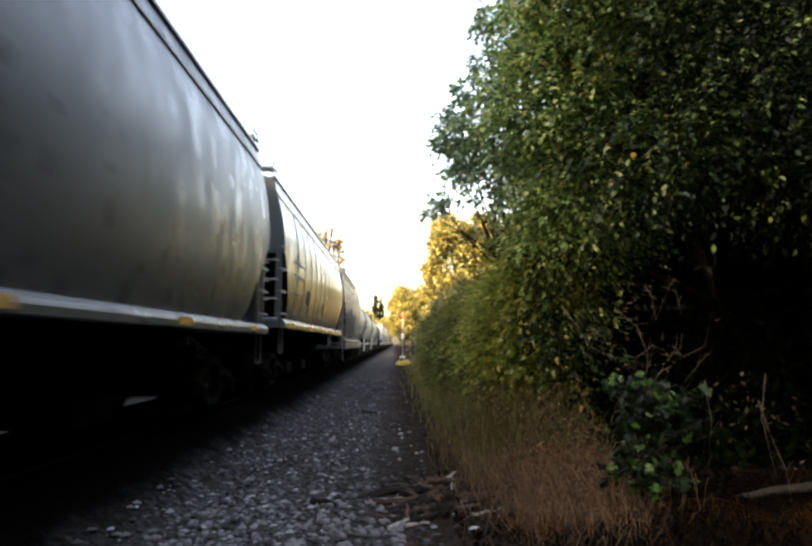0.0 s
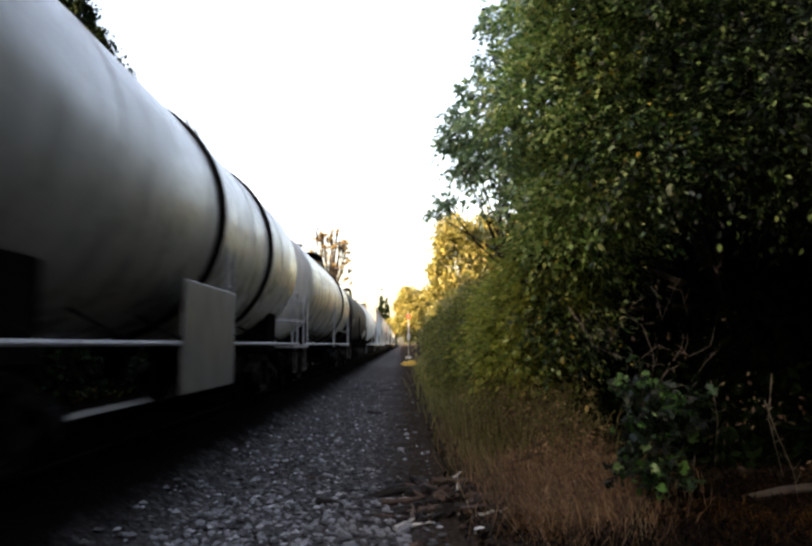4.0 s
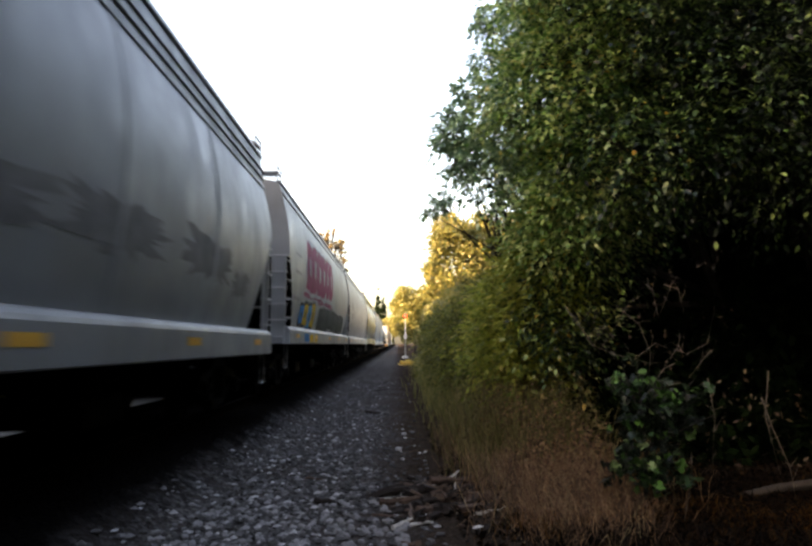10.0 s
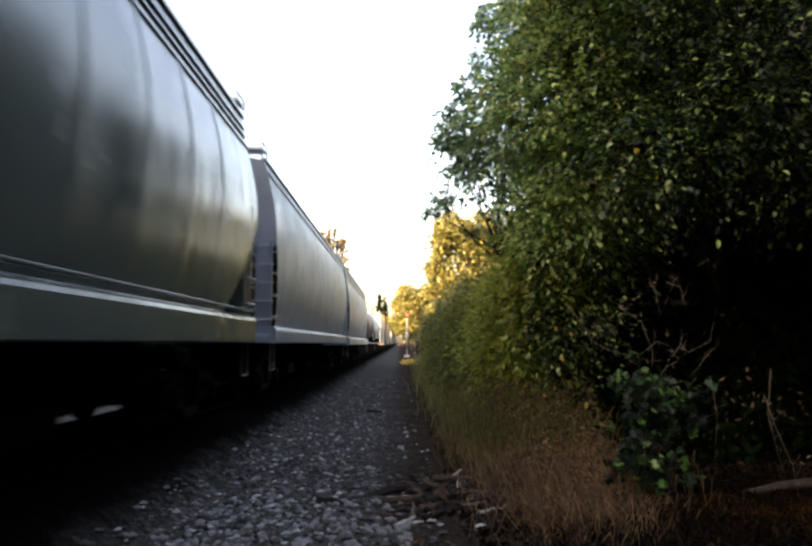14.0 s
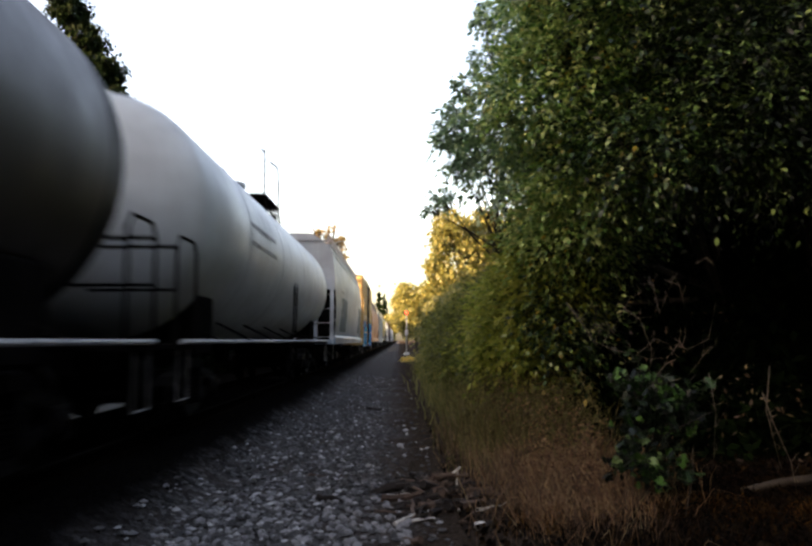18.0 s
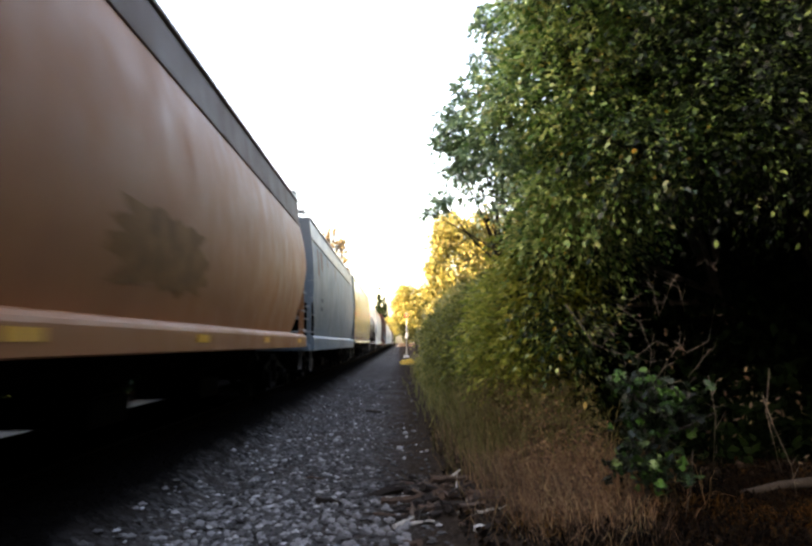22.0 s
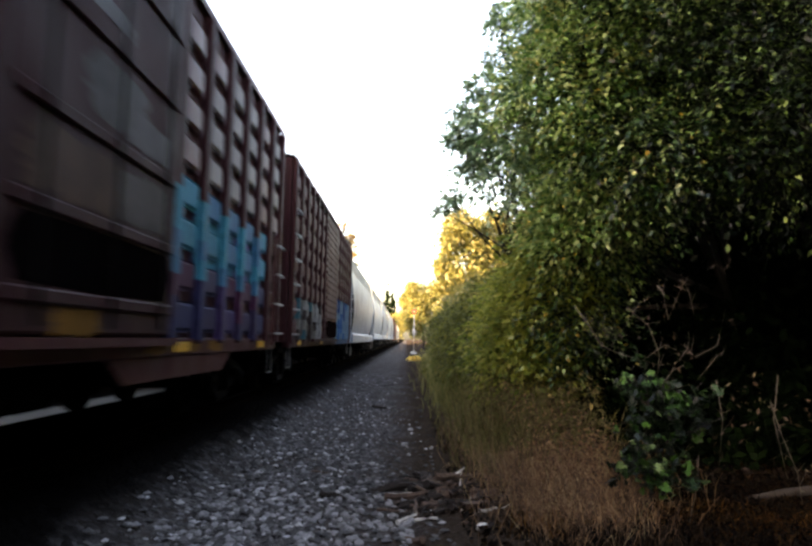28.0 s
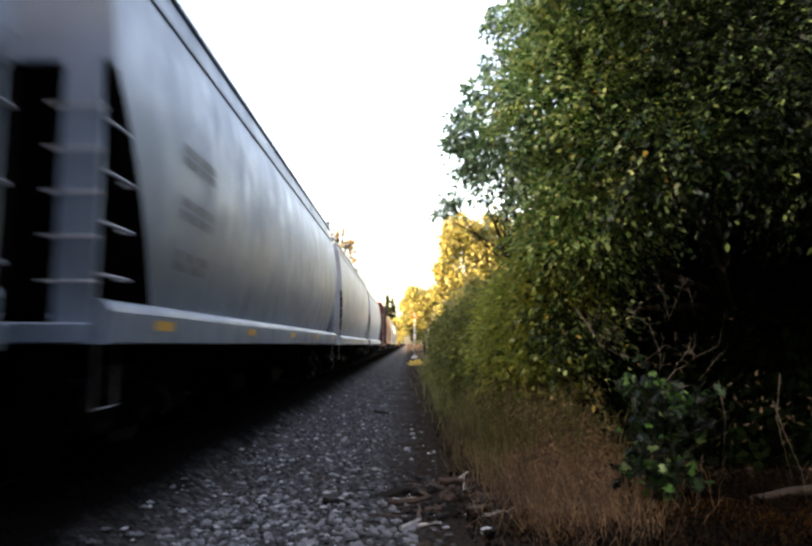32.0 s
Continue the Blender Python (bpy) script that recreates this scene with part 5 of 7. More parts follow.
def pebbles():
    """Loose ballast stones, joined; each is an uneven lump."""
    rng = np.random.default_rng(7)
    base = np.array([(0, 0, 1), (0.9, 0, 0.3), (0.28, 0.85, 0.3), (-0.72, 0.53, 0.3), (-0.72, -0.53, 0.3), (0.28, -0.85, 0.3), (0, 0, -0.4)])
    faces = [(0, 1, 2), (0, 2, 3), (0, 3, 4), (0, 4, 5), (0, 5, 1), (6, 2, 1), (6, 3, 2), (6, 4, 3), (6, 5, 4), (6, 1, 5)]
    verts, fs = [], []
    n = 16000
    u = rng.random(n)
    y = 4.2 + 26 * u ** 2.2
    x = -2.2 + rng.random(n) * 2.6
    keep = rng.random(n) < np.clip(1.1 - np.maximum(0, x + 0.95) * 1.15, 0.1, 1) * np.clip((x + 2.25) / 0.7, 0.1, 1) * np.clip(1.25 - (y - 8) / 9, 0.3, 1)
    x, y = x[keep], y[keep]
    size = 0.017 + 0.03 * rng.random(len(x)) ** 2
    for i in range(len(x)):
        a = rng.random() * 6.28
        c, s = math.cos(a), math.sin(a)
        k = base * (0.7 + 0.6 * rng.random((7, 1))) * size[i] * np.array((1.25, 1, 0.75))
        p = np.stack([k[:, 0] * c - k[:, 1] * s + x[i], k[:, 0] * s + k[:, 1] * c + y[i], k[:, 2] + ground_z(x[i], y[i]) + size[i] * 0.2], 1)
        o = len(verts)
        verts += [tuple(q) for q in p]
        fs += [(f[0] + o, f[1] + o, f[2] + o) for f in faces]
    me = bpy.data.meshes.new("ballast_stones")
    me.from_pydata(verts, [], fs)
    m, nt, bsdf = shader("ballast_stone")
    geo = nt.nodes.new("ShaderNodeNewGeometry")
    tone = ramp(nt, geo.outputs["Random Per Island"], [(0.0, (0.013, 0.013, 0.014)), (0.55, (0.06, 0.06, 0.062)), (0.85, (0.17, 0.17, 0.178)), (1.0, (0.5, 0.5, 0.5))])
    nt.links.new(mixed(nt, ramp(nt, noisy(nt, coords(nt), 60, 4), [(0.4, (0, 0, 0)), (0.7, (0.6, 0.6, 0.6))]), tone, (0.10, 0.09, 0.08)), bsdf.inputs["Base Color"])
    bsdf.inputs["Roughness"].default_value = 0.9
    me.materials.append(m)
    tagged(new("ballast_stones", me), "loose grey ballast stones on the path", "gravel", kind="stuff")


pebbles()


def near_stones():
    """The ballast stones nearest to the camera, each its own piece."""
    rng = random.Random(31)
    shapes = []
    mat_ = bpy.data.materials["ballast_stone"]
    for k in range(8):
        bm = bmesh.new()
        bmesh.ops.create_icosphere(bm, subdivisions=1, radius=1.0)
        for v in bm.verts:
            v.co *= 0.8 + 0.4 * rng.random()
            v.co.z *= 0.7
        me = bpy.data.meshes.new("ballast_stone")
        bm.to_mesh(me)
        bm.free()
        me.materials.append(mat_)
        shapes.append(me)
    for i in range(300):
        x, y = rng.uniform(-1.95, 0.1), 4.8 + 2.4 * rng.random() ** 1.3
        ob = new("ballast_stone", shapes[i % 8])
        ob.parent = GROUND
        r = rng.uniform(0.024, 0.05)
        ob.matrix_basis = pose(x, y, ground_z(x, y) + 0.25 * r, rng.uniform(-20, 20), rng.uniform(-20, 20), rng.uniform(0, 360)) @ Matrix.Scale(r, 4)


near_stones()


# ---- track ----
def track():
    rail_prof = [(-0.036, 0.0), (0.036, 0.0), (0.036, -0.035), (0.009, -0.05), (0.009, -0.14), (0.07, -0.165), (0.07, -0.175), (-0.07, -0.175), (-0.07, -0.165), (-0.009, -0.14), (-0.009, -0.05), (-0.036, -0.035)]
    # rail steels kept near-black and dull: the train's shade is in their colours
    rust = plain("shaded_rusty_rail_steel", (0.005, 0.0038, 0.003), 0.9, 0.0, 0.35, 12, gloss=0.0)
    SHADED_HEAD = plain("shaded_worn_rail_head_steel", (0.01, 0.009, 0.008), 0.95, 0.0, 0.1, 12, 0.05, gloss=0.0)
    plate = recalc(Shape().box(-0.03, 0.03, -0.45, 0.45, -0.13, -0.05, 0.01).mesh("joint_bar", rust))
    for x in (TRACK_X + 0.75, TRACK_X - 0.75):
        r = thing("rail", "rusty steel rail with a worn head on wooden ties", "rail", "rails of the track", at=pose(x, 0, RAIL_Z))
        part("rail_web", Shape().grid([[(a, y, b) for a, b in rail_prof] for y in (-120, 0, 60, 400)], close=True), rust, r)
        part("rail_head", Shape().box(-0.03, 0.03, -120, 400, 0.0005, 0.004), SHADED_HEAD, r, "running surface with shade in its colour")
        for i in range(8):
            part("joint_bar", plate, None, r, at=pose(0.03, 4 + i * 11.9, 0))
    # creosoted ties, darkened further with the shade of the passing cars
    wood = plain("shaded_creosoted_wood", (0.004, 0.0034, 0.003), 0.9, 0, 0.4, 8, gloss=0.0)
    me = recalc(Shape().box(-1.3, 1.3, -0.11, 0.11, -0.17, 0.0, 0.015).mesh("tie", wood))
    for i in range(70):
        t = tagged(new("tie", me), "dark creosoted wooden tie under the rails", "railway tie", "ties of the track")
        t.matrix_basis = pose(TRACK_X + 0.02 * math.sin(i * 7.1), 2 + i * 0.52, RAIL_Z - 0.178)
    s = Shape()
    for i in range(500):
        y = 38.4 + i * 0.52
        s.box(TRACK_X - 1.3, TRACK_X + 1.3, y - 0.11, y + 0.11, RAIL_Z - 0.348, RAIL_Z - 0.178)
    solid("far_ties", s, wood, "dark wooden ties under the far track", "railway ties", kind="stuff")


track()


# ---- plants ----
def leaves(points, normals_up, size, rng, droop=0.3, long=1.7):
    """Folded diamond leaves at the given points."""
    n = len(points)
    d = rng.normal(size=(n, 3))
    d[:, 2] -= droop
    d /= np.linalg.norm(d, axis=1)[:, None]
    up = rng.normal(size=(n, 3)) * 0.7
    up[:, 2] += normals_up
    side = np.cross(d, up)
    side /= np.linalg.norm(side, axis=1)[:, None] + 1e-9
    nrm = np.cross(side, d)
    w = (size * (0.6 + 0.8 * rng.random(n)))[:, None]
    a = points
    b = points + d * w * long * 0.5 + side * w * 0.5 + nrm * w * 0.12
    c = points + d * w * long
    e = points + d * w * long * 0.5 - side * w * 0.5 + nrm * w * 0.12
    v = np.stack([a, b, c, e], 1).reshape(-1, 3)
    i = np.arange(n) * 4
    f = np.concatenate([np.stack([i, i + 1, i + 2], 1), np.stack([i, i + 2, i + 3], 1)])
    return v, f


def leaf_mesh(name, v, f, material):
    me = bpy.data.meshes.new(name)
    me.vertices.add(len(v))
    me.vertices.foreach_set("co", v.astype(np.float32).ravel())
    me.loops.add(len(f) * 3)
    me.loops.foreach_set("vertex_index", f.astype(np.int32).ravel())
    me.polygons.add(len(f))
    me.polygons.foreach_set("loop_start", np.arange(len(f), dtype=np.int32) * 3)
    me.update(calc_edges=True)
    me.validate()
    me.materials.append(material)
    return me


def in_blobs(blobs, n, rng, shell=0.55):
    """Points spread over ellipsoids (x, y, z, rx, ry, rz), thicker towards their skins and gathered in twig-sized clumps."""
    vol = np.array([b[3] * b[4] * b[5] for b in blobs]) ** 0.75
    k = 6 if n < 2000 else 13
    pick = rng.choice(len(blobs), size=n // k + 1, p=vol / vol.sum())
    b = np.array(blobs)[pick]
    d = rng.normal(size=(len(pick), 3))
    d /= np.linalg.norm(d, axis=1)[:, None]
    r = shell + (1.05 - shell) * rng.random(len(pick)) ** 0.7
    c = b[:, :3] + d * r[:, None] * b[:, 3:6]
    p = np.repeat(c, k, axis=0)[:n]
    return p + rng.normal(size=p.shape) * np.repeat(b[:, 3:6].mean(1) * (0.5 + rng.random(len(b))), k)[:n, None] * 0.11


def sprays(blobs, n, size, rng, shell=0.4, reach=0.34, k=11):
    """Leafy twigs over ellipsoids: each twig arches outwards and droops, with pointed oval leaves on both sides of it."""
    vol = np.array([b[3] * b[4] * b[5] for b in blobs]) ** 0.7
    m = n // k
    b = np.array(blobs)[rng.choice(len(blobs), size=m, p=vol / vol.sum())]
    d = rng.normal(size=(m, 3))
    d /= np.linalg.norm(d, axis=1)[:, None]
    c = b[:, :3] + d * (shell + (1.0 - shell) * rng.random(m) ** 0.6)[:, None] * b[:, 3:6]
    out = d * np.array((1.0, 1.0, 0.35)) + rng.normal(size=(m, 3)) * 0.45 + np.array((0, 0, -0.2))
    out /= np.linalg.norm(out, axis=1)[:, None]
    up = np.array((0, 0, 1.0)) + d * 0.3 + rng.normal(size=(m, 3)) * 0.35
    side = np.cross(out, up)
    side /= np.linalg.norm(side, axis=1)[:, None] + 1e-9
    up = np.cross(side, out)
    span = reach * (0.5 + 0.8 * rng.random(m)) * np.clip(b[:, 3:6].mean(1) * 2.2, 0.35, 1.0)
    t = np.tile(np.arange(k) / (k - 1.0), m)
    hand = np.where(np.tile(np.arange(k), m) % 2, 1.0, -1.0)
    rp = lambda a: np.repeat(a, k, axis=0)
    p = rp(c) + rp(out) * (rp(span) * t)[:, None] + np.array((0, 0, -0.45)) * (rp(span) * t * t)[:, None] + rng.normal(size=(m * k, 3)) * 0.018
    ax = rp(out) * (0.45 + 0.7 * t)[:, None] + rp(side) * (hand * (1.05 - 0.75 * t))[:, None] + rng.normal(size=(m * k, 3)) * 0.28 + np.array((0, 0, -0.22))
    ax /= np.linalg.norm(ax, axis=1)[:, None]
    nr = rp(up) + rng.normal(size=(m * k, 3)) * 0.4
    sd = np.cross(ax, nr)
    sd /= np.linalg.norm(sd, axis=1)[:, None] + 1e-9
    nr = np.cross(sd, ax)
    w = (size * (0.6 + 0.8 * rng.random(m * k)))[:, None, None]
    ring = np.array([(0.0, 0.0, 0.0), (0.42, 0.5, 0.12), (0.40, 1.05, 0.10), (0.0, 1.75, -0.14), (-0.40, 1.05, 0.10), (-0.42, 0.5, 0.12)])
    v = p[:, None, :] + (sd[:, None, :] * ring[None, :, :1] + ax[:, None, :] * ring[None, :, 1:2] + nr[:, None, :] * ring[None, :, 2:]) * w
    i = np.arange(m * k) * 6
    f = np.concatenate([np.stack([i + a, i + e, i + g], 1) for a, e, g in ((0, 1, 2), (0, 2, 3), (0, 3, 4), (0, 4, 5))])
    return v.reshape(-1, 3), f


BARK = plain("grey_brown_bark", (0.03, 0.024, 0.019), 0.95, 0, 0.4, 7, 0.6)
TWIG = plain("pale_dead_twig", (0.11, 0.088, 0.064), 0.85, 0, 0.35, 12, 0.3)
# extra-bright tones: skylight on the crown is put into the leaf colour
GREEN = leafy("green_leaves", [(0.0, (0.05, 0.12, 0.03)), (0.25, (0.14, 0.27, 0.06)), (0.5, (0.32, 0.46, 0.13)), (0.8, (0.58, 0.68, 0.26)), (0.97, (0.64, 0.64, 0.22)), (1.0, (0.75, 0.42, 0.05))], 0.5, 0.3, 0.55)
# the same green with shade put in, and glints as a few pale tones
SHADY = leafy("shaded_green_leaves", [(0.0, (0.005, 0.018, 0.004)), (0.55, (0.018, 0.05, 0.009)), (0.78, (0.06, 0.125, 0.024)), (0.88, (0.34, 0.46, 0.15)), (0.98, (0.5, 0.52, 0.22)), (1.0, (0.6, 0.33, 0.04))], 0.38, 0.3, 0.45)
# bluish pale tones hold the skylight that falls on the path-side edge
SKYLIT = leafy("skylit_green_leaves", [(0.0, (0.08, 0.15, 0.08)), (0.4, (0.17, 0.28, 0.14)), (0.75, (0.34, 0.5, 0.26)), (1.0, (0.55, 0.68, 0.42))], 0.5, 0.35, 0.45)
# olive darkened for a bush with less sun: the shade is in the tones
SHADED_OLIVE = leafy("shaded_olive_leaves", [(0.04, 0.055, 0.012), (0.09, 0.11, 0.02), (0.17, 0.18, 0.035), (0.28, 0.26, 0.06)], 0.5, 0.45, 0.3)
MOSSY = leafy("moss_green_leaves", [(0.10, 0.14, 0.025), (0.23, 0.28, 0.045), (0.36, 0.38, 0.07), (0.48, 0.43, 0.1)], 0.55, 0.45, 0.3)
# near-black green: the deep shade of thicket and wood is in the colour
SHADE_GREEN = leafy("shade_dark_green_leaves", [(0.002, 0.005, 0.0015), (0.004, 0.01, 0.0025), (0.008, 0.018, 0.0045)], 0.08, 0.7, 0.05)
# shade on the rightmost tree is painted into its tones, stray glints too
DEEP_SHADE_GREEN = leafy("deep_shade_green_leaves", [(0.0, (0.003, 0.008, 0.002)), (0.55, (0.005, 0.014, 0.003)), (0.76, (0.015, 0.04, 0.008)), (0.87, (0.1, 0.17, 0.04)), (1.0, (0.34, 0.44, 0.15))], 0.25, 0.4, 0.3)
OLIVE = leafy("olive_leaves", [(0.08, 0.095, 0.025), (0.17, 0.175, 0.045), (0.27, 0.25, 0.07), (0.37, 0.31, 0.09)], 0.5)
YELLOWISH = leafy("yellow_green_leaves", [(0.07, 0.085, 0.02), (0.13, 0.135, 0.035), (0.21, 0.195, 0.05), (0.33, 0.28, 0.08)], 0.4)
# canopy shade put into most leaves, highlights into the few pale ones
OAK = leafy("shaded_oak_leaves", [(0.0, (0.002, 0.006, 0.002)), (0.62, (0.007, 0.02, 0.005)), (0.82, (0.026, 0.075, 0.015)), (0.93, (0.1, 0.23, 0.05)), (1.0, (0.34, 0.48, 0.2))], 0.25, 0.42, 0.3)
BROWN = leafy("dry_brown_weeds", [(0.0, (0.055, 0.035, 0.024)), (0.45, (0.2, 0.125, 0.08)), (0.75, (0.4, 0.23, 0.12)), (0.9, (0.58, 0.37, 0.19)), (1.0, (0.36, 0.3, 0.16))], 0.4, 0.85, 0.15)
# brown litter made near-black: shade under the thicket is in its colour
SHADED_LITTER = leafy("shaded_leaf_litter", [(0.0, (0.002, 0.001, 0.0006)), (0.7, (0.008, 0.004, 0.0015)), (1.0, (0.06, 0.03, 0.009))], 0.2, 0.85, 0.1)
STRAW = leafy("rusty_dry_grass", [(0.03, 0.014, 0.004), (0.12, 0.055, 0.014), (0.28, 0.13, 0.03)], 0.35, 0.85, 0.1)
STALK = leafy("olive_brown_stalks", [(0.07, 0.06, 0.02), (0.16, 0.14, 0.05), (0.26, 0.2, 0.09), (0.14, 0.17, 0.04)], 0.45, 0.7, 0.2)
# orange of the low sun is put into the needle colour
SUNLIT_NEEDLES = leafy("sunlit_pine_needles", [(0.12, 0.10, 0.03), (0.20, 0.14, 0.04), (0.32, 0.19, 0.06)], 0.4)


def tree(name, label, category, foot, blobs, n, size, material, rng_seed, trunk_r=0.14, group="", droop=0.3, shell=0.55, twig=0.0):
    """A tapered trunk with limbs to its clumps, and a crown of many small leaves."""
    rng = np.random.default_rng(rng_seed)
    t = thing(name, label, category, group, at=pose(*foot))
    base = np.array(foot)
    rel = [(b[0] - base[0], b[1] - base[1], b[2] - base[2], *b[3:]) for b in blobs]
    top = max(rel, key=lambda b: b[2])
    mid = np.mean([b[:3] for b in rel], axis=0)
    s = Shape()
    axis = [(0, 0, -0.15), (mid[0] * 0.15, mid[1] * 0.15, mid[2] * 0.35), (mid[0] * 0.5, mid[1] * 0.5, mid[2] * 0.75), (top[0] * 0.9, top[1] * 0.9, top[2])]
    s.rod(axis, [trunk_r, trunk_r * 0.8, trunk_r * 0.55, trunk_r * 0.15], 9)
    part("trunk", s, BARK, t, smooth=True)
    for b in rel:
        f = 0.25 + 0.5 * rng.random()
        p0 = np.array(axis[1]) * (1 - f) + np.array(axis[2]) * f
        p1 = (p0 + np.array(b[:3])) / 2 + rng.normal(size=3) * 0.12 * b[3]
        s = Shape().rod([p0, p1, b[:3]], [trunk_r * 0.35, trunk_r * 0.25, trunk_r * 0.08], 6)
        for _ in range(5):
            d = rng.normal(size=3)
            d /= np.linalg.norm(d)
            q = np.array(b[:3]) + d * np.array(b[3:6]) * 0.85
            s.rod([p1 * 0.3 + np.array(b[:3]) * 0.7, (np.array(b[:3]) + q) / 2 + rng.normal(size=3) * 0.05, q], [trunk_r * 0.12, trunk_r * 0.08, trunk_r * 0.03], 4)
        part("limb", s, BARK, t)
    v, f = sprays(rel, n, size, rng, shell, twig) if twig else leaves(in_blobs(rel, n, rng, shell), 0.6, size, rng, droop)
    part("crown", leaf_mesh("crown", v, f, material), None, t)
    return t


# the leafy tree and shrubs beside the path
tree("tree", "leafy green tree overhanging the gravel path", "tree", (4.2, 9.6, 0.15),
     [(1.95, 8.00, 4.41, 0.87, 1.00, 0.81),
      (2.05, 7.80, 3.25, 0.62, 0.80, 0.42),
      (1.92, 8.20, 2.93, 0.48, 0.70, 0.42),
      (2.05, 7.70, 5.60, 0.75, 1.00, 0.60)],
     30000, 0.038, GREEN, 11, 0.1, shell=0.45, twig=0.42)
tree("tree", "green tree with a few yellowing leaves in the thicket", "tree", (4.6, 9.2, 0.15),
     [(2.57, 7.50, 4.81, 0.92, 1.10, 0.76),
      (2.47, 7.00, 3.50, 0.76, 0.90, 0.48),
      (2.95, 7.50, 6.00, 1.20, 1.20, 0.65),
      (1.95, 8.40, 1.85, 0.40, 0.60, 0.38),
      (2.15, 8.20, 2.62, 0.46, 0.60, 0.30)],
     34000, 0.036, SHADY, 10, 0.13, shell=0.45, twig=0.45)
tree("tree", "broad-leaved tree with shade in its leaf colour", "tree", (5.2, 8.6, 0.15),
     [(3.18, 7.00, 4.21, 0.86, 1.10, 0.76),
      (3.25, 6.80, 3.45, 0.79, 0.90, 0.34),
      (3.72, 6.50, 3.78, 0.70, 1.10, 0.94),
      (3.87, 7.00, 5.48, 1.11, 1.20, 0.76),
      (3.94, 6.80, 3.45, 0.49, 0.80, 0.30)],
     27000, 0.038, DEEP_SHADE_GREEN, 16, 0.13, shell=0.4, twig=0.5)
tree("tree", "small-leaved green tree at the edge of the path", "tree", (2.3, 10.4, 0.12),
     [(1.78, 8.50, 5.37, 0.50, 1.00, 0.60),
      (1.39, 8.30, 4.07, 0.66, 0.90, 0.54),
      (1.02, 8.80, 4.28, 0.30, 0.70, 0.44),
      (1.27, 8.50, 4.72, 0.28, 0.60, 0.26),
      (0.98, 8.90, 3.92, 0.26, 0.60, 0.24),
      (1.17, 8.50, 3.61, 0.43, 0.70, 0.37),
      (1.85, 8.50, 6.18, 0.58, 1.00, 0.61)],
     8400, 0.039, SKYLIT, 18, 0.07, shell=0.3, twig=0.34)
tree("tree", "slender green sapling reaching over the gravel path", "tree", (2.0, 10.8, 0.12),
     [(0.72, 8.80, 4.46, 0.22, 0.30, 0.07),
      (0.62, 8.90, 4.12, 0.24, 0.30, 0.07),
      (0.75, 8.90, 3.78, 0.22, 0.30, 0.08),
      (0.85, 8.80, 4.75, 0.20, 0.30, 0.07),
      (0.70, 8.90, 4.28, 0.18, 0.30, 0.09),
      (0.78, 8.90, 3.98, 0.20, 0.30, 0.07),
      (0.55, 9.20, 3.40, 0.20, 0.30, 0.07),
      (0.36, 9.40, 3.30, 0.14, 0.20, 0.05),
      (1.12, 9.00, 5.20, 0.20, 0.30, 0.10),
      (1.15, 9.00, 5.75, 0.16, 0.30, 0.10)],
     2300, 0.04, SKYLIT, 17, 0.04, shell=0.1, twig=0.3)
tree("tree", "green undergrowth sapling at the wood's edge", "tree", (2.3, 9.8, 0.12),
     [(1.80, 8.90, 2.35, 0.48, 0.80, 0.5),
      (1.75, 10.00, 2.2, 0.55, 1.00, 0.55),
      (1.55, 9.50, 1.62, 0.55, 1.00, 0.55)],
     17000, 0.045, MOSSY, 12, 0.06, shell=0.4, twig=0.4)
tree("shrub", "olive-green bush at the edge of the path", "shrub", (1.7, 14.5, 0.12),
     [(1.45, 14.00, 1.72, 0.74, 1.20, 0.71),
      (1.35, 18.00, 1.88, 0.66, 1.50, 0.59),
      (1.61, 13.00, 2.21, 0.56, 1.20, 0.56),
      (1.6, 11.00, 1.24, 0.66, 0.90, 0.64),
      (1.2, 16.00, 1.2, 0.52, 1.00, 0.58),
      (1.25, 22.00, 1.68, 0.38, 1.20, 0.80),
      (1.88, 9.50, 1.08, 0.55, 0.80, 0.41)],
     38000, 0.036, SHADED_OLIVE, 14, 0.05, shell=0.3, twig=0.3)
# dark backing mass: its leaf colour paints the unlit hollow of the thicket
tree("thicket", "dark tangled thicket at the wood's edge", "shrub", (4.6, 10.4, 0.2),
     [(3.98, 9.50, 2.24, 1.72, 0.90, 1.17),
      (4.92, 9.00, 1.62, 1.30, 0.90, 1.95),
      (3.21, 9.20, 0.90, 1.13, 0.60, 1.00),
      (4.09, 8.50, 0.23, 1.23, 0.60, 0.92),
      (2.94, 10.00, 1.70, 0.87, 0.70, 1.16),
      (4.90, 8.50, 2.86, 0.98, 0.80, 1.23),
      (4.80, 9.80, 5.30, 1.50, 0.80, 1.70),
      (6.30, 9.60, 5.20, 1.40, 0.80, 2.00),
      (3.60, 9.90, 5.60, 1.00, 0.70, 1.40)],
     80000, 0.085, SHADE_GREEN, 15, 0.1, shell=0.2)
tree("dry_bush", "tall dry brown weeds beside the path", "weeds", (1.6, 7.6, 0.1),
     [(1.30, 7.0, 0.35, 0.28, 0.6, 0.35), (1.55, 7.8, 0.55, 0.35, 0.6, 0.5), (1.75, 7.0, 0.45, 0.3, 0.5, 0.45), (1.35, 8.6, 0.6, 0.3, 0.7, 0.5), (1.60, 6.2, 0.25, 0.35, 0.4, 0.25), (1.25, 6.2, 0.18, 0.2, 0.4, 0.18), (1.30, 9.8, 0.5, 0.3, 0.7, 0.45)],
     9000, 0.017, BROWN, 19, 0.012, shell=0.2)


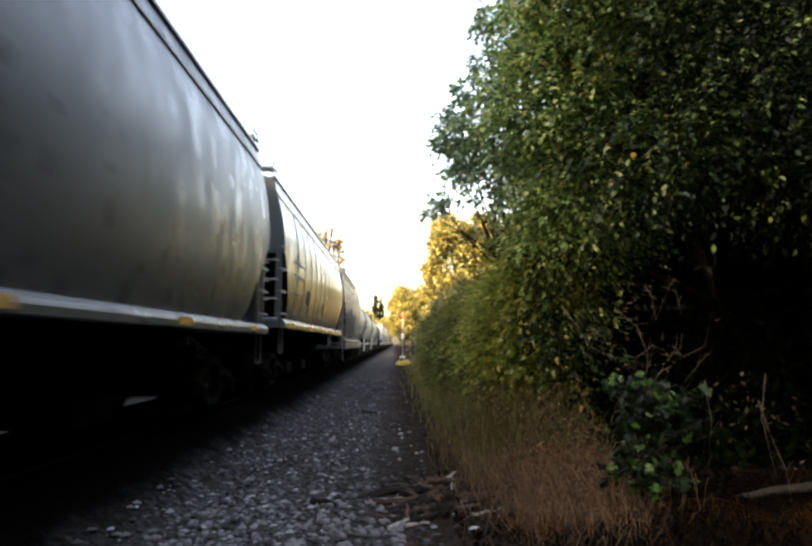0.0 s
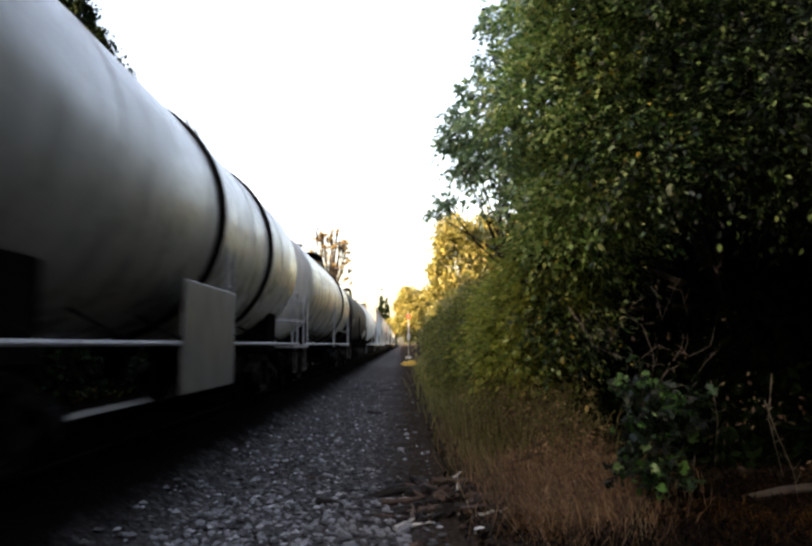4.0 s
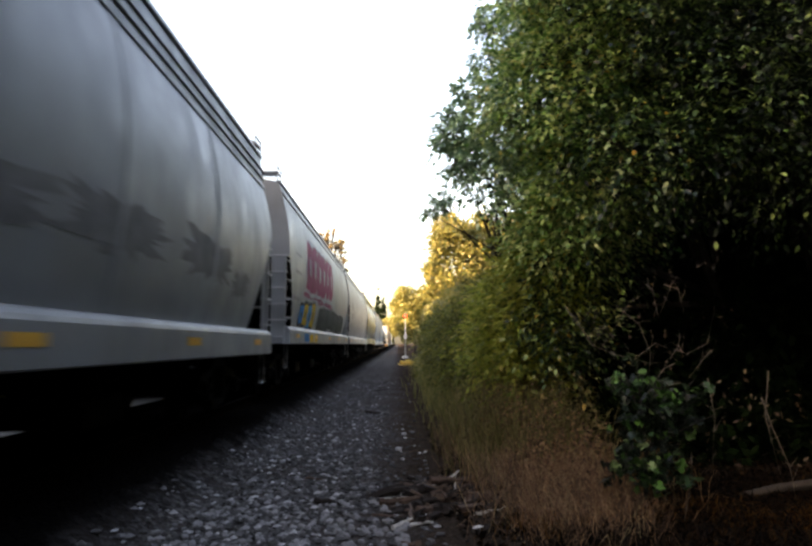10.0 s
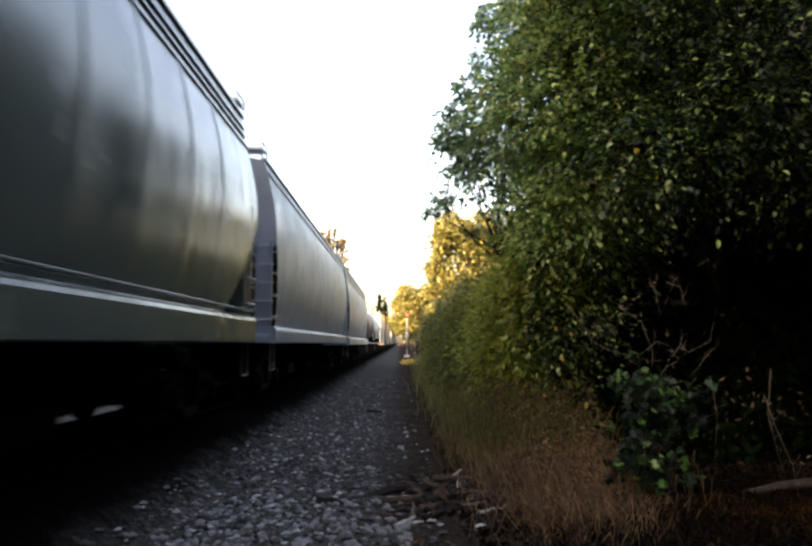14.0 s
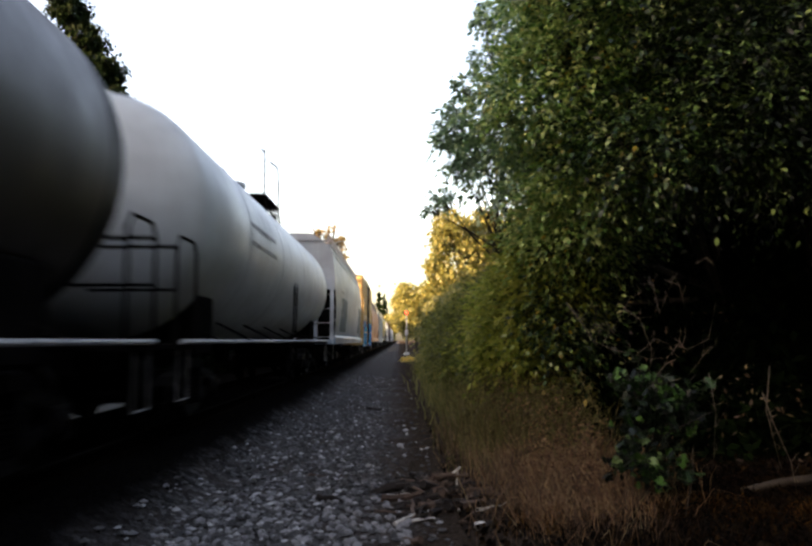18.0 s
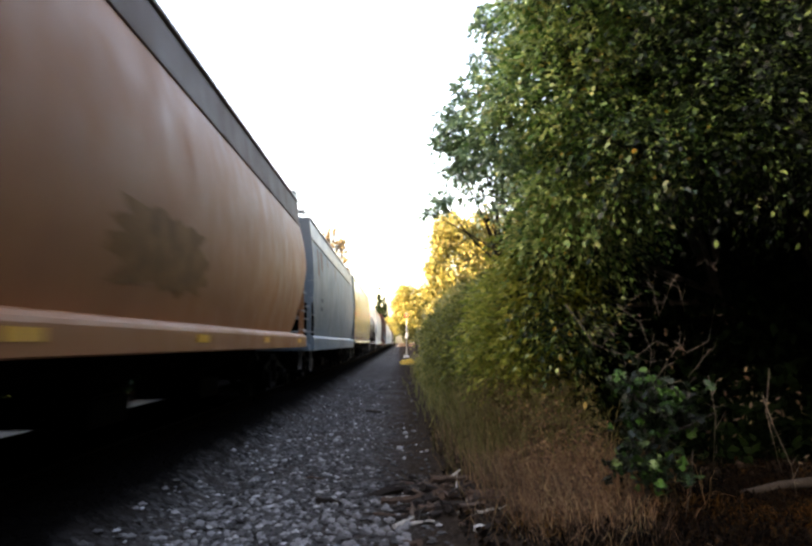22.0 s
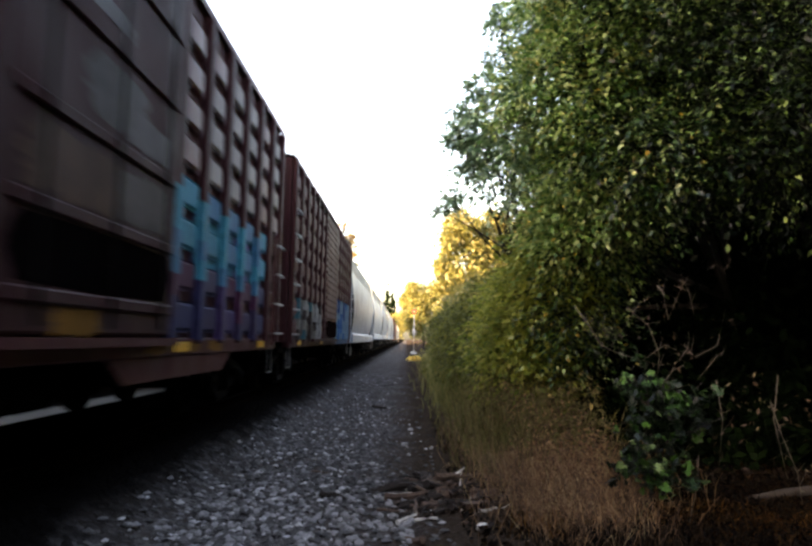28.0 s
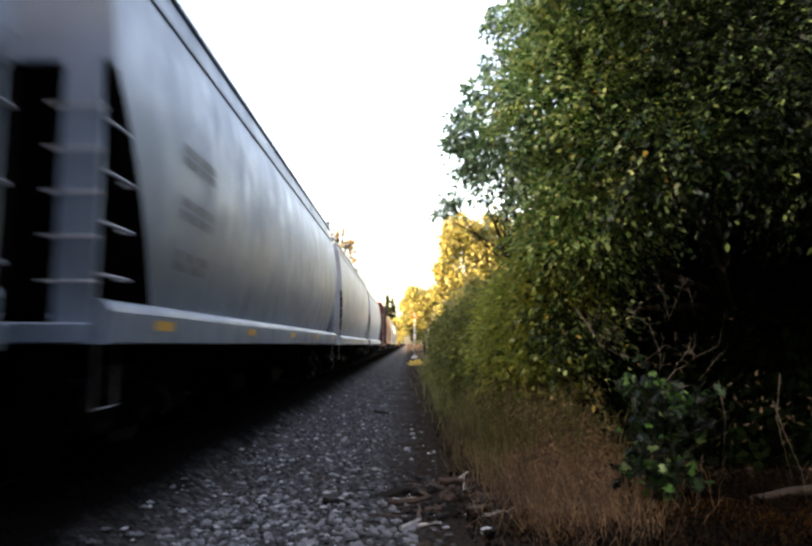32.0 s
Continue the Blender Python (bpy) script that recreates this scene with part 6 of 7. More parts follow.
tree("tall_weed", "tall leafy olive-brown weeds beside the path", "weeds", (1.5, 9.0, 0.1),
     [(1.15, 8.7, 0.75, 0.25, 0.6, 0.5), (1.5, 8.9, 0.95, 0.3, 0.6, 0.45), (1.3, 9.8, 0.9, 0.3, 0.7, 0.5), (1.75, 8.4, 0.8, 0.3, 0.5, 0.45), (1.05, 10.8, 0.6, 0.25, 0.7, 0.45), (1.55, 7.9, 0.6, 0.3, 0.4, 0.4), (1.9, 7.7, 0.75, 0.2, 0.4, 0.45)],
     9500, 0.02, STALK, 65, 0.012, shell=0.1, twig=0.34)


def lobed(points, size, rng):
    """Broad lobed leaves, each a fan of ten corners."""
    n = len(points)
    ring = np.array([(0.0, 0.0), (0.28, 0.22), (0.16, 0.36), (0.46, 0.55), (0.2, 0.68), (0.24, 0.86), (0.0, 1.0), (-0.24, 0.86), (-0.2, 0.68), (-0.46, 0.55), (-0.16, 0.36), (-0.28, 0.22)])
    d = rng.normal(size=(n, 3)) * 0.8
    d[:, 2] -= 0.35
    d[:, 1] -= 0.3
    d /= np.linalg.norm(d, axis=1)[:, None]
    up = rng.normal(size=(n, 3)) * 0.5 + np.array((-0.2, -0.4, 1.0))
    side = np.cross(d, up)
    side /= np.linalg.norm(side, axis=1)[:, None] + 1e-9
    nrm = np.cross(side, d)
    w = size * (0.6 + 0.7 * rng.random(n))
    v = points[:, None, :] + (side[:, None, :] * ring[None, :, :1] + d[:, None, :] * ring[None, :, 1:] - nrm[:, None, :] * (np.abs(ring[None, :, :1]) * 0.5 + 0.25 * ring[None, :, 1:] ** 2)) * w[:, None, None]
    k = len(ring)
    i = (np.arange(n) * k)[:, None]
    f = np.concatenate([np.stack([i[:, 0] * 0 + i[:, 0] + 6, i[:, 0] + a, i[:, 0] + (a + 1) % k], 1) for a in (7, 8, 9, 10, 11, 0, 1, 2, 3, 4)])
    return v.reshape(-1, 3), f


def oak_shrub():
    rng = np.random.default_rng(13)
    t = thing("shrub", "low green oak shrub with broad lobed leaves", "shrub", at=pose(2.05, 6.1, 0.1))
    blobs = [(0.0, -0.1, 0.73, 0.28, 0.35, 0.35), (0.2, -0.1, 0.98, 0.2, 0.3, 0.22), (-0.04, 0.1, 1.14, 0.2, 0.3, 0.18), (-0.07, -0.3, 0.45, 0.29, 0.35, 0.19), (0.38, 0.0, 0.85, 0.13, 0.25, 0.18)]
    s = Shape().rod([(0, 0, -0.1), (0.03, 0, 0.5), (-0.02, 0, 1.2)], [0.02, 0.014, 0.005], 6)
    part("trunk", s, BARK, t)
    for b in blobs:
        for _ in range(4):
            q = np.array(b[:3]) + rng.normal(size=3) * 0.6 * np.array(b[3:])
            part("limb", Shape().rod([(0.02, 0, b[2] * 0.5), (b[0] * 0.5, b[1] * 0.5, b[2] * 0.8), q], [0.009, 0.007, 0.003], 4), BARK, t)
    pts = in_blobs(blobs, 620, rng, 0.3)
    me = leaf_mesh("crown", *lobed(pts, 0.095, rng), OAK)
    part("crown", me, None, t)


oak_shrub()
for k, (x, y, sc) in enumerate([(2.5, 24, 1.0), (2.9, 31, 1.2), (3.0, 39, 1.2), (3.5, 47, 1.4)]):
    tree("shrub", "yellow-green bush beside the railway track", "shrub", (x, y, 0.1),
         [(x - 0.5 * sc, y, 1.3 * sc, 1.1 * sc, 1.4 * sc, 1.0 * sc), (x + 0.2, y + 1.5, 2.4 * sc, 1.2 * sc, 1.4 * sc, 1.1 * sc), (x + 0.9, y - 1.5, 2.2 * sc, 1.3 * sc, 1.3 * sc, 1.3 * sc)],
         9000, 0.09 * sc, OLIVE if k < 2 else YELLOWISH, 20 + k, 0.08, "bushes along the track")
tree("tree", "tall tree with sunlit yellow-green crown", "tree", (5.4, 60.5, 0.1),
     [(4.66, 60.00, 11.20, 1.74, 2.00, 1.39),
      (5.84, 61.00, 9.56, 1.98, 2.20, 1.76),
      (3.34, 60.00, 9.87, 1.04, 1.60, 1.52),
      (3.11, 60.00, 7.67, 1.04, 1.60, 1.30),
      (4.63, 60.00, 6.79, 1.95, 2.20, 1.74),
      (7.54, 62.00, 11.06, 1.79, 2.20, 2.02),
      (7.95, 62.00, 7.88, 2.02, 2.20, 2.02),
      (2.67, 60.00, 5.92, 0.87, 1.50, 0.95),
      (10.41, 63.00, 10.29, 2.73, 2.50, 2.73)],
     24000, 0.17, YELLOWISH, 31, 0.25, shell=0.3)
tree("tree", "sunlit yellow-green tree far along the track", "tree", (2.2, 89, 0.1),
     [(0.72, 88.00, 7.19, 1.15, 1.60, 1.40),
      (1.68, 88.00, 5.41, 1.40, 2.00, 1.78),
      (-0.24, 92.00, 6.25, 0.67, 1.20, 0.93),
      (2.64, 88.00, 7.00, 1.02, 1.60, 1.27),
      (1.36, 88.00, 3.50, 1.40, 1.80, 1.59)],
     9000, 0.2, OLIVE, 32, 0.16, shell=0.3)
_pr = random.Random(330)
PINE = []
for k in range(46):
    z = 10.4 + 7.6 * (k / 45) ** 0.8
    reach = 3.9 * (1.0 - 0.55 * ((z - 10.4) / 7.6) ** 2)
    for _ in range(2):
        PINE.append((_pr.uniform(-reach, reach * 0.8) - 0.5, _pr.uniform(-1.6, 1.6), z + _pr.uniform(-0.3, 0.3), _pr.uniform(0.25, 0.62), _pr.uniform(0.3, 0.6), _pr.uniform(0.1, 0.26)))
tree("pine_tree", "tall pine with sparse sunlit orange boughs", "tree", (-9.6, 100, -0.1), [(x - 9.4, 100 + y, z - 0.6, a, b, c) for x, y, z, a, b, c in PINE],
     8500, 0.12, SUNLIT_NEEDLES, 33, 0.24, shell=0.0)



def woods(name, label, spots, seed, material, height, n, size, group):
    rng = random.Random(seed)
    for x, y in spots:
        hgt = height * (0.85 + 0.3 * rng.random())
        w = hgt * 0.24
        blobs = [(x + rng.uniform(-w, w), y + rng.uniform(-w, w), hgt * f, w * rng.uniform(0.8, 1.2), w * rng.uniform(0.8, 1.2), hgt * 0.16) for f in (0.3, 0.42, 0.55, 0.68, 0.8, 0.9)]
        tree(name, label, "tree", (x, y, ground_z(x, y)), blobs, n, size, material, rng.randrange(10 ** 6), 0.2, group, shell=0.4)


woods("tree", "tall dark tree of the wood across the track", [(-14.5 - 2.6 * (i % 3), -44 + i * 3.3) for i in range(19)], 3, SHADE_GREEN, 15.0, 9000, 0.26, "wood across the track")
woods("tree", "tall dark tree of the wood across the track", [(-14.5 - 2.6 * (i % 3), -44 + i * 3.3) for i in range(19, 23)], 17, SHADE_GREEN, 14.5, 38000, 0.12, "wood across the track")
tree("tree", "tall dark tree leaning over the wood across the track", "tree", (-15.5, 35.5, 0.2),
     [(-16.6, 35, 18.2, 0.9, 1.3, 0.9), (-15.7, 35, 16.6, 1.0, 1.3, 0.8), (-14.8, 35, 15.0, 1.0, 1.3, 0.7), (-14.2, 35, 13.6, 0.8, 1.3, 0.6), (-14.2, 35, 12.2, 0.9, 1.2, 0.7), (-15.6, 35, 14.6, 1.3, 1.5, 1.2), (-15.0, 35, 12.0, 1.5, 1.5, 1.2), (-14.6, 35, 9.5, 1.6, 1.5, 1.3)],
     26000, 0.13, SHADE_GREEN, 57, 0.25, "wood across the track", shell=0.2)
# hidden behind the train, added to keep sun off the far path
woods("tree", "hidden low tree added to shade the far path", [(-14.0 - 2.0 * (i % 2), 33 + i * 3.4) for i in range(13)], 6, SHADE_GREEN, 8.0, 6000, 0.22, "low trees across the track")
# added largely out of view to cut sky light on train and bushes
woods("tree", "dark tree added behind the bushes to block sky", [(9.8 + 2.0 * (i % 2), -18 + i * 3.6) for i in range(17)] + [(9.5, -8), (7.0, -19), (9.5, -2.5), (10.5, 1.0)], 4, SHADE_GREEN, 12.5, 8500, 0.16, "wood beside the path")
woods("tree", "far tree along the railway line", [(-13, 150), (-15, 175), (-11, 200), (-8, 240), (-3, 270), (3, 260), (8, 230), (8, 190), (9, 150), (8, 120), (-17, 130)], 5, OLIVE, 11, 3000, 0.4, "far trees along the line")


def hedge(name, label, x, y0, y1, step, height, material, seed, n, size, group):
    """A row of low bushes along the line."""
    rng = random.Random(seed)
    y = y0
    while y < y1:
        xx = x + rng.uniform(-0.8, 0.8)
        hh = height * rng.uniform(0.7, 1.3)
        tree(name, label, "shrub", (xx, y, ground_z(xx, y)), [(xx + rng.uniform(-0.6, 0.6), y + rng.uniform(-1, 1), hh * f, 1.1, 1.4, hh * 0.3) for f in (0.3, 0.5, 0.75)], n, size, material, rng.randrange(10 ** 6), 0.05, group, shell=0.2)
        y += step * rng.uniform(0.8, 1.2)


# row added to stop light from coming through beneath the cars
hedge("shrub", "dark bush added to block light beneath the train", -11.2, -20, 64, 2.1, 3.8, SHADE_GREEN, 8, 3200, 0.15, "bushes across the track")
# unseen crown added above the view to block sky over the thicket
tree("tree", "unseen dark tree added to shade the thicket", "tree", (5.6, 4.6, 0.2),
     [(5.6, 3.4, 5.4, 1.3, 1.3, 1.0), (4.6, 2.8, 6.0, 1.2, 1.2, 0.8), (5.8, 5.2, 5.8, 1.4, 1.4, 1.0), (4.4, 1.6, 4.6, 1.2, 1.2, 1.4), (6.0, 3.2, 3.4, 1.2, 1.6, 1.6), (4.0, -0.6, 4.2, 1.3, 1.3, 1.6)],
     30000, 0.07, SHADE_GREEN, 41, 0.16, shell=0.2)
# unseen bushes beside the camera, added to darken the train's lower sides
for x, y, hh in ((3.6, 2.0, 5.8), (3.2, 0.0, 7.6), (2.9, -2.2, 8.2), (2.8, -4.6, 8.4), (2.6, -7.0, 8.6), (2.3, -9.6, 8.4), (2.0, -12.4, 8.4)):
    tree("shrub", "unseen dark bush added to shade the train", "shrub", (x + 0.4, y, ground_z(x, y)),
         [(x, y, hh * 0.2, 1.1, 1.2, hh * 0.2), (x + 0.3, y - 0.4, hh * 0.48, 1.2, 1.3, hh * 0.2), (x + 0.1, y - 0.2, hh * 0.78, 1.1, 1.2, hh * 0.2)], 8500, 0.08, SHADE_GREEN, int(700 + y * 10), 0.06, "bushes of the thicket beside the path", shell=0.2)
# trees added far behind the camera, unseen, to block low sky there
for x, y, hh in ((1.6, -15.5, 8.0), (0.8, -18.5, 9.0), (2.8, -19.0, 10.0), (0.2, -22.0, 10.0), (4.6, -21.5, 11.0)):
    tree("tree", "unseen dark tree added to close off the sky", "tree", (x, y, ground_z(x, y)),
         [(x, y, hh * 0.2, 1.3, 1.4, hh * 0.2), (x + 0.2, y, hh * 0.5, 1.5, 1.5, hh * 0.22), (x, y, hh * 0.8, 1.3, 1.3, hh * 0.2)], 7000, 0.12, SHADE_GREEN, int(900 - y * 10), 0.1, "wood beside the path", shell=0.2)
# out of view: added so no sun flecks slip between the cars
hedge("shrub", "unseen tall bush added to block sun flecks", -13.0, -24, 12, 1.9, 9.0, SHADE_GREEN, 28, 5000, 0.22, "tall bushes across the track")
hedge("brush", "dark low brush across the railway track", -9.6, -16, 66, 1.9, 2.6, SHADE_GREEN, 18, 2600, 0.12, "brush across the track")
hedge("shrub", "dark undergrowth bush behind the thicket", 5.8, -8, 30, 2.0, 2.8, SHADE_GREEN, 9, 3000, 0.11, "undergrowth beside the path")

for x, y, top in ((-8.6, 300, 24.0), (-6.4, 305, 20.5)):
    tree("conifer", "dark conifer far behind the train", "tree", (x, y, 0.0), [(x, y, top * f, 0.16 * top * (1.04 - f) + 0.15, 0.16 * top * (1.04 - f) + 0.15, top * 0.07) for f in (0.3, 0.42, 0.54, 0.66, 0.78, 0.88, 0.97)],
         2500, 0.5, SHADE_GREEN, int(y), 0.3, "conifers far along the line", shell=0.2)
# made-up golden bush: its bright leaves stand for a sunlit spot of ground
SUNLIT_SPOT = leafy("sunlit_spot_leaves", [(0.7, 0.45, 0.08), (0.85, 0.62, 0.14), (0.9, 0.72, 0.25)], 0.4)
tree("shrub", "small golden bush standing for a sunlit spot", "shrub", (0.65, 52, 0.0), [(0.45, 52, 0.12, 0.3, 0.5, 0.16), (0.8, 52, 0.16, 0.3, 0.5, 0.2)], 700, 0.08, SUNLIT_SPOT, 52, 0.02)

# ---- signal ----
def signal():
    s = thing("signal", "railway signal mast showing a red light", "railway signal", at=pose(0.75, 76, 0))
    black = plain("black_signal_paint", (0.02, 0.02, 0.02), 0.6)
    silver = plain("silver_mast_paint", (0.5, 0.5, 0.48), 0.5, 0.2)
    part("mast", Shape().rod([(0, 0, 0), (0, 0, 4.8)], 0.05, 10), silver, s, "silver-painted mast", smooth=True)
    part("foot", Shape().box(-0.3, 0.3, -0.3, 0.3, -0.1, 0.25, 0.03), silver, s)
    for z in (4.45,):
        h = part("signal_head", Shape().lathe([(-0.16, 0.05), (-0.15, 0.27), (-0.12, 0.27), (-0.1, 0.16), (0.15, 0.14)], "y", 20, (0, -0.1, z)), black, s)
        part("lamp_hood", Shape().lathe([(-0.5, 0.15), (-0.16, 0.15)], "y", 14, (0, -0.1, z)), black, h)
        lamp = plain("red_signal_lamp", (1.0, 0.05, 0.02), 0.3, 0, 0.05, 5, 0, 2.5)
        part("lens", Shape().lathe([(-0.2, 0.01), (-0.19, 0.11), (-0.17, 0.13)], "y", 14, (0, -0.1, z)), lamp, h, "lit red lens")
    box = part("equipment_box", Shape().box(-0.16, 0.16, -0.25, 0.06, 2.0, 2.6, 0.03), silver, s, "silver relay box")


signal()

# ---- small things by the path ----
DRY = plain("dry_grey_wood", (0.04, 0.031, 0.023), 0.9, 0, 0.45, 14, 0.4)
DARK_WOOD = plain("rotten_dark_wood", (0.018, 0.012, 0.009), 0.95, 0, 0.4, 10, 0.4)
BARK_BROWN = plain("damp_brown_bark", (0.09, 0.055, 0.038), 0.8, 0, 0.45, 12, 0.4)
# pale sticks; their brightness also stands for white glints in the pile
PALE_WOOD = plain("pale_glint_wood", (0.48, 0.45, 0.4), 0.8, 0, 0.35, 14, 0.3)
GREY_STONE = plain("light_grey_stone", (0.3, 0.3, 0.3), 0.85, 0, 0.25, 20, 0.2)
PALE_STONE = plain("pale_stone", (0.62, 0.62, 0.6), 0.8, 0, 0.2, 20, 0.2)


def dead_vine(points, r, seed, twigs=4):
    rng = random.Random(seed)
    s = Shape().rod(points, [r * (1 - 0.6 * i / (len(points) - 1)) for i in range(len(points))], 6)
    t = solid("dead_branch", s, TWIG, "bare pale dead branch in the thicket", "branch", "dead branches in the thicket", smooth=True)
    for _ in range(twigs):
        i = rng.randrange(len(points) - 1)
        p = Vector(points[i]).lerp(Vector(points[i + 1]), rng.random())
        q = p + Vector((rng.uniform(-0.12, 0.12), rng.uniform(-0.1, 0.05), rng.uniform(-0.02, 0.2)))
        part("twig", Shape().rod([p, (p + q) / 2 + Vector((0.015, 0, 0.01)), q], [r * 0.5, r * 0.35, r * 0.15], 5), TWIG, t)


for k, (pts, r) in enumerate([
        ([(1.54, 6.6, 1.89), (1.68, 6.6, 1.7), (1.79, 6.6, 1.53), (1.98, 6.6, 1.45), (2.15, 6.6, 1.41), (2.4, 6.9, 1.36)], 0.016),
        ([(2.34, 6.7, 2.1), (2.36, 6.6, 2.03), (2.4, 6.6, 1.78)], 0.012),
        ([(1.79, 6.6, 1.53), (1.84, 6.6, 1.6), (1.80, 6.6, 1.72)], 0.010),
        ([(2.08, 6.8, 1.9), (2.29, 6.8, 1.73), (2.39, 6.8, 1.46), (2.36, 6.8, 1.2)], 0.012),
        ([(2.5, 6.6, 1.41), (2.56, 6.6, 1.5), (2.65, 6.6, 1.45), (2.85, 6.6, 1.55), (2.93, 6.6, 1.89)], 0.014),
        ([(2.30, 5.7, 0.7), (2.25, 5.6, 0.49), (2.11, 5.5, 0.08)], 0.010),
        ([(3.02, 6.0, 1.1), (3.11, 6.0, 0.83), (3.23, 6.0, 0.54), (3.27, 6.0, 0.25)], 0.012),
        ([(2.75, 6.4, 1.25), (2.8, 6.4, 0.9), (2.76, 6.4, 0.5)], 0.010),
        ([(3.4, 6.6, 1.3), (3.3, 6.5, 0.9), (3.36, 6.4, 0.4)], 0.013)]):
    dead_vine(pts, r * 0.42, 50 + k, 6)
_r = random.Random(401)
for k in range(9):
    p = Vector((_r.uniform(1.75, 3.2), _r.uniform(6.4, 6.9), _r.uniform(1.15, 2.3)))
    d = Vector((_r.uniform(-0.3, 0.3), _r.uniform(-0.1, 0.1), _r.uniform(-0.32, 0.1)))
    bend = Vector((_r.uniform(-0.06, 0.06), 0, _r.uniform(0.02, 0.09)))
    dead_vine([p, p + d * 0.5 + bend, p + d, p + d * 1.5 - bend], _r.uniform(0.0035, 0.006), 500 + k, 2)


def log():
    rng = random.Random(77)
    pts = [(2.95 + 0.32 * i, 6.3 - 0.02 * i, 0.24 + 0.06 * i + 0.012 * math.sin(i * 2.0)) for i in range(5)]
    t = solid("log", Shape().rod(pts, [0.03, 0.038, 0.042, 0.044, 0.046], 10), DRY, "fallen grey branch lying in dry leaves", "log", smooth=True)
    part("stub", Shape().rod([pts[2], (pts[2][0] + 0.05, 6.2, 0.5)], [0.02, 0.008], 6), DRY, t)


log()


def debris():
    """Broken sticks and bark on the gravel, each its own piece."""
    rng = random.Random(5)
    spots = [(0.24, 8.0, 0.3, 80), (0.54, 7.9, 0.34, -25), (0.39, 7.2, 0.42, 30), (0.30, 7.35, 0.3, 42), (-0.06, 6.55, 0.35, 15), (1.0, 8.7, 0.3, 100), (0.48, 11.6, 0.28, 20), (0.95, 11.5, 0.4, -60), (0.62, 7.5, 0.3, 10),
             (0.15, 7.0, 0.3, -20), (-0.95, 8.35, 0.2, 10), (-0.62, 24, 0.5, 0), (-0.5, 16, 0.5, 12), (-0.66, 7.1, 0.3, 8), (0.05, 6.8, 0.25, -35), (0.75, 7.0, 0.25, 75), (0.5, 6.75, 0.28, 35), (0.2, 6.3, 0.2, 5), (0.85, 8.3, 0.25, 60), (0.28, 7.7, 0.22, 150)]
    for i in range(115):
        spots.append((rng.gauss(0.42, 0.26), rng.gauss(7.2, 0.5), rng.uniform(0.15, 0.5), rng.gauss(35, 35)))
    for i, (x, y, l, a) in enumerate(spots):
        s = Shape()
        n = 4
        r = rng.uniform(0.014, 0.042)
        if i % 5 == 2:
            r *= 0.55
        pts = [(l * (j / n - 0.5), 0.014 * rng.uniform(-1, 1), 0.008 * rng.uniform(-1, 1)) for j in range(n + 1)]
        if i % 3:
            s.rod(pts, [r * (1 - 0.14 * j) for j in range(n + 1)], 6)
        else:
            # a split slab of bark
            s.grid([[(px, py - r * 1.5, pz), (px, py, pz + r * 0.8), (px, py + r * 1.3, pz + 0.005), (px, py, pz - r * 0.3)] for px, py, pz in pts], close=True)
        m = (BARK_BROWN, DARK_WOOD, PALE_WOOD if i % 2 else DARK_WOOD, DARK_WOOD, BARK_BROWN)[i % 5]
        ob = solid("stick", s, m, ("broken brown stick on the gravel", "rotten dark stick on the gravel", "pale stick with glints in its colour", "rotten dark stick on the gravel", "broken brown stick on the gravel")[i % 5], "stick", "broken sticks on the path")
        pile = math.exp(-((x - 0.42) / 0.28) ** 2 - ((y - 7.25) / 0.5) ** 2)
        ob.matrix_basis = pose(x, y, ground_z(x, y) + 0.025 + 0.2 * pile * rng.random(), rng.uniform(0, 360), rng.uniform(-24, 24) * (0.4 + pile), a)


debris()


def stones():
    rng = random.Random(9)
    for i, (x, y, r) in enumerate([(0.66, 6.0, 0.06), (-0.9, 6.05, 0.03), (-0.82, 8.6, 0.035), (0.0, 10.6, 0.05), (-0.2, 7.6, 0.03), (-1.2, 7.3, 0.03), (-1.5, 9.6, 0.04), (0.1, 12.5, 0.05), (-0.4, 9.1, 0.035), (-1.0, 11.5, 0.05)]):
        bm = bmesh.new()
        bmesh.ops.create_icosphere(bm, subdivisions=2, radius=r)
        for v in bm.verts:
            v.co *= 1 + 0.35 * noise.noise(v.co * 22 + Vector((i * 5, 0, 0)))
            v.co.z *= 0.65
        me = bpy.data.meshes.new("stone")
        bm.to_mesh(me)
        bm.free()
        me.materials.append(PALE_STONE if i == 0 else GREY_STONE)
        ob = tagged(new("stone", me), "white stone lying on the gravel path" if i == 0 else "light grey stone lying on the gravel path", "stone", "larger stones on the path")
        ob.matrix_basis = pose(x, y, ground_z(x, y) + r * 0.3, 0, 0, i * 40)


stones()


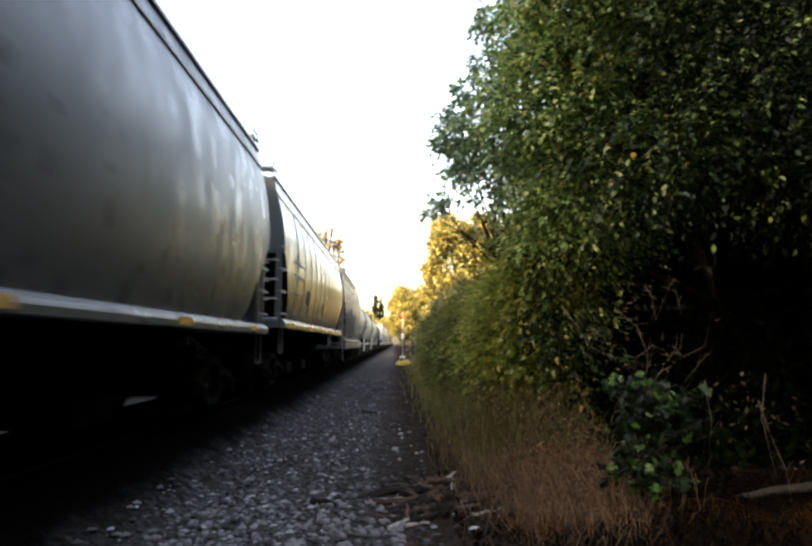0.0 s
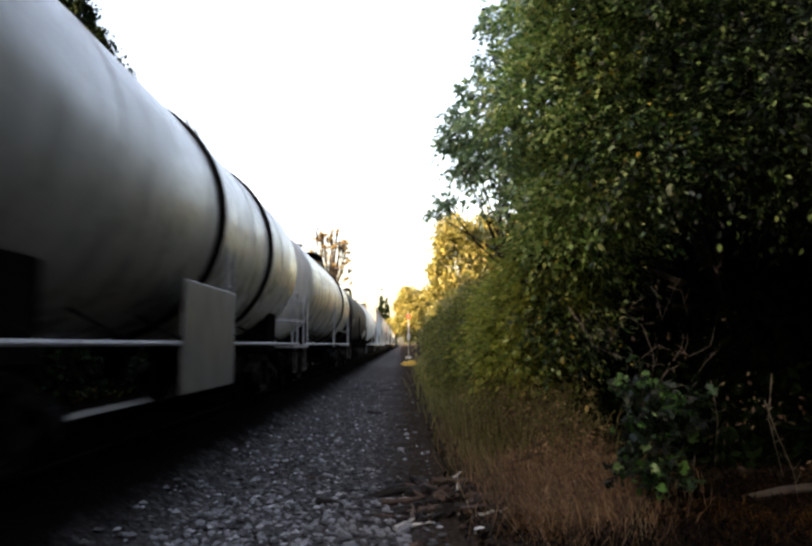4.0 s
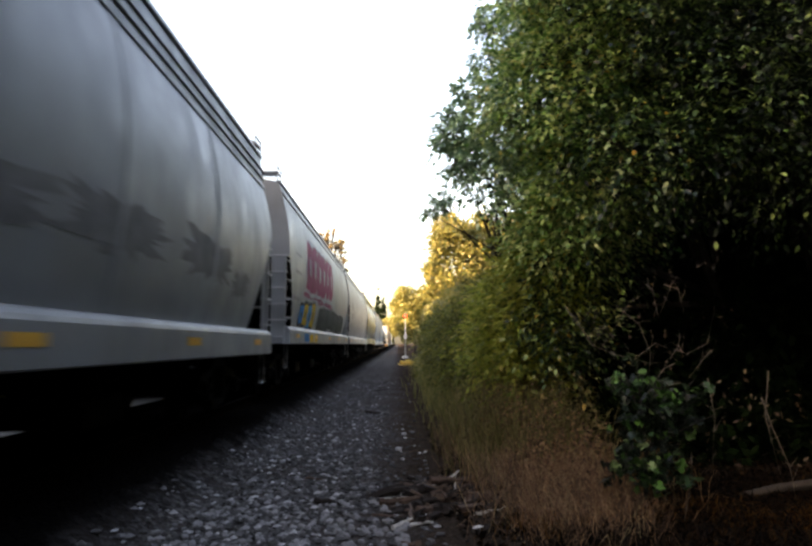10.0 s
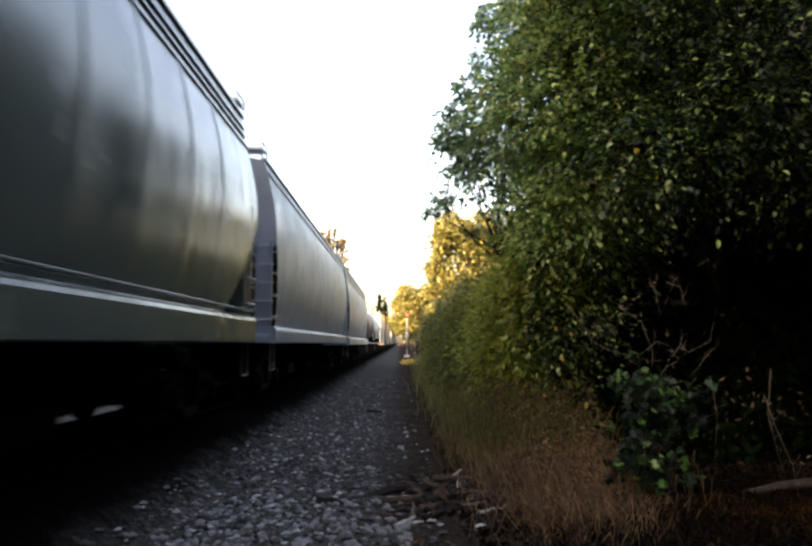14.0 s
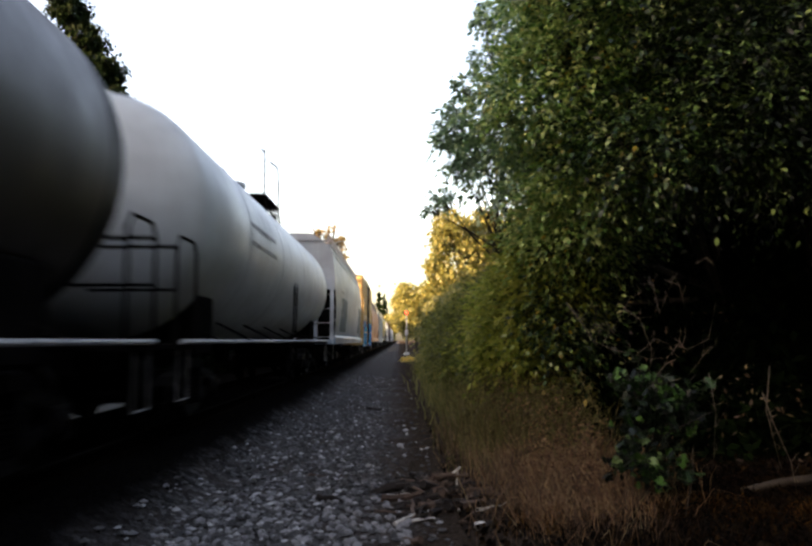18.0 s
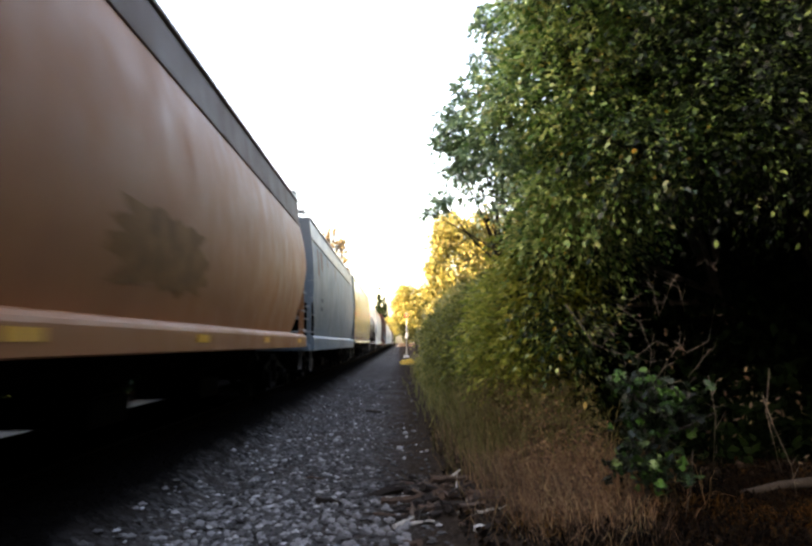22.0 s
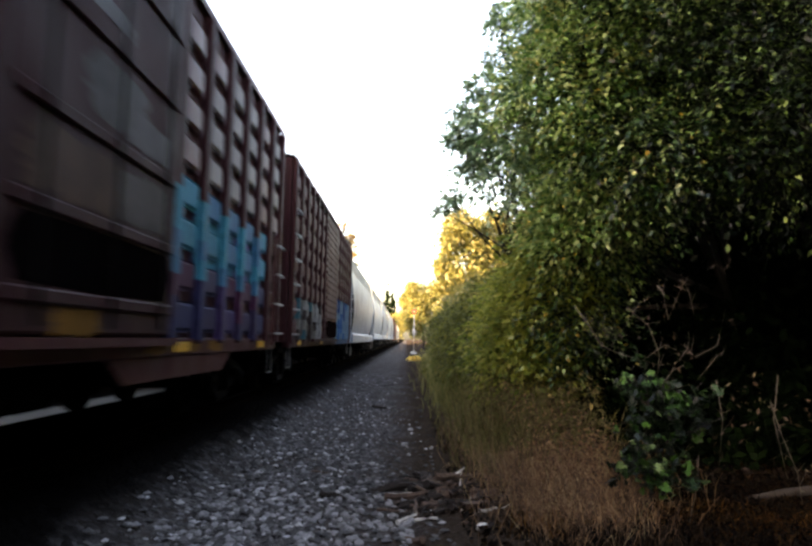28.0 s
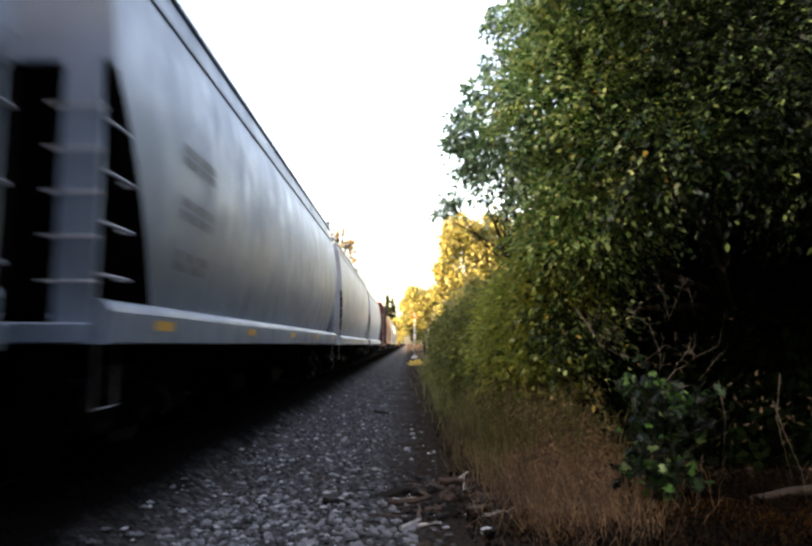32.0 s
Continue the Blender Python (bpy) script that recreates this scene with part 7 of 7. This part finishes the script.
def blades(name, label, spots, n, h, w, material, seed, lean=0.5):
    """Thin stalks and blades, joined: past counting."""
    rng = np.random.default_rng(seed)
    k = rng.integers(len(spots), size=n)
    c = np.array(spots)[k]
    x = c[:, 0] + rng.normal(size=n) * c[:, 2]
    y = c[:, 1] + rng.normal(size=n) * c[:, 3]
    z = np.array([ground_z(a, b) for a, b in zip(x, y)])
    hh = h * c[:, 4] * (0.4 + 0.8 * rng.random(n))
    d = rng.normal(size=(n, 2)) * lean
    a = rng.random(n) * 6.28
    sx, sy = np.cos(a) * w / 2, np.sin(a) * w / 2
    p = np.stack([x, y, z], 1)
    o = np.stack([sx, sy, sx * 0], 1)
    mid = p + np.stack([d[:, 0] * hh * 0.3, d[:, 1] * hh * 0.3, hh * 0.6], 1)
    tip = p + np.stack([d[:, 0] * hh, d[:, 1] * hh, hh * (1 - 0.25 * np.abs(d).sum(1)).clip(0.3, 1)], 1)
    v = np.stack([p - o, p + o, mid + o * 0.8, mid - o * 0.8, tip], 1).reshape(-1, 3)
    i = np.arange(n) * 5
    f = np.concatenate([np.stack([i, i + 1, i + 2], 1), np.stack([i, i + 2, i + 3], 1), np.stack([i + 3, i + 2, i + 4], 1)])
    tagged(new(name, leaf_mesh(name, v, f, material)), label, "weeds", kind="stuff")


blades("dry_weeds", "dry brown weeds along the edge of the path", [(1.3, 7.2, 0.25, 0.7, 1.0), (1.6, 8.2, 0.3, 0.8, 1.1), (1.5, 6.2, 0.3, 0.5, 0.7), (1.9, 7.2, 0.3, 0.6, 1.1), (1.4, 9.5, 0.3, 0.9, 1.0), (1.3, 11.5, 0.3, 1.0, 0.9)], 11000, 0.5, 0.006, BROWN, 61, 0.85)
blades("tall_weeds", "tall thin olive-brown weed stalks beside the path", [(1.25, 8.6, 0.28, 0.8, 1.0), (1.55, 9.4, 0.3, 0.8, 1.1), (1.1, 10.6, 0.22, 0.9, 0.9), (1.75, 8.3, 0.25, 0.5, 0.9)], 1500, 1.2, 0.009, STALK, 64, 0.55)
blades("dry_grass", "matted dry grass and leaves under the thicket", [(2.6, 6.0, 0.6, 0.5, 1.0), (3.3, 5.8, 0.5, 0.5, 1.0), (2.0, 5.6, 0.4, 0.4, 1.0), (3.4, 6.6, 0.6, 0.4, 1.0)], 9000, 0.16, 0.016, SHADED_LITTER, 62, 1.2)
blades("rusty_grass", "rusty dry grass at the foot of the thicket", [(3.3, 5.55, 0.3, 0.12, 1.0), (2.75, 5.5, 0.25, 0.1, 0.7), (1.9, 5.75, 0.35, 0.15, 1.0), (1.45, 6.0, 0.22, 0.2, 1.1), (2.3, 5.95, 0.25, 0.12, 1.0)], 2600, 0.17, 0.01, STRAW, 65, 1.0)
blades("green_weeds", "olive weeds along the edge of the path", [(1.5, 13, 0.25, 1.2, 1.0), (1.35, 17, 0.3, 1.8, 1.2), (1.45, 23, 0.32, 2.5, 1.3), (1.75, 31, 0.4, 4, 1.5), (1.6, 10.5, 0.25, 0.8, 1.0), (2.2, 45, 0.6, 8, 1.8)], 13000, 0.45, 0.018, OLIVE, 63, 0.45)


def fallen(name, label, n, seed, x0, x1, y0, y1, size, material):
    rng = np.random.default_rng(seed)
    x, y = x0 + (x1 - x0) * rng.random(n), y0 + (y1 - y0) * rng.random(n) ** 1.5
    p = np.stack([x, y, [ground_z(a, b) + 0.015 + 0.03 * rng.random() for a, b in zip(x, y)]], 1)
    v, f = leaves(p, 1.5, size, rng, -0.1)
    tagged(new(name, leaf_mesh(name, v, f, material)), label, "leaf litter", kind="stuff")


fallen("leaf_litter", "fallen brown leaves on the earth", 9000, 71, 0.5, 5.0, 4.6, 14, 0.04, SHADED_LITTER)

# dead leaves that hang in the thicket
_rng = np.random.default_rng(88)
_spots = [(2.4, 6.55, 1.76), (2.95, 6.5, 1.75), (2.9, 6.2, 1.15), (2.72, 6.2, 1.2), (3.1, 6.2, 1.1), (3.0, 6.1, 0.95), (3.2, 6.1, 0.8), (2.6, 6.1, 0.75), (3.35, 6.1, 0.7), (2.95, 6.3, 0.9), (3.3, 6.2, 1.0), (2.2, 6.5, 1.4), (2.55, 6.5, 1.5)]
_pts = np.array([_spots[i % len(_spots)] for i in range(110)]) + _rng.normal(size=(110, 3)) * 0.12
_v, _f = leaves(_pts, 0.2, 0.022, _rng, 0.9, 2.2)
DEAD = leafy("pale_dead_leaves", [(0.05, 0.025, 0.01), (0.09, 0.05, 0.025), (0.22, 0.16, 0.09)], 0.25, 0.7)
tagged(new("dead_leaves", leaf_mesh("dead_leaves", _v, _f, DEAD)), "curled pale dead leaves hanging in the thicket", "leaves", kind="stuff")

motions()
